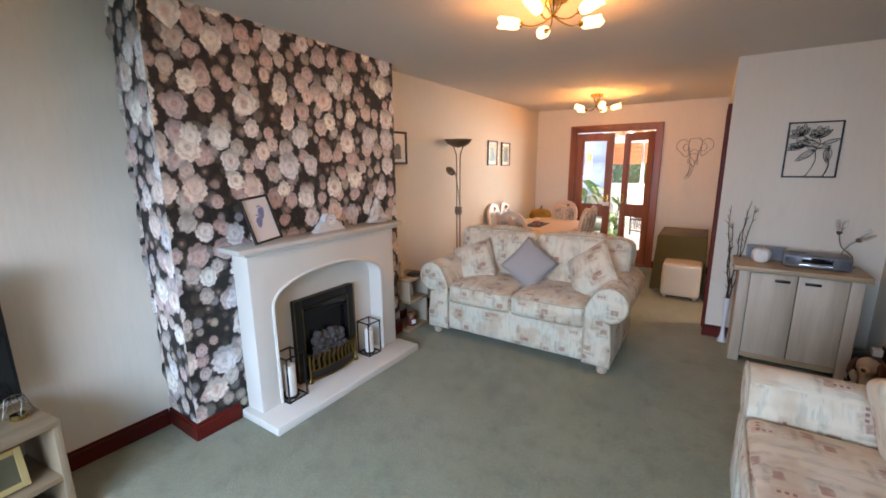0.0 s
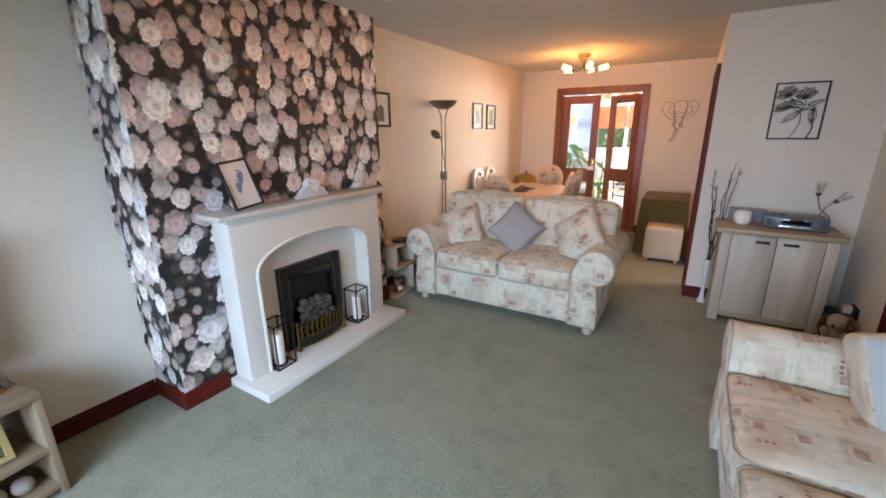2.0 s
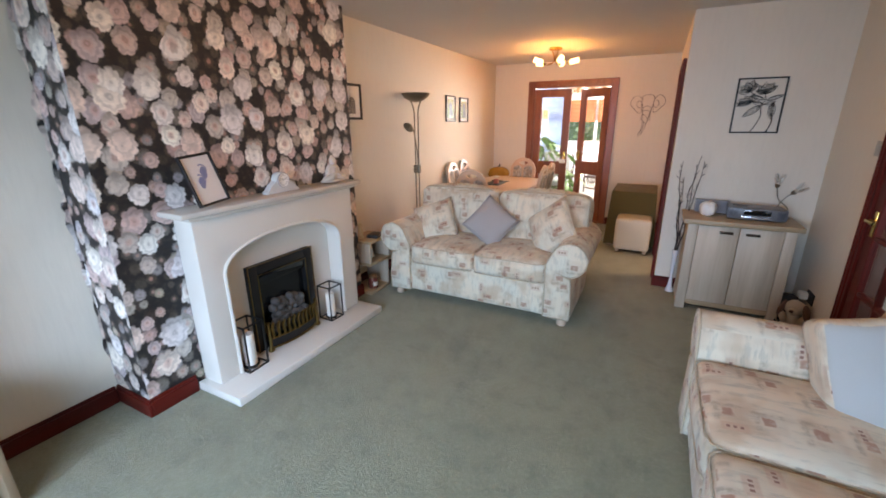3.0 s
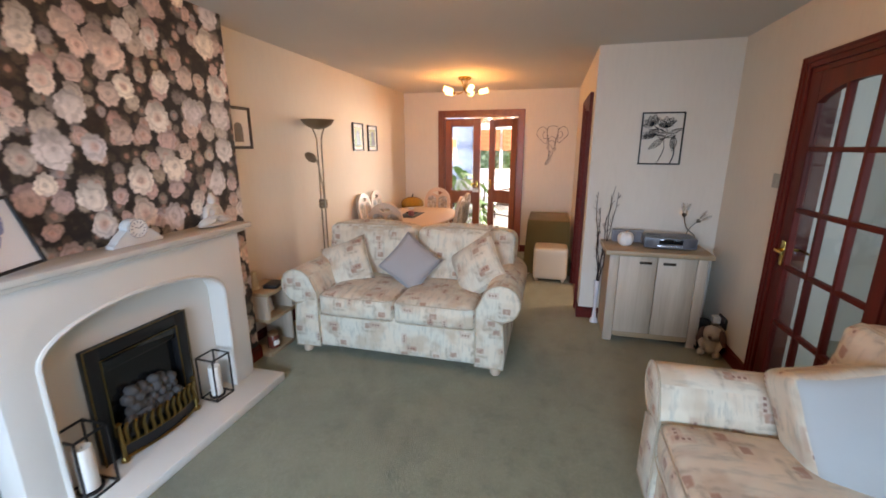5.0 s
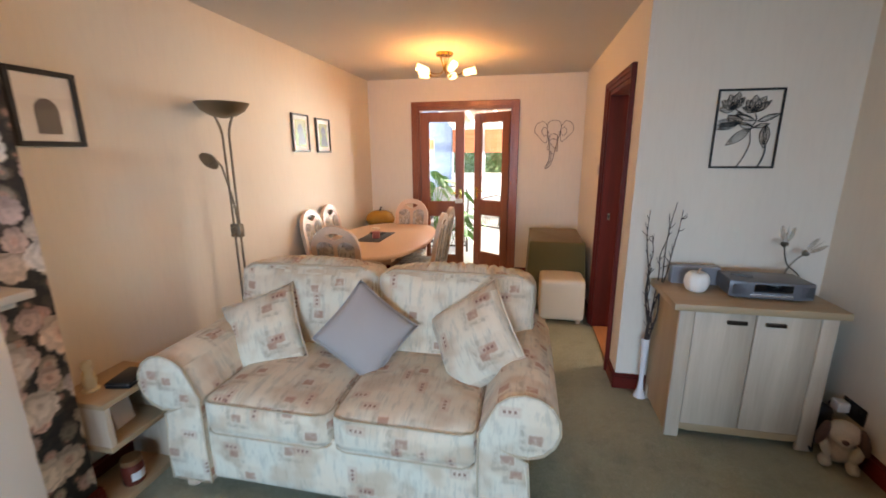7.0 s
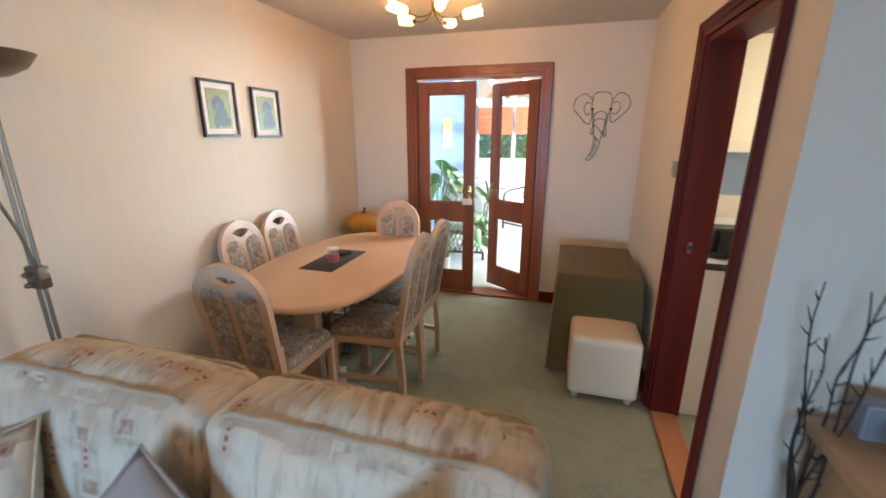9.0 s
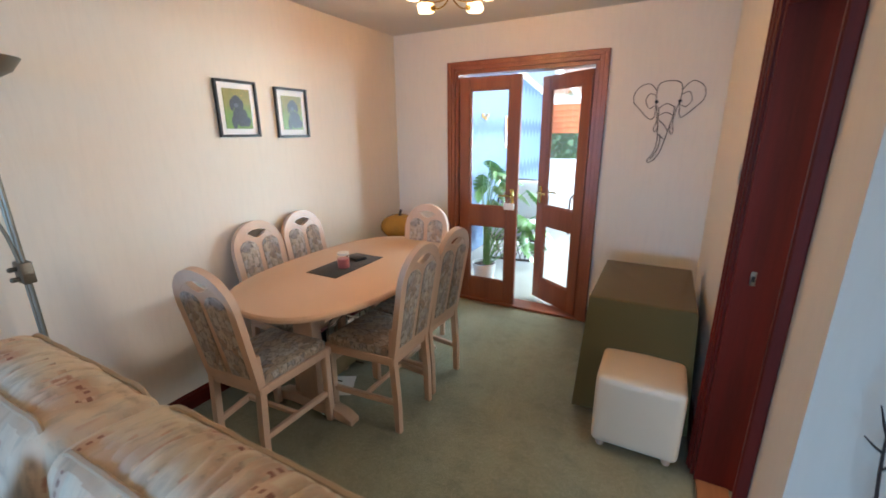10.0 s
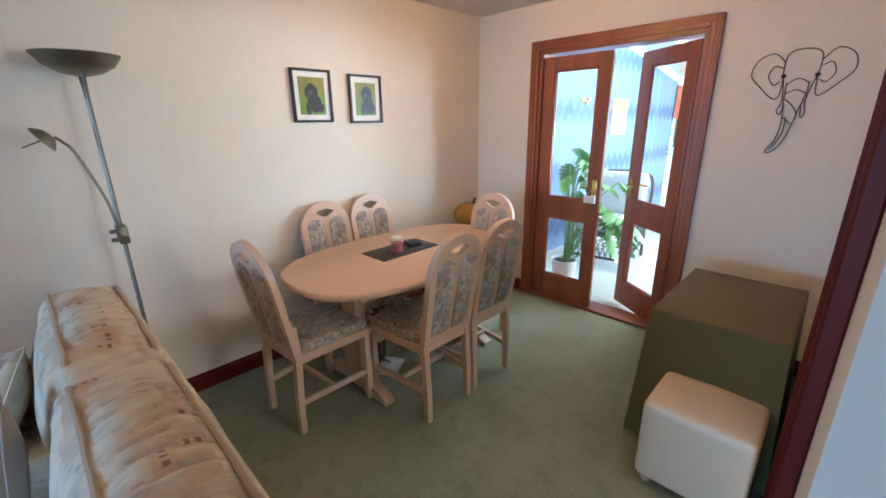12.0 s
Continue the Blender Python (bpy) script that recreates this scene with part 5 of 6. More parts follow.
framed("picture", pose(GX0, 9.48, 1.54, 0, 0, WEST), 0.50, 0.46, 0.016, 0.0, OAK, seascape("seascape_print"), "thin-framed print in orange and pale blue")


def gilt_ornament():
    """Three small gilt butterflies in a row."""
    o = thing("wall_ornament", pose(GX0 + 0.012, 8.47, 1.72, 0, 0, WEST), "small gilt butterfly ornament on the blue wall", "wall ornament")
    gilt = plain("gilt", (0.60, 0.45, 0.16), 0.3, 0.8)
    for x, z, k in ((-0.07, 0.02, 1.0), (0.02, -0.01, 0.8), (0.09, 0.03, 0.7)):
        bm = bm_new()
        for sg in (-1, 1):
            for an, ln, wd in ((38, 0.055, 0.020), (-30, 0.042, 0.016)):
                c, s2 = math.cos(radians(an)), math.sin(radians(an))
                pts = [(q / 10 * ln * k, wd * k * math.sin(math.pi * q / 10)) for q in range(11)] + [(q / 10 * ln * k, -wd * k * math.sin(math.pi * q / 10)) for q in range(9, 0, -1)]
                extrude(bm, [(x + sg * (u * c - v * s2), z + u * s2 + v * c) for u, v in pts], 1, -0.004, 0.002)
        part("butterfly", bm, gilt, o)


gilt_ornament()


# wall art of black metal: framed magnolias, and a wire elephant's head
def metal_flower():
    a = thing("wall_art", pose(0.566, YP - 0.012, 1.632), "square black metal wall art of flowers in a frame", "wall art")
    w, h = 0.322, 0.418
    bm = bm_new()
    for u0, u1, v0, v1 in ((-w / 2, -w / 2 + 0.011, -h / 2, h / 2), (w / 2 - 0.011, w / 2, -h / 2, h / 2), (-w / 2 + 0.011, w / 2 - 0.011, -h / 2, -h / 2 + 0.011), (-w / 2 + 0.011, w / 2 - 0.011, h / 2 - 0.011, h / 2)):
        box(bm, u0, u1, -0.004, 0.004, v0, v1, 0.001, 1)
    part("outer_frame", bm, BLACK, a)

    def petal(bm, cx, cz, tx, tz, wd, veins=2):
        """A pointed oval of wire from its base to its tip, with fine veins."""
        ax = Vector((tx - cx, 0, tz - cz))
        ln = ax.length
        ax.normalize()
        side = Vector((-ax.z, 0, ax.x))
        o = Vector((cx, 0, cz))

        def rim(k):
            return [o + ax * (ln * q / 12) + side * (k * wd * math.sin(math.pi * (q / 12) ** 0.85)) for q in range(13)]
        tube(bm, rim(1) + rim(-1)[-2:0:-1], 0.0022, 5, True)
        for v in range(veins):
            k = 0.0 if veins == 1 else -0.5 + v / (veins - 1)
            tube(bm, rim(k)[:11], 0.0014, 5)
    blooms = (((-0.072, 0.108), ((-0.140, 0.150, 0.022), (-0.105, 0.180, 0.024), (-0.060, 0.192, 0.024), (-0.148, 0.105, 0.020), (-0.030, 0.165, 0.016))),
              ((0.026, 0.088), ((-0.020, 0.150, 0.022), (0.022, 0.175, 0.028), (0.072, 0.168, 0.024), (0.100, 0.145, 0.016), (-0.035, 0.115, 0.014))),
              ((-0.045, 0.028), ((-0.148, 0.000, 0.014), (-0.140, 0.045, 0.020), (-0.100, 0.075, 0.022), (-0.050, 0.090, 0.022), (-0.148, 0.022, 0.012))))
    for (bx, bz), tips in blooms:
        bm = bm_new()
        for tx, tz, wd in tips:
            petal(bm, bx, bz, tx, tz, wd, 3)
        part("flower", bm, BLACK, a)
    for x0, z0, x1, z1, wd, k in ((0.015, 0.000, -0.090, -0.085, 0.022, 3), (0.048, 0.040, 0.152, 0.078, 0.014, 2), (-0.040, 0.030, 0.036, 0.004, 0.014, 1), (-0.055, 0.075, 0.036, 0.044, 0.014, 2), (0.036, 0.010, 0.108, 0.026, 0.010, 1), (0.092, 0.020, 0.094, -0.100, 0.024, 5)):
        bm = bm_new()
        petal(bm, x0, z0, x1, z1, wd, k)
        part("leaf", bm, BLACK, a)
    for pts, rad in ((((0.030, 0, 0.085), (0.040, 0, 0.045), (0.020, 0, 0.0), (0.026, 0, -0.08), (0.0, 0, -0.16), (-0.025, 0, -0.203)), 0.0026), (((0.095, 0, -0.060), (0.106, 0, -0.11), (0.098, 0, -0.16), (0.080, 0, -0.203)), 0.0040), (((-0.045, 0, 0.028), (0.0, 0, 0.024), (0.040, 0, 0.006)), 0.0026), (((-0.072, 0, 0.108), (-0.02, 0, 0.075), (0.03, 0, 0.05)), 0.0026)):
        bm = bm_new()
        tube(bm, bend(pts, 6), rad, 6)
        part("stem", bm, BLACK, a)


metal_flower()


def wire_elephant():
    e = thing("wall_art", pose(-0.305, YF - 0.012, 1.33) @ Matrix.Scale(0.95, 4), "wire outline of an elephant's head hung on the wall", "wall art")
    # u across, v up, from the trunk's tip
    lines = {
        "ear": [[(-0.075, 0.50), (-0.13, 0.55), (-0.20, 0.52), (-0.225, 0.44), (-0.17, 0.37), (-0.11, 0.31), (-0.075, 0.32), (-0.07, 0.42)],
                [(0.085, 0.50), (0.14, 0.555), (0.21, 0.52), (0.225, 0.44), (0.17, 0.375), (0.11, 0.32), (0.085, 0.33), (0.08, 0.42)],
                [(-0.08, 0.47), (-0.12, 0.48), (-0.14, 0.43), (-0.11, 0.38), (-0.085, 0.40)], [(0.09, 0.47), (0.13, 0.485), (0.15, 0.43), (0.12, 0.385), (0.09, 0.40)]],
        "head": [[(-0.075, 0.44), (-0.07, 0.53), (-0.03, 0.56), (0.04, 0.56), (0.08, 0.53), (0.08, 0.44), (0.06, 0.36), (0.05, 0.28), (0.06, 0.22), (0.045, 0.20), (0.035, 0.26)],
                 [(-0.075, 0.44), (-0.06, 0.36), (-0.055, 0.28), (-0.07, 0.24), (-0.055, 0.215), (-0.04, 0.26)]],
        "trunk": [[(-0.05, 0.39), (-0.045, 0.28), (-0.035, 0.16), (-0.05, 0.07), (-0.085, 0.01), (-0.07, -0.005), (-0.03, 0.03), (0.0, 0.10), (0.025, 0.22), (0.045, 0.32), (0.05, 0.39)],
                  [(-0.05, 0.38), (0.0, 0.41), (0.05, 0.385)], [(-0.045, 0.33), (0.0, 0.35), (0.045, 0.33)], [(-0.02, 0.20), (-0.02, 0.12), (-0.045, 0.05), (-0.065, 0.02)], [(-0.04, 0.30), (0.0, 0.26), (0.025, 0.22)], [(-0.036, 0.20), (0.0, 0.17), (0.015, 0.16)]],
    }
    wire = plain("dull_wire", (0.045, 0.036, 0.030), 0.5, 0.3)
    for name, sets in lines.items():
        for pts in sets:
            bm = bm_new()
            tube(bm, bend([(u, -0.01 * math.sin(k), v) for k, (u, v) in enumerate(pts)], 5), 0.0029, 6)
            part(name, bm, wire, e)
    for u in (-0.07, 0.078):
        bm = bm_new()
        lathe(bm, [(0, -0.012), (0.010, -0.008), (0.012, 0.0), (0.010, 0.008), (0, 0.012)], 10)
        part("eye", bm, BLACK, e, at=pose(u, -0.006, 0.425))


wire_elephant()


# ---- mantel ornaments ----
def mantel_things():
    z = 1.096
    # easel photo leaning on the paper
    p = framed("photo_frame", pose(-2.255, 1.375, z + 0.142, 0, 0, 98) @ pose(0, 0, 0, -17, -5, 0), 0.20, 0.275, 0.013, 0.0, BLACK, None, "black-framed print of two small blue footprints, leaning", 0.018)
    ink = plain("blue_ink", (0.20, 0.25, 0.44), 0.7)
    for cx, cz, tilt in ((-0.016, -0.015, 16), (0.018, 0.035, 8)):
        bm = bm_new()
        sole = [(0.020 * math.cos(a) * (1.15 if math.sin(a) > 0 else 0.8), 0.033 * math.sin(a)) for a in [2 * math.pi * i / 18 for i in range(18)]]
        extrude(bm, sole, 1, -0.0085, -0.0072)
        for i in range(5):
            extrude(bm, [(-0.018 + 0.009 * i + 0.0045 * math.cos(a), 0.042 - 0.0016 * (i - 1) ** 2 + 0.005 * math.sin(a)) for a in [2 * math.pi * k / 8 for k in range(8)]], 1, -0.0085, -0.0072)
        part("footprint", bm, ink, p, at=pose(cx, 0, cz, 0, tilt, 0))
    # arched glass clock
    c = thing("mantel_clock", pose(-2.265, 1.895, z, 0, 0, 90), "small pale arched mantel clock with a round white dial", "clock")
    bm = bm_new()
    prof = [(-0.13, 0), (-0.13, 0.014), (-0.112, 0.02)] + [(-0.112 + 0.062 * (i / 8) ** 1.5, 0.02 + 0.055 * (i / 8)) for i in range(1, 9)]
    prof += [(0.056 * math.cos(math.pi * (1 - i / 10)) , 0.075 + 0.052 * math.sin(math.pi * (i / 10))) for i in range(1, 10)]
    prof += [(-x, zz) for x, zz in prof[:11][::-1]]
    extrude(bm, prof, 1, -0.025, 0.025, 0.003)
    crystal = plain("pale_crystal", (0.66, 0.66, 0.64), 0.1, var=0.15, scale=25)
    part("case", bm, crystal, c)
    bm = bm_new()
    lathe(bm, [(0, 0), (0.043, 0), (0.046, 0.004), (0.043, 0.008), (0.038, 0.006), (0, 0.006)], 28)
    d = part("dial", bm, WHITE, c, at=pose(0, -0.025, 0.078, 90, 0, 0))
    bm = bm_new()
    for k in range(12):
        a = 2 * math.pi * k / 12
        b2 = one_box(-0.0022, 0.0022, 0.027, 0.037, 0.0062, 0.0068)
        b2.transform(Matrix.Rotation(a, 4, "Z"))
        me = bpy.data.meshes.new("tmp")
        b2.to_mesh(me), b2.free()
        bm.from_mesh(me)
        bpy.data.meshes.remove(me)
    part("hour_marks", bm, MIDGREY, d)
    part("rim", tube(bm_new(), [(0.045 * math.cos(2 * math.pi * k / 28), 0.045 * math.sin(2 * math.pi * k / 28), 0.006) for k in range(28)], 0.0022, 6, True), MIDGREY, d, "thin metal rim")
    for ln, an in ((0.020, 60), (0.030, -65)):
        part("clock_hand", one_box(-0.0012, 0.0012, 0, ln, 0.007, 0.0078), BLACK, d, at=pose(0, 0, 0, 0, 0, an))
    # seated figure, one plain shape
    bm = bm_new()

    def blob(cx, cy, cz, rx, ry, rz, tilt=0):
        bmesh.ops.create_uvsphere(bm, u_segments=18, v_segments=12, radius=1.0, matrix=pose(cx, cy, cz, 0, tilt, 0) @ Matrix.Diagonal((rx, ry, rz, 1)))
    blob(0, 0.005, 0.012, 0.125, 0.058, 0.014)
    for sg in (-1, 1):
        blob(sg * 0.062, -0.012, 0.034, 0.062, 0.036, 0.024, sg * 10)
        blob(sg * 0.052, 0.004, 0.085, 0.017, 0.020, 0.042, sg * -18)
        blob(sg * 0.030, -0.030, 0.058, 0.034, 0.015, 0.014, sg * 14)
    blob(0, 0.008, 0.075, 0.046, 0.032, 0.055)
    blob(0, 0.008, 0.112, 0.053, 0.028, 0.022)
    blob(0, 0.004, 0.128, 0.016, 0.015, 0.020)
    blob(0, 0.002, 0.158, 0.024, 0.025, 0.030)
    blob(0, 0.006, 0.190, 0.011, 0.011, 0.011)
    solo("seated_figurine", bm, plain("pale_stone_figure", (0.62, 0.56, 0.50), 0.6, var=0.2, scale=20), "small pale stone seated figurine on the mantel", "figurine", m=pose(-2.265, 2.40, z, 0, 0, 90), smooth=60)


mantel_things()


# ---- alcove unit beside the chimney ----
def alcove_unit():
    u = thing("alcove_shelf", pose(-2.30, 2.79, 0), "low washed oak side unit with an open box shelf", "shelf unit")
    # local: x out of the wall, y along it
    part("base_board", one_box(-0.23, 0.02, 0.0, 0.30, 0.0, 0.03, bevel=0.003), OAKY, u)
    part("side", one_box(-0.23, 0.02, 0.275, 0.30, 0.03, 0.50, bevel=0.002), OAK, u)
    for z in (0.285, 0.49):
        part("shelf", one_box(-0.23, 0.04, -0.015, 0.315, z, z + 0.026, bevel=0.003), OAKY, u)
    part("box_side", one_box(-0.23, 0.038, -0.013, 0.012, 0.311, 0.49), OAK, u)
    part("box_side", one_box(-0.23, 0.038, 0.276, 0.313, 0.311, 0.49), OAK, u)
    part("box_back", one_box(-0.23, -0.215, 0.012, 0.276, 0.311, 0.49), OAK, u)
    b = thing("small_box", pose(-2.33, 2.96, 0.516, 0, 0, 12), "flat black box lying on the oak unit", "box")
    part("case", one_box(-0.055, 0.055, -0.075, 0.075, 0, 0.028, bevel=0.006), BLACK, b)
    part("lid_line", one_box(-0.056, 0.056, -0.076, 0.076, 0.018, 0.020), DARKGREY, b)
    c = thing("candle_jar", pose(-2.34, 2.90, 0.03), "dark amber candle jar with a white label", "candle")
    bm = bm_new()
    lathe(bm, [(0.0, 0.0), (0.042, 0.0), (0.045, 0.006), (0.045, 0.085), (0.038, 0.095), (0.038, 0.10), (0.0, 0.10)], 24)
    part("jar", bm, plain("amber_wax", (0.17, 0.035, 0.025), 0.15), c)
    bm = bm_new()
    lathe(bm, [(0.040, 0.10), (0.042, 0.102), (0.042, 0.125), (0.0, 0.128)], 24)
    part("lid", bm, plain("dark_wood_lid", (0.22, 0.11, 0.05), 0.5), c)
    bm = bm_new()
    extrude(bm, [(0.0462 * math.cos(radians(a)), 0.0462 * math.sin(radians(a))) for a in range(-50, 31, 10)] + [(0.0455 * math.cos(radians(a)), 0.0455 * math.sin(radians(a))) for a in range(30, -51, -10)], 2, 0.025, 0.065)
    part("paper_label", bm, PAPER, c)


alcove_unit()
bm = bm_new()
lathe(bm, [(0.0, 0.0), (0.032, 0.0), (0.034, 0.008), (0.022, 0.016), (0.028, 0.05), (0.020, 0.085), (0.014, 0.098), (0.022, 0.115), (0.019, 0.135), (0.0, 0.145)], 20)
solo("cream_ornament", bm, plain("cream_china", (0.66, 0.55, 0.36), 0.4, var=0.2, scale=20), "small cream china ornament on the oak unit", "ornament", m=pose(-2.42, 2.86, 0.516), smooth=60)
nc = thing("note_card", pose(-2.36, 2.93, 0.3115, 0, 0, 8), "small white card standing in the box shelf", "card")
part("card", one_box(-0.003, 0.003, -0.05, 0.05, 0.0, 0.11, bevel=0.001), PAPER, nc, at=pose(0, 0, 0, 0, -9, 0))


# ---- television corner ----
def tv_corner():
    s = thing("tv_stand", pose(-2.43, 0.34, 0, 0, 0, 8), "washed oak television stand with open shelves", "tv stand")
    L, D, H = 1.25, 0.34, 0.50
    part("top", one_box(-D / 2, D / 2, -L, 0.0, H - 0.03, H, bevel=0.003), TVOAKY, s)
    for y in (-0.028, -L, -L / 2):
        part("side", one_box(-D / 2 + 0.004, D / 2 - 0.004, y, y + 0.028, 0, H - 0.03, bevel=0.002), TVOAK, s)
    for z in (0.03, 0.215):
        part("shelf", one_box(-D / 2 + 0.006, D / 2 - 0.006, -L + 0.028, -0.028, z, z + 0.025, bevel=0.002), TVOAKY, s)
    part("back", one_box(-D / 2, -D / 2 + 0.006, -L, 0, 0.02, H - 0.03), TVOAK, s)
    t = thing("television", pose(-2.49, -0.19, H, 0, 0, 5), "black flat-screen television on the oak stand", "television")
    part("bezel", one_box(-0.02, 0.02, -0.50, 0.50, 0.05, 0.64, bevel=0.005), BLACK, t)
    part("screen", one_box(0.02, 0.0215, -0.487, 0.487, 0.066, 0.627), GLOSSBLACK, t)
    part("stand_foot", one_box(-0.09, 0.09, -0.18, 0.18, 0, 0.012, bevel=0.004), BLACK, t)
    part("stand_neck", one_box(-0.015, 0.015, -0.05, 0.05, 0.012, 0.06), BLACK, t)
    h = thing("tealight_holder", pose(-2.41, 0.27, H), "geometric wire tealight holder with a brass cup", "candle holder")
    bm = bm_new()
    lathe(bm, [(0.0, 0.0), (0.026, 0.0), (0.028, 0.004), (0.028, 0.022), (0.022, 0.022), (0.0, 0.018)], 20)
    part("cup", bm, BRASS, h)
    base = [(0.05 * math.cos(a), 0.05 * math.sin(a), 0.03) for a in [2 * math.pi * i / 5 for i in range(5)]]
    crown = [(0.03 * math.cos(a + 0.6), 0.03 * math.sin(a + 0.6), 0.10) for a in [2 * math.pi * i / 5 for i in range(5)]]
    low = [(0.026 * math.cos(a), 0.026 * math.sin(a), 0.004) for a in [2 * math.pi * i / 5 for i in range(5)]]
    for i in range(5):
        bm = bm_new()
        for a, b in ((base[i], base[(i + 1) % 5]), (base[i], crown[i]), (base[i], crown[i - 1]), (crown[i], crown[(i + 1) % 5]), (low[i], base[i])):
            tube(bm, [a, b], 0.0016, 5)
        part("wire_facet", bm, STEEL, h)
    framed("photo_frame", pose(-2.33, 0.17, 0.24 + 0.088, 0, 0, 95) @ pose(0, 0, 0, -14, 0, 0), 0.15, 0.17, 0.024, 0.0, plain("gold_paint", (0.62, 0.45, 0.20), 0.35, 0.4), plain("dim_photo", (0.10, 0.09, 0.05), 0.3, var=0.6, scale=20), "gold photo frame standing on the open shelf", 0.016)
    b = thing("decor_ball", pose(-2.30, 0.03, 0.24), "white pierced ceramic ball on the shelf", "ornament")
    bm = bm_new()
    bmesh.ops.create_uvsphere(bm, u_segments=24, v_segments=14, radius=0.055, matrix=pose(0, 0, 0.055))
    part("ball", bm, WHITE, b, smooth=180)
    for i in range(7):
        for j in range(10):
            la, lo = radians(-60 + 20 * i), 2 * math.pi * (j + 0.5 * (i % 2)) / 10
            d = Vector((math.cos(la) * math.cos(lo), math.cos(la) * math.sin(lo), math.sin(la)))
            bm = bm_new()
            lathe(bm, [(0, 0), (0.0042, 0), (0.0042, 0.0012), (0, 0.0012)], 8)
            part("hole", bm, BLACK, b, at=Matrix.Translation(Vector((0, 0, 0.055)) + d * 0.0545) @ d.to_track_quat("Z", "Y").to_matrix().to_4x4())
    for y, r in ((0.24, 0.038), (0.15, 0.042)):
        o = thing("decor_ball", pose(-2.33, y, 0.055), "dull grey woven ball on the bottom shelf", "ornament")
        bm = bm_new()
        bmesh.ops.create_icosphere(bm, subdivisions=3, radius=r, matrix=pose(0, 0, r))
        part("ball", bm, plain("woven_grey", (0.42, 0.36, 0.30), 0.8, var=0.4, scale=40, bump=0.5), o, smooth=180)


tv_corner()


# ---- things on and about the sideboard ----
def sideboard_things():
    z = 0.7725
    r = thing("radio", pose(0.655, 3.965, z, 0, 0, -2), "grey compact disc radio with a black display", "radio")
    bm = bm_new()
    outline = [(-0.19, -0.10), (-0.13, -0.118), (0.13, -0.118), (0.19, -0.10), (0.18, 0.09), (-0.18, 0.09)]
    extrude(bm, outline, 2, 0.008, 0.098, 0.010)
    part("case", bm, plain("graphite_plastic", (0.12, 0.125, 0.14), 0.35), r)
    part("display", one_box(-0.085, 0.085, -0.1205, -0.117, 0.045, 0.085, bevel=0.001), GLOSSBLACK, r)
    part("disc_slot", one_box(-0.10, 0.09, -0.1215, -0.117, 0.020, 0.034, bevel=0.001), plain("silver_strip", (0.55, 0.55, 0.58), 0.25, 0.8), r, "silver disc slot")
    for x in (-0.15, 0.15):
        bm = bm_new()
        for i in range(7):
            box(bm, x - 0.028, x + 0.028, -0.1185, -0.110, 0.028 + i * 0.008, 0.032 + i * 0.008)
        part("grille", bm, DARKGREY, r)
    for x in (-0.15, 0.15):
        part("rubber_foot", one_box(x - 0.015, x + 0.015, -0.06, 0.06, 0, 0.008), BLACK, r)
    t = thing("remote_control", pose(0.55, 3.96, z + 0.098, 0, 0, 70), "slim dark remote lying on the radio", "remote")
    part("case", one_box(-0.02, 0.02, -0.05, 0.05, 0.0005, 0.008, bevel=0.002), DARKGREY, t)
    s = thing("speaker", pose(0.375, 4.105, z), "low grey box speaker against the wall", "speaker")
    part("case", one_box(-0.125, 0.125, -0.03, 0.03, 0, 0.105, bevel=0.006), MIDGREY, s)
    part("grille", one_box(-0.118, 0.118, -0.032, -0.029, 0.008, 0.098, bevel=0.001), cloth("speaker_mesh", (0.20, 0.22, 0.25), 500), s)
    p = thing("apple_ornament", pose(0.335, 3.95, z), "white ribbed ceramic pumpkin with a stalk", "ornament")
    bm = bm_new()
    prof = [(0.0, 0.004), (0.030, 0.0), (0.052, 0.020), (0.061, 0.055), (0.056, 0.088), (0.036, 0.108), (0.012, 0.104), (0.0, 0.100)]
    pp = [(q.x, q.z) for q in bend([(a, 0, b) for a, b in prof], 3)]
    lathe(bm, [(max(0, a), b) for a, b in pp], 40)
    for v in bm.verts:
        an = math.atan2(v.co.y, v.co.x)
        k = 1 + 0.035 * math.cos(8 * an + 14 * v.co.z)
        v.co.x *= k
        v.co.y *= k
    part("body", bm, WHITE, p, smooth=70)
    bm = bm_new()
    tube(bm, bend([(0, 0, 0.098), (0.004, 0, 0.115), (0.014, 0.004, 0.128)], 4), 0.004, 6)
    part("stalk", bm, BEECH, p)
    l = thing("flower_lamp", pose(0.855, 4.07, z), "two-stem chrome lamp with clear flower shades, unlit", "lamp")
    bm = bm_new()
    lathe(bm, [(0.05, 0), (0.05, 0.008), (0.012, 0.014), (0, 0.016)], 20)
    part("base", bm, STEEL, l)
    crystal = glass("frosted_petal_glass", (0.88, 0.86, 0.84), 0.25)
    for pts, tip, tilt in (([(0, 0, 0.012), (0.02, -0.01, 0.08), (-0.05, -0.012, 0.15), (-0.075, -0.012, 0.245)], (-0.077, -0.012, 0.25), 4), ([(0, 0, 0.012), (-0.04, 0, 0.09), (-0.01, 0, 0.16), (0.03, 0, 0.20)], (0.032, 0, 0.203), 48)):
        bm = bm_new()
        tube(bm, bend(pts, 7), 0.004, 7)
        st = part("stem", bm, STEEL, l)
        m = pose(*tip, 0, tilt, 0)
        bm = bm_new()
        lathe(bm, [(0.006, -0.01), (0.016, 0.0), (0.019, 0.012), (0.015, 0.018), (0, 0.018)], 14)
        part("collar", bm, STEEL, st, at=m)
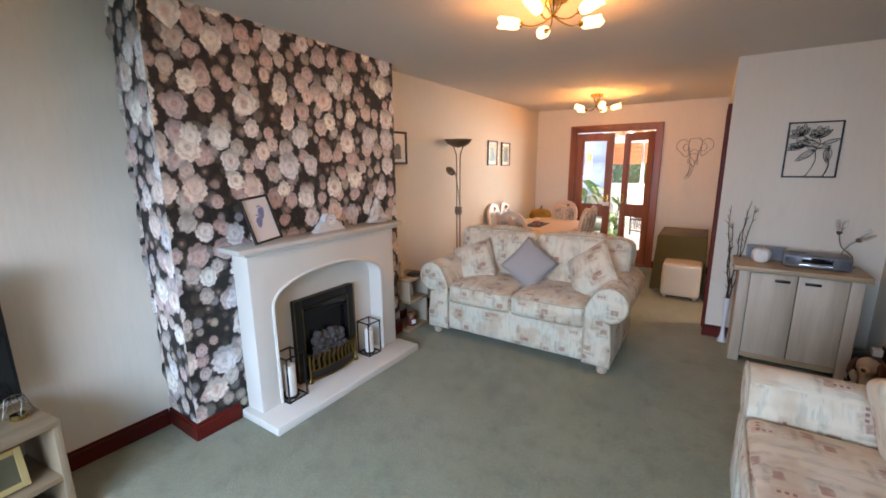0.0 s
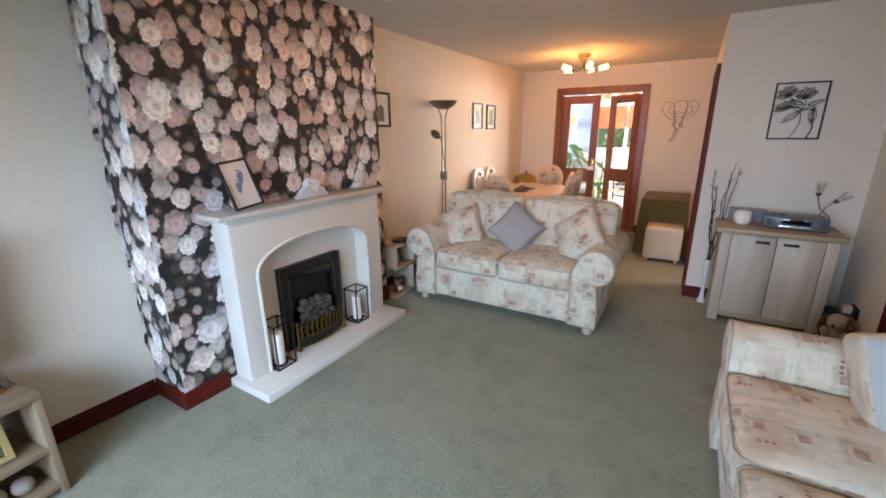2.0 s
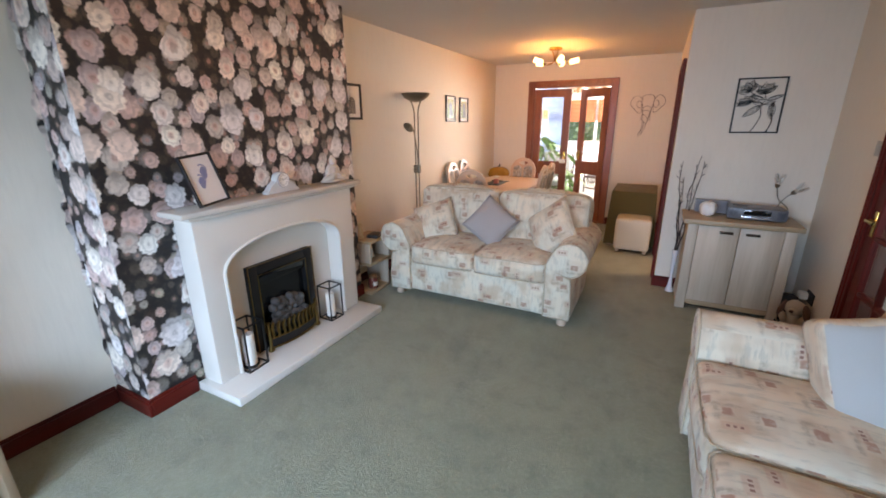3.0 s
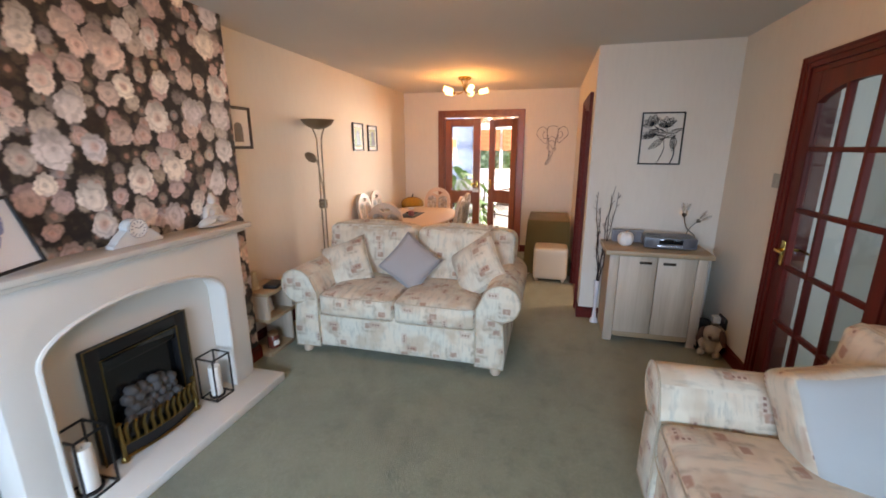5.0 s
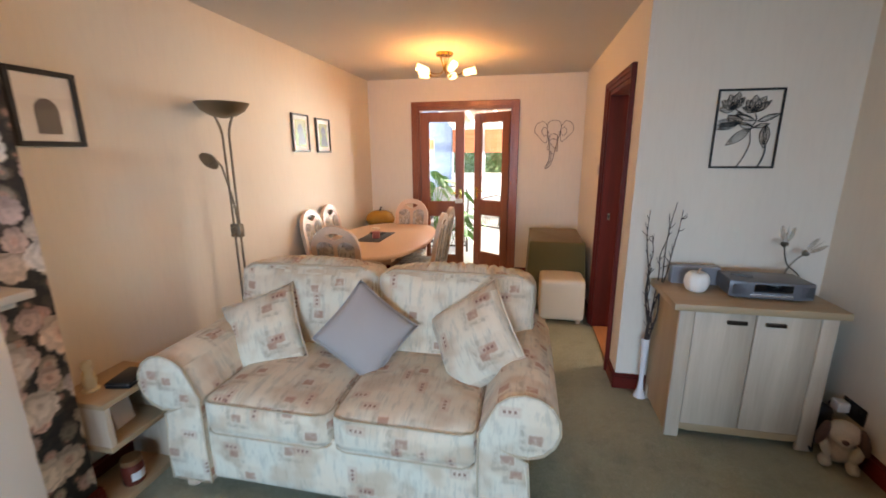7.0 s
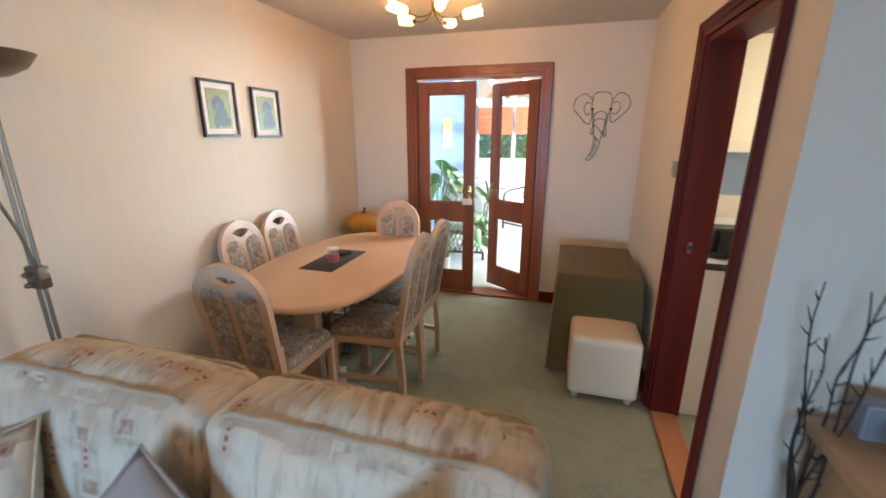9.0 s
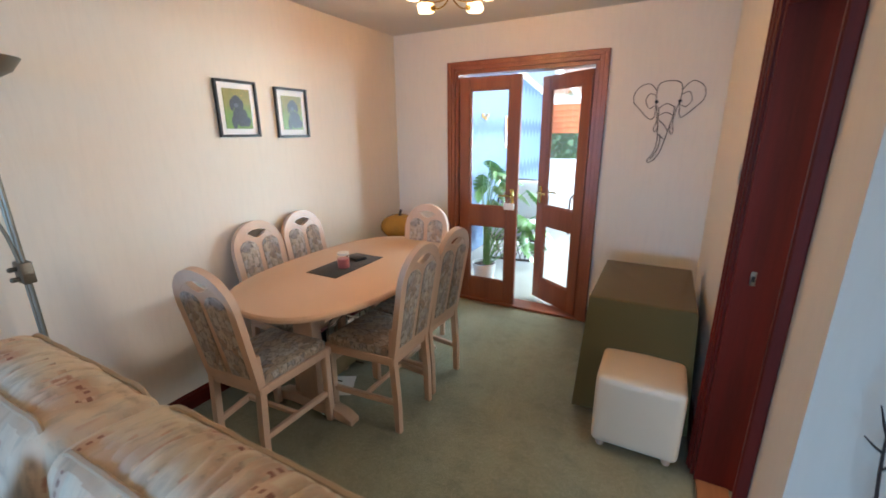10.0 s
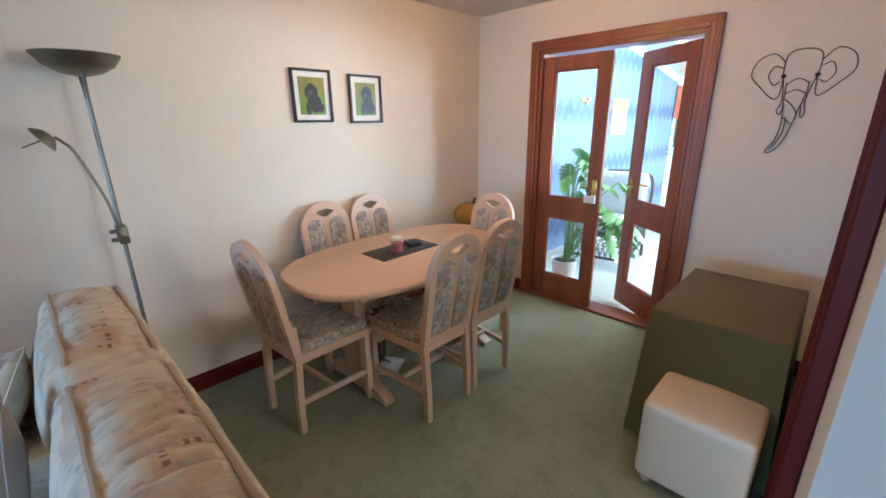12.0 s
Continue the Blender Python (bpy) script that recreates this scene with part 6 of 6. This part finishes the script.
        for k in range(6):
            bm = bm_new()
            lathe(bm, [(0.0, 0.0), (0.010, 0.02), (0.013, 0.05), (0.007, 0.08), (0, 0.09)], 8)
            for v in bm.verts:
                v.co.y *= 0.25
            sh = part("petal", bm, crystal, st, at=m @ Matrix.Rotation(k * math.pi / 3, 4, "Z") @ pose(0.010, 0, 0.018, 0, 14, 0), smooth=70)
            sh.visible_shadow = False
    v = thing("floor_vase", pose(0.165, 4.115, 0), "slim white fluted vase of bare dark twigs", "vase")
    bm = bm_new()
    pr = [(0.0, 0.0), (0.036, 0.0), (0.037, 0.006), (0.020, 0.05), (0.014, 0.12), (0.017, 0.24), (0.024, 0.38), (0.026, 0.40), (0.023, 0.40), (0.014, 0.24), (0.0, 0.20)]
    lathe(bm, pr, 22)
    for q in bm.verts:
        an = math.atan2(q.co.y, q.co.x)
        k = 1 + 0.06 * math.cos(9 * an)
        q.co.x *= k
        q.co.y *= k
    part("vase_body", bm, plain("white_pearl_glaze", (0.74, 0.73, 0.75), 0.2), v, smooth=60)
    rr = random.Random(11)
    tips = ((-0.055, 0.0, 1.19), (0.075, -0.02, 1.24), (-0.04, -0.03, 1.05), (0.05, 0.01, 1.17), (0.10, -0.045, 1.20), (-0.02, 0.02, 0.93))
    for tx, ty, tz in tips:
        bm = bm_new()
        pts = [Vector((0, 0, 0.22))]
        for k in range(1, 9):
            a = k / 8
            pts.append(Vector((tx * a ** 1.2, ty * a, 0.22 + (tz - 0.22) * a)) + 0.014 * Vector((rr.uniform(-1, 1), rr.uniform(-1, 0.5), 0)) * (a > 0.2) * (a < 1))
        path = bend(pts, 4)
        tube(bm, path, [0.0058 - 0.0040 * i / len(path) for i in range(len(path))], 6)
        for k in range(10):
            i = rr.randrange(len(path) // 4, len(path) - 2)
            a = path[i]
            d = Vector((rr.uniform(-1, 1), rr.uniform(-1, 0.2), rr.uniform(0.3, 1.3))).normalized()
            tube(bm, [a, a + d * 0.018, a + d * rr.uniform(0.025, 0.05) + Vector((0, 0, 0.006))], [0.0028, 0.0022, 0.001], 5)
        part("twig", bm, TWIG, v)
    # soft toy: one plain shape
    bm = bm_new()
    for px, py, pz, sx, sy, sz, turn, dark in (
            (0, 0.01, 0.075, 0.068, 0.062, 0.078, 0, 0), (0, -0.025, 0.178, 0.064, 0.058, 0.060, 0, 0),
            (0, -0.075, 0.163, 0.032, 0.034, 0.027, 0, 0), (-0.05, -0.065, 0.027, 0.026, 0.05, 0.026, 0, 0),
            (0.05, -0.065, 0.027, 0.026, 0.05, 0.026, 0, 0), (-0.055, -0.05, 0.09, 0.022, 0.03, 0.05, -14, 0),
            (0.055, -0.05, 0.09, 0.022, 0.03, 0.05, 14, 0), (-0.074, -0.035, 0.155, 0.022, 0.040, 0.070, 12, 1),
            (0.074, -0.035, 0.155, 0.022, 0.040, 0.070, -12, 1), (0, -0.108, 0.171, 0.014, 0.011, 0.011, 0, 1)):
        made = bmesh.ops.create_uvsphere(bm, u_segments=16, v_segments=12, radius=1.0, matrix=pose(px, py, pz, 0, turn, 0) @ Matrix.Diagonal((sx, sy, sz, 1)))
        for v in made["verts"]:
            v.co += 0.004 * noise.noise_vector(v.co * 30)
            for q in v.link_faces:
                q.material_index = dark
    toy = solo("soft_toy", bm, cloth("cream_plush", (0.52, 0.43, 0.34), 90, bump=0.8), "small cream plush dog with brown ears on the carpet", "soft toy", m=pose(0.985, 3.70, 0, 0, 0, -28), smooth=70)
    toy.data.materials.append(plain("brown_plush", (0.13, 0.06, 0.045), 0.9, var=0.3, scale=60, bump=0.6))
    bag = thing("dark_bag", pose(0.955, 3.86, 0), "small black bag tucked behind the soft toy", "bag")
    bm = bm_new()
    soft_box(bm, 0.12, 0.10, 0.22, 0.03, (0.01, 0.01, 0), 8, 0.008, pose(0, 0, 0.111))
    part("body", bm, cloth("black_nylon", (0.02, 0.02, 0.022), 200), bag)
    bm = bm_new()
    tube(bm, bend([(-0.05, -0.05, 0.10), (-0.07, -0.10, 0.05), (-0.05, -0.11, 0.006), (-0.02, -0.06, 0.02)], 5), 0.006, 6)
    part("strap", bm, BLACK, bag)


sideboard_things()


# ---- switches and sockets ----
def plate(name, m, w, h, material, rockers, label, category):
    p = thing(name, m, label, category)
    part("face_plate", one_box(-w / 2, w / 2, -0.009, 0, -h / 2, h / 2, bevel=0.002), material, p)
    for x, z, a, b in rockers:
        part("rocker", one_box(x - a, x + a, -0.012, -0.008, z - b, z + b, bevel=0.001), material, p)
    return p


BRUSHED = plain("brushed_plate", (0.40, 0.38, 0.34), 0.35, 0.9)
plate("light_switch", pose(XR, 3.398, 1.356, 0, 0, -90), 0.088, 0.088, BRUSHED, ((0, 0, 0.012, 0.02),), "brushed metal wall switch beside the hall door", "light switch")
plate("light_switch", pose(XD, 5.44, 1.36, 0, 0, -90), 0.086, 0.086, BRUSHED, ((0, 0, 0.012, 0.02),), "brushed metal wall switch beside the kitchen doorway", "light switch")
so = plate("wall_socket", pose(XR, 3.79, 0.235, 0, 0, -90), 0.146, 0.086, BLACK, ((-0.055, 0.025, 0.008, 0.01), (0.055, 0.025, 0.008, 0.01)), "black double wall socket", "socket")
pl = thing("plug_adapter", pose(XR - 0.012, 3.83, 0.24, 0, 0, -90), "white plug adapter pushed into the socket", "plug")
part("body", one_box(-0.03, 0.03, -0.055, 0, -0.03, 0.025, bevel=0.008), WHITE, pl)
part("cable_stub", tube(bm_new(), bend([(-0.03, -0.03, 0.0), (-0.06, -0.035, -0.02), (-0.07, -0.03, -0.12)], 5), 0.003, 6), BLACK, pl)


# ---- dining table top and corner ----
j = thing("jar_candle", pose(-1.935, 5.115, 0.749), "pink candle in a small glass jar with a pale lid", "candle")
bm = bm_new()
lathe(bm, [(0, 0.0), (0.033, 0.0), (0.036, 0.005), (0.036, 0.058), (0, 0.06)], 22)
part("wax", bm, plain("pink_wax", (0.50, 0.17, 0.20), 0.4), j)
bm = bm_new()
lathe(bm, [(0.038, 0.001), (0.039, 0.07), (0.033, 0.078), (0.033, 0.084)], 22)
gj = part("glass", bm, GLASS, j)
gj.visible_shadow = False
bm = bm_new()
lathe(bm, [(0.034, 0.082), (0.036, 0.084), (0.036, 0.096), (0, 0.098)], 22)
part("lid", bm, WHITE, j)
ph = thing("phone", pose(-1.985, 5.29, 0.749, 0, 0, 70), "dark wallet lying on the mat", "wallet")
part("cover", one_box(-0.04, 0.04, -0.065, 0.065, 0.0005, 0.018, bevel=0.005), BLACK, ph)
part("edge", one_box(-0.038, 0.0405, -0.0655, 0.0655, 0.006, 0.012), DARKGREY, ph)

ct = thing("corner_table", pose(-2.30, 6.33, 0), "small dark plant table in the room corner", "table")
bm = bm_new()
lathe(bm, [(0, 0.600), (0.17, 0.600), (0.175, 0.61), (0.17, 0.62), (0, 0.62)], 28)
part("top", bm, MAHOG, ct)
for k in range(3):
    a = 2 * math.pi * k / 3 + 0.4
    part("leg", tube(bm_new(), bend([(0.05 * math.cos(a), 0.05 * math.sin(a), 0.60), (0.07 * math.cos(a), 0.07 * math.sin(a), 0.30), (0.16 * math.cos(a), 0.16 * math.sin(a), 0.012)], 5), 0.012, 8), MAHOG, ct)
gd = thing("gourd_ornament", pose(-2.325, 6.31, 0.62) @ Matrix.Scale(1.15, 4), "glossy amber ribbed pumpkin ornament with a dark stalk", "ornament")
bm = bm_new()
lathe(bm, [(max(0, q.x), q.z) for q in bend([(0.0, 0, 0.01), (0.07, 0, 0.0), (0.135, 0, 0.05), (0.15, 0, 0.10), (0.12, 0, 0.155), (0.05, 0, 0.185), (0.0, 0, 0.178)], 3)], 48)
for v in bm.verts:
    k = 1 + 0.05 * abs(math.cos(5 * math.atan2(v.co.y, v.co.x))) - 0.03
    v.co.x *= k
    v.co.y *= k
part("body", bm, plain("amber_glaze", (0.50, 0.24, 0.035), 0.25, 0.2, var=0.35, scale=18), gd, smooth=70)
part("stalk", tube(bm_new(), bend([(0, 0, 0.17), (0.004, 0, 0.20), (0.012, 0.006, 0.225)], 4), [0.014, 0.013, 0.012, 0.011, 0.010, 0.010, 0.009, 0.009, 0.010], 8), TWIG, gd)

# label hung on the closed leaf's handle
tg = thing("door_tag", pose(-1.40, 6.60, 0.93), "small white card hung on the door handle", "tag")
part("card", one_box(-0.045, 0.045, -0.006, 0.006, -0.028, 0.028, bevel=0.002), PAPER, tg)
part("string", tube(bm_new(), bend([(-0.02, 0, 0.028), (0.0, 0.012, 0.075), (0.02, 0, 0.028)], 5), 0.0012, 5), PAPER, tg)


# ---- kitchen glimpse ----
def kitchen():
    cream = plain("cream_cupboard", (0.74, 0.66, 0.46), 0.4, var=0.05)
    u = thing("base_unit", pose(0.17, 5.21, 0), "white end panel of a kitchen base unit", "cabinet")
    part("carcass", one_box(0, 0.6, 0, 1.32, 0.0, 0.87), plain("white_board", (0.72, 0.70, 0.66), 0.5), u)
    part("plinth", one_box(0.595, 0.61, 0.02, 1.33, 0.0, 0.14), WHITE, u)
    w = thing("worktop", pose(0.155, 5.20, 0.87), "pale worktop with a dark edge", "worktop")
    part("slab", one_box(0, 0.64, 0, 1.39, 0.0, 0.035, bevel=0.006), plain("dark_worktop", (0.045, 0.04, 0.04), 0.25), w)
    part("surface", one_box(0.012, 0.63, 0.012, 1.38, 0.035, 0.038), WHITE, w)
    t = thing("toaster", pose(0.36, 5.365, 0.908), "black kitchen toaster on the worktop", "toaster")
    bm = bm_new()
    soft_box(bm, 0.28, 0.17, 0.16, 0.03, (0, 0, 0), 8, m=pose(0, 0, 0.085))
    part("body", bm, GLOSSBLACK, t, smooth=60)
    for y in (-0.03, 0.03):
        part("slot", one_box(-0.10, 0.10, y - 0.01, y + 0.01, 0.158, 0.1655), STEEL, t)
    for k in range(3):
        c = thing("wall_cupboard", pose(0.20 + 0.5 * k, 6.28, 1.42), "cream kitchen wall cupboard", "cabinet", "kitchen wall cupboards")
        part("carcass", one_box(0, 0.498, 0.02, 0.345, 0, 0.75), cream, c)
        d = part("door", one_box(0.004, 0.494, 0, 0.019, 0.004, 0.746, bevel=0.004), cream, c)
        part("panel", one_box(0.07, 0.43, -0.006, 0.001, 0.07, 0.68, bevel=0.004), cream, d)
    b = one_box(0.155, 2.6, YF - 0.012, YF, 1.08, 1.42)
    tiles = structure("backsplash", b, plain("blue_grey_tile", (0.20, 0.26, 0.33), 0.2, var=0.2, scale=6), "blue-grey splashback tiles", "tiles")


kitchen()


# ---- garden room furniture ----
def monstera():
    p = thing("house_plant", pose(-1.80, 7.05, -0.004), "tall split-leaf house plant in a white pot", "plant")
    bm = bm_new()
    lathe(bm, [(0, 0), (0.085, 0), (0.095, 0.02), (0.12, 0.24), (0.125, 0.25), (0.115, 0.25), (0.108, 0.22), (0, 0.22)], 28)
    part("pot", bm, WHITE, p, "white ceramic pot")
    bm = bm_new()
    lathe(bm, [(0, 0.228), (0.109, 0.226)], 24)
    part("soil", bm, plain("soil", (0.03, 0.02, 0.015), 0.95, bump=0.6), p)
    r = random.Random(21)
    for k in range(26):
        tall = k % 2 == 0
        h = r.uniform(0.80, 1.28) if tall else r.uniform(0.40, 1.0)
        reach = r.uniform(0.04, 0.20) if tall else r.uniform(0.25, 0.55)
        a = r.uniform(-0.35, 2.4) if tall else r.uniform(-0.15, 0.9)
        top = Vector((reach * math.cos(a), max(-0.02, reach * math.sin(a)), h))
        stem = bm_new()
        path = bend([(0.02 * math.cos(a), 0.02 * math.sin(a), 0.2), (top.x * 0.35, top.y * 0.35, h * 0.7), top], 6)
        tube(stem, path, 0.005, 6)
        s = part("stem", stem, LEAF, p)
        L, W = r.uniform(0.17, 0.27), r.uniform(0.15, 0.23)
        leaf_bm = bm_new()
        n = 26
        rim = []
        for i in range(n + 1):
            t = i / n
            w = W * 0.5 * math.sin(math.pi * t ** 0.75) ** 0.7
            cut = 0.42 if (i % 4 == 0 and 2 < i < n - 2) else 1.0
            rim.append((t * L, w * cut))
        mid = [leaf_bm.verts.new((t * L / n, 0, 0.02 * math.sin(math.pi * t / n) - 0.10 * (t / n) ** 2)) for t in range(n + 1)]
        for sg in (-1, 1):
            edge = [leaf_bm.verts.new((x, sg * w, 0.01 - 0.10 * (x / L) ** 2 - 0.25 * w)) for x, w in rim]
            for i in range(n):
                if rim[i][1] + rim[i + 1][1] > 1e-4:
                    leaf_bm.faces.new((mid[i], mid[i + 1], edge[i + 1], edge[i]))
        part("leaf", leaf_bm, LEAF, s, at=Matrix.Translation(top) @ Matrix.Rotation(a, 4, "Z") @ pose(0, 0, 0, r.uniform(-25, 25), r.uniform(5, 45), 0), smooth=70)


monstera()


def wicker_chair(m):
    c = thing("wicker_chair", m, "dark wicker garden chair with pale patterned cushions", "chair")
    # front towards -y
    for sx in (-0.30, 0.30):
        bm = bm_new()
        tube(bm, bend([(sx, 0.32, 0.0), (sx, 0.33, 0.45), (sx, 0.30, 0.62), (sx, 0.05, 0.64), (sx, -0.27, 0.60), (sx, -0.33, 0.45), (sx, -0.32, 0.0)], 6), 0.017, 8)
        part("arm_loop", bm, WICKER, c)
        bm = bm_new()
        for i in range(9):
            y = -0.28 + 0.07 * i
            tube(bm, [(sx, y, 0.16), (sx, y + 0.10, 0.58)], 0.005, 5)
            tube(bm, [(sx, y + 0.10, 0.16), (sx, y, 0.58)], 0.005, 5)
        part("lattice", bm, WICKER, c)
    bm = bm_new()
    for i in range(11):
        x = -0.28 + 0.056 * i
        tube(bm, [(x, -0.33, 0.10), (x + 0.07 * (1 if i < 10 else -1), -0.33, 0.34)], 0.005, 5)
        tube(bm, [(x, -0.33, 0.34), (x + 0.07 * (1 if i < 10 else -1), -0.33, 0.10)], 0.005, 5)
    for z in (0.10, 0.34):
        tube(bm, [(-0.30, -0.33, z), (0.30, -0.33, z)], 0.014, 8)
    part("front_lattice", bm, WICKER, c)
    part("seat_deck", one_box(-0.29, 0.29, -0.32, 0.32, 0.32, 0.36, bevel=0.01), WICKER, c)
    bm = bm_new()
    tube(bm, bend([(-0.30, 0.33, 0.36), (-0.31, 0.42, 0.80), (-0.20, 0.44, 0.93), (0.20, 0.44, 0.93), (0.31, 0.42, 0.80), (0.30, 0.33, 0.36)], 7), 0.018, 8)
    for i in range(9):
        x = -0.24 + 0.06 * i
        tube(bm, [(x, 0.34, 0.36), (x, 0.43, 0.91)], 0.007, 6)
    part("backrest", bm, WICKER, c)
    pale = cloth("pale_pattern_cushion", (0.50, 0.50, 0.47), 60, bump=0.4)
    part("seat_cushion", soft_box(bm_new(), 0.56, 0.58, 0.12, 0.05, (0, 0, 0.02), 10, 0.004, pose(0, -0.01, 0.42)), pale, c, smooth=60)
    part("back_cushion", soft_box(bm_new(), 0.54, 0.12, 0.50, 0.05, (0, 0.02, 0), 10, 0.004, pose(0, 0.33, 0.70, -10, 0, 0)), pale, c, smooth=60)
    return c


chair1 = wicker_chair(pose(-1.80, 8.06, -0.004, 0, 0, 8))
copy_thing(chair1, pose(-1.05, 9.75, -0.004, 0, 0, -35))

# ---- garden ----
g = Graph("lawn_grass")
o = g.obj()
lawn = g.done(g.mix(g.noise(o, 3, 5), (0.05, 0.12, 0.02), (0.09, 0.17, 0.04)), 0.9)
structure("ground", one_box(-150, 150, -150, 150, -0.5, -0.14), lawn, "mown green lawn round the house", "ground")
bm = bm_new()
rr = random.Random(5)
for k in range(5200):
    x, y = rr.uniform(-9, 8), 15.5 + rr.uniform(-0.7, 0.9)
    z = -0.1 + 2.7 * rr.random() ** 0.8 + 0.25 * noise.noise(Vector((x * 0.8, 0, 0)))
    d = Vector((rr.uniform(-1, 1), rr.uniform(-1, 0.3), rr.uniform(-0.4, 1))).normalized()
    a = d.orthogonal().normalized() * rr.uniform(0.06, 0.13)
    b = d.cross(a).normalized() * rr.uniform(0.04, 0.08)
    c = Vector((x, y, z))
    bm.faces.new([bm.verts.new(c + q) for q in (a, b, -a, -b)])
me = bpy.data.meshes.new("hedge")
bm.to_mesh(me), bm.free()
me.materials.append(plain("hedge_leaf", (0.17, 0.38, 0.20), 0.5, var=0.3, scale=10))
tagged(new("hedge", me), "thick green garden hedge behind the lawn", "hedge", kind="stuff")
# added filler block; the shade between the leaves is painted as darker green
solo("hedge_core", one_box(-9, 8, 15.6, 16.2, -0.15, 2.2), plain("hedge_shade", (0.07, 0.18, 0.08), 0.9), "block behind the hedge leaves, shade put into its dark green", "hedge", kind="stuff")


# ---- under the dining table ----
def magazine_rack():
    r = thing("magazine_rack", pose(-2.035, 5.12, 0, 0, 0, 4), "chrome wire rack of magazines under the table", "magazine rack")
    for sg in (-1, 1):
        for x in (0.0, 0.05):
            bm = bm_new()
            s = sg * (0.06 + x)
            tube(bm, bend([(s * 0.7, -0.16, 0.02), (s, -0.17, 0.30), (s, -0.12, 0.44), (s, 0.12, 0.44), (s, 0.17, 0.30), (s * 0.7, 0.16, 0.02)], 6), 0.005, 7)
            part("wire_hoop", bm, STEEL, r)
    for y in (-0.12, 0.12):
        part("foot_bar", tube(bm_new(), [(-0.10, y, 0.006), (0.10, y, 0.006)], 0.006, 7), STEEL, r)
    cols = ((0.35, 0.05, 0.05), (0.08, 0.10, 0.14), (0.5, 0.48, 0.42), (0.06, 0.16, 0.12), (0.30, 0.20, 0.10))
    for i, c in enumerate(cols):
        bm = one_box(-0.004, 0.004, -0.11, 0.11, 0.02, 0.30 + 0.02 * (i % 3), bevel=0.001)
        part("magazine", bm, plain("magazine_cover", c, 0.3, var=0.5, scale=18), r, at=pose(-0.045 + 0.021 * i, 0, 0, 0, -6 + 3 * i, 0))
    p = thing("paper_sheet", pose(-1.90, 4.98, 0.0, 0, 0, 30), "white folded paper lying on the carpet", "paper")
    part("sheet", one_box(-0.07, 0.07, -0.10, 0.10, 0.001, 0.004), PAPER, p)
    part("fold", one_box(-0.07, 0.0, -0.10, 0.10, 0.004, 0.006), PAPER, p)


magazine_rack()
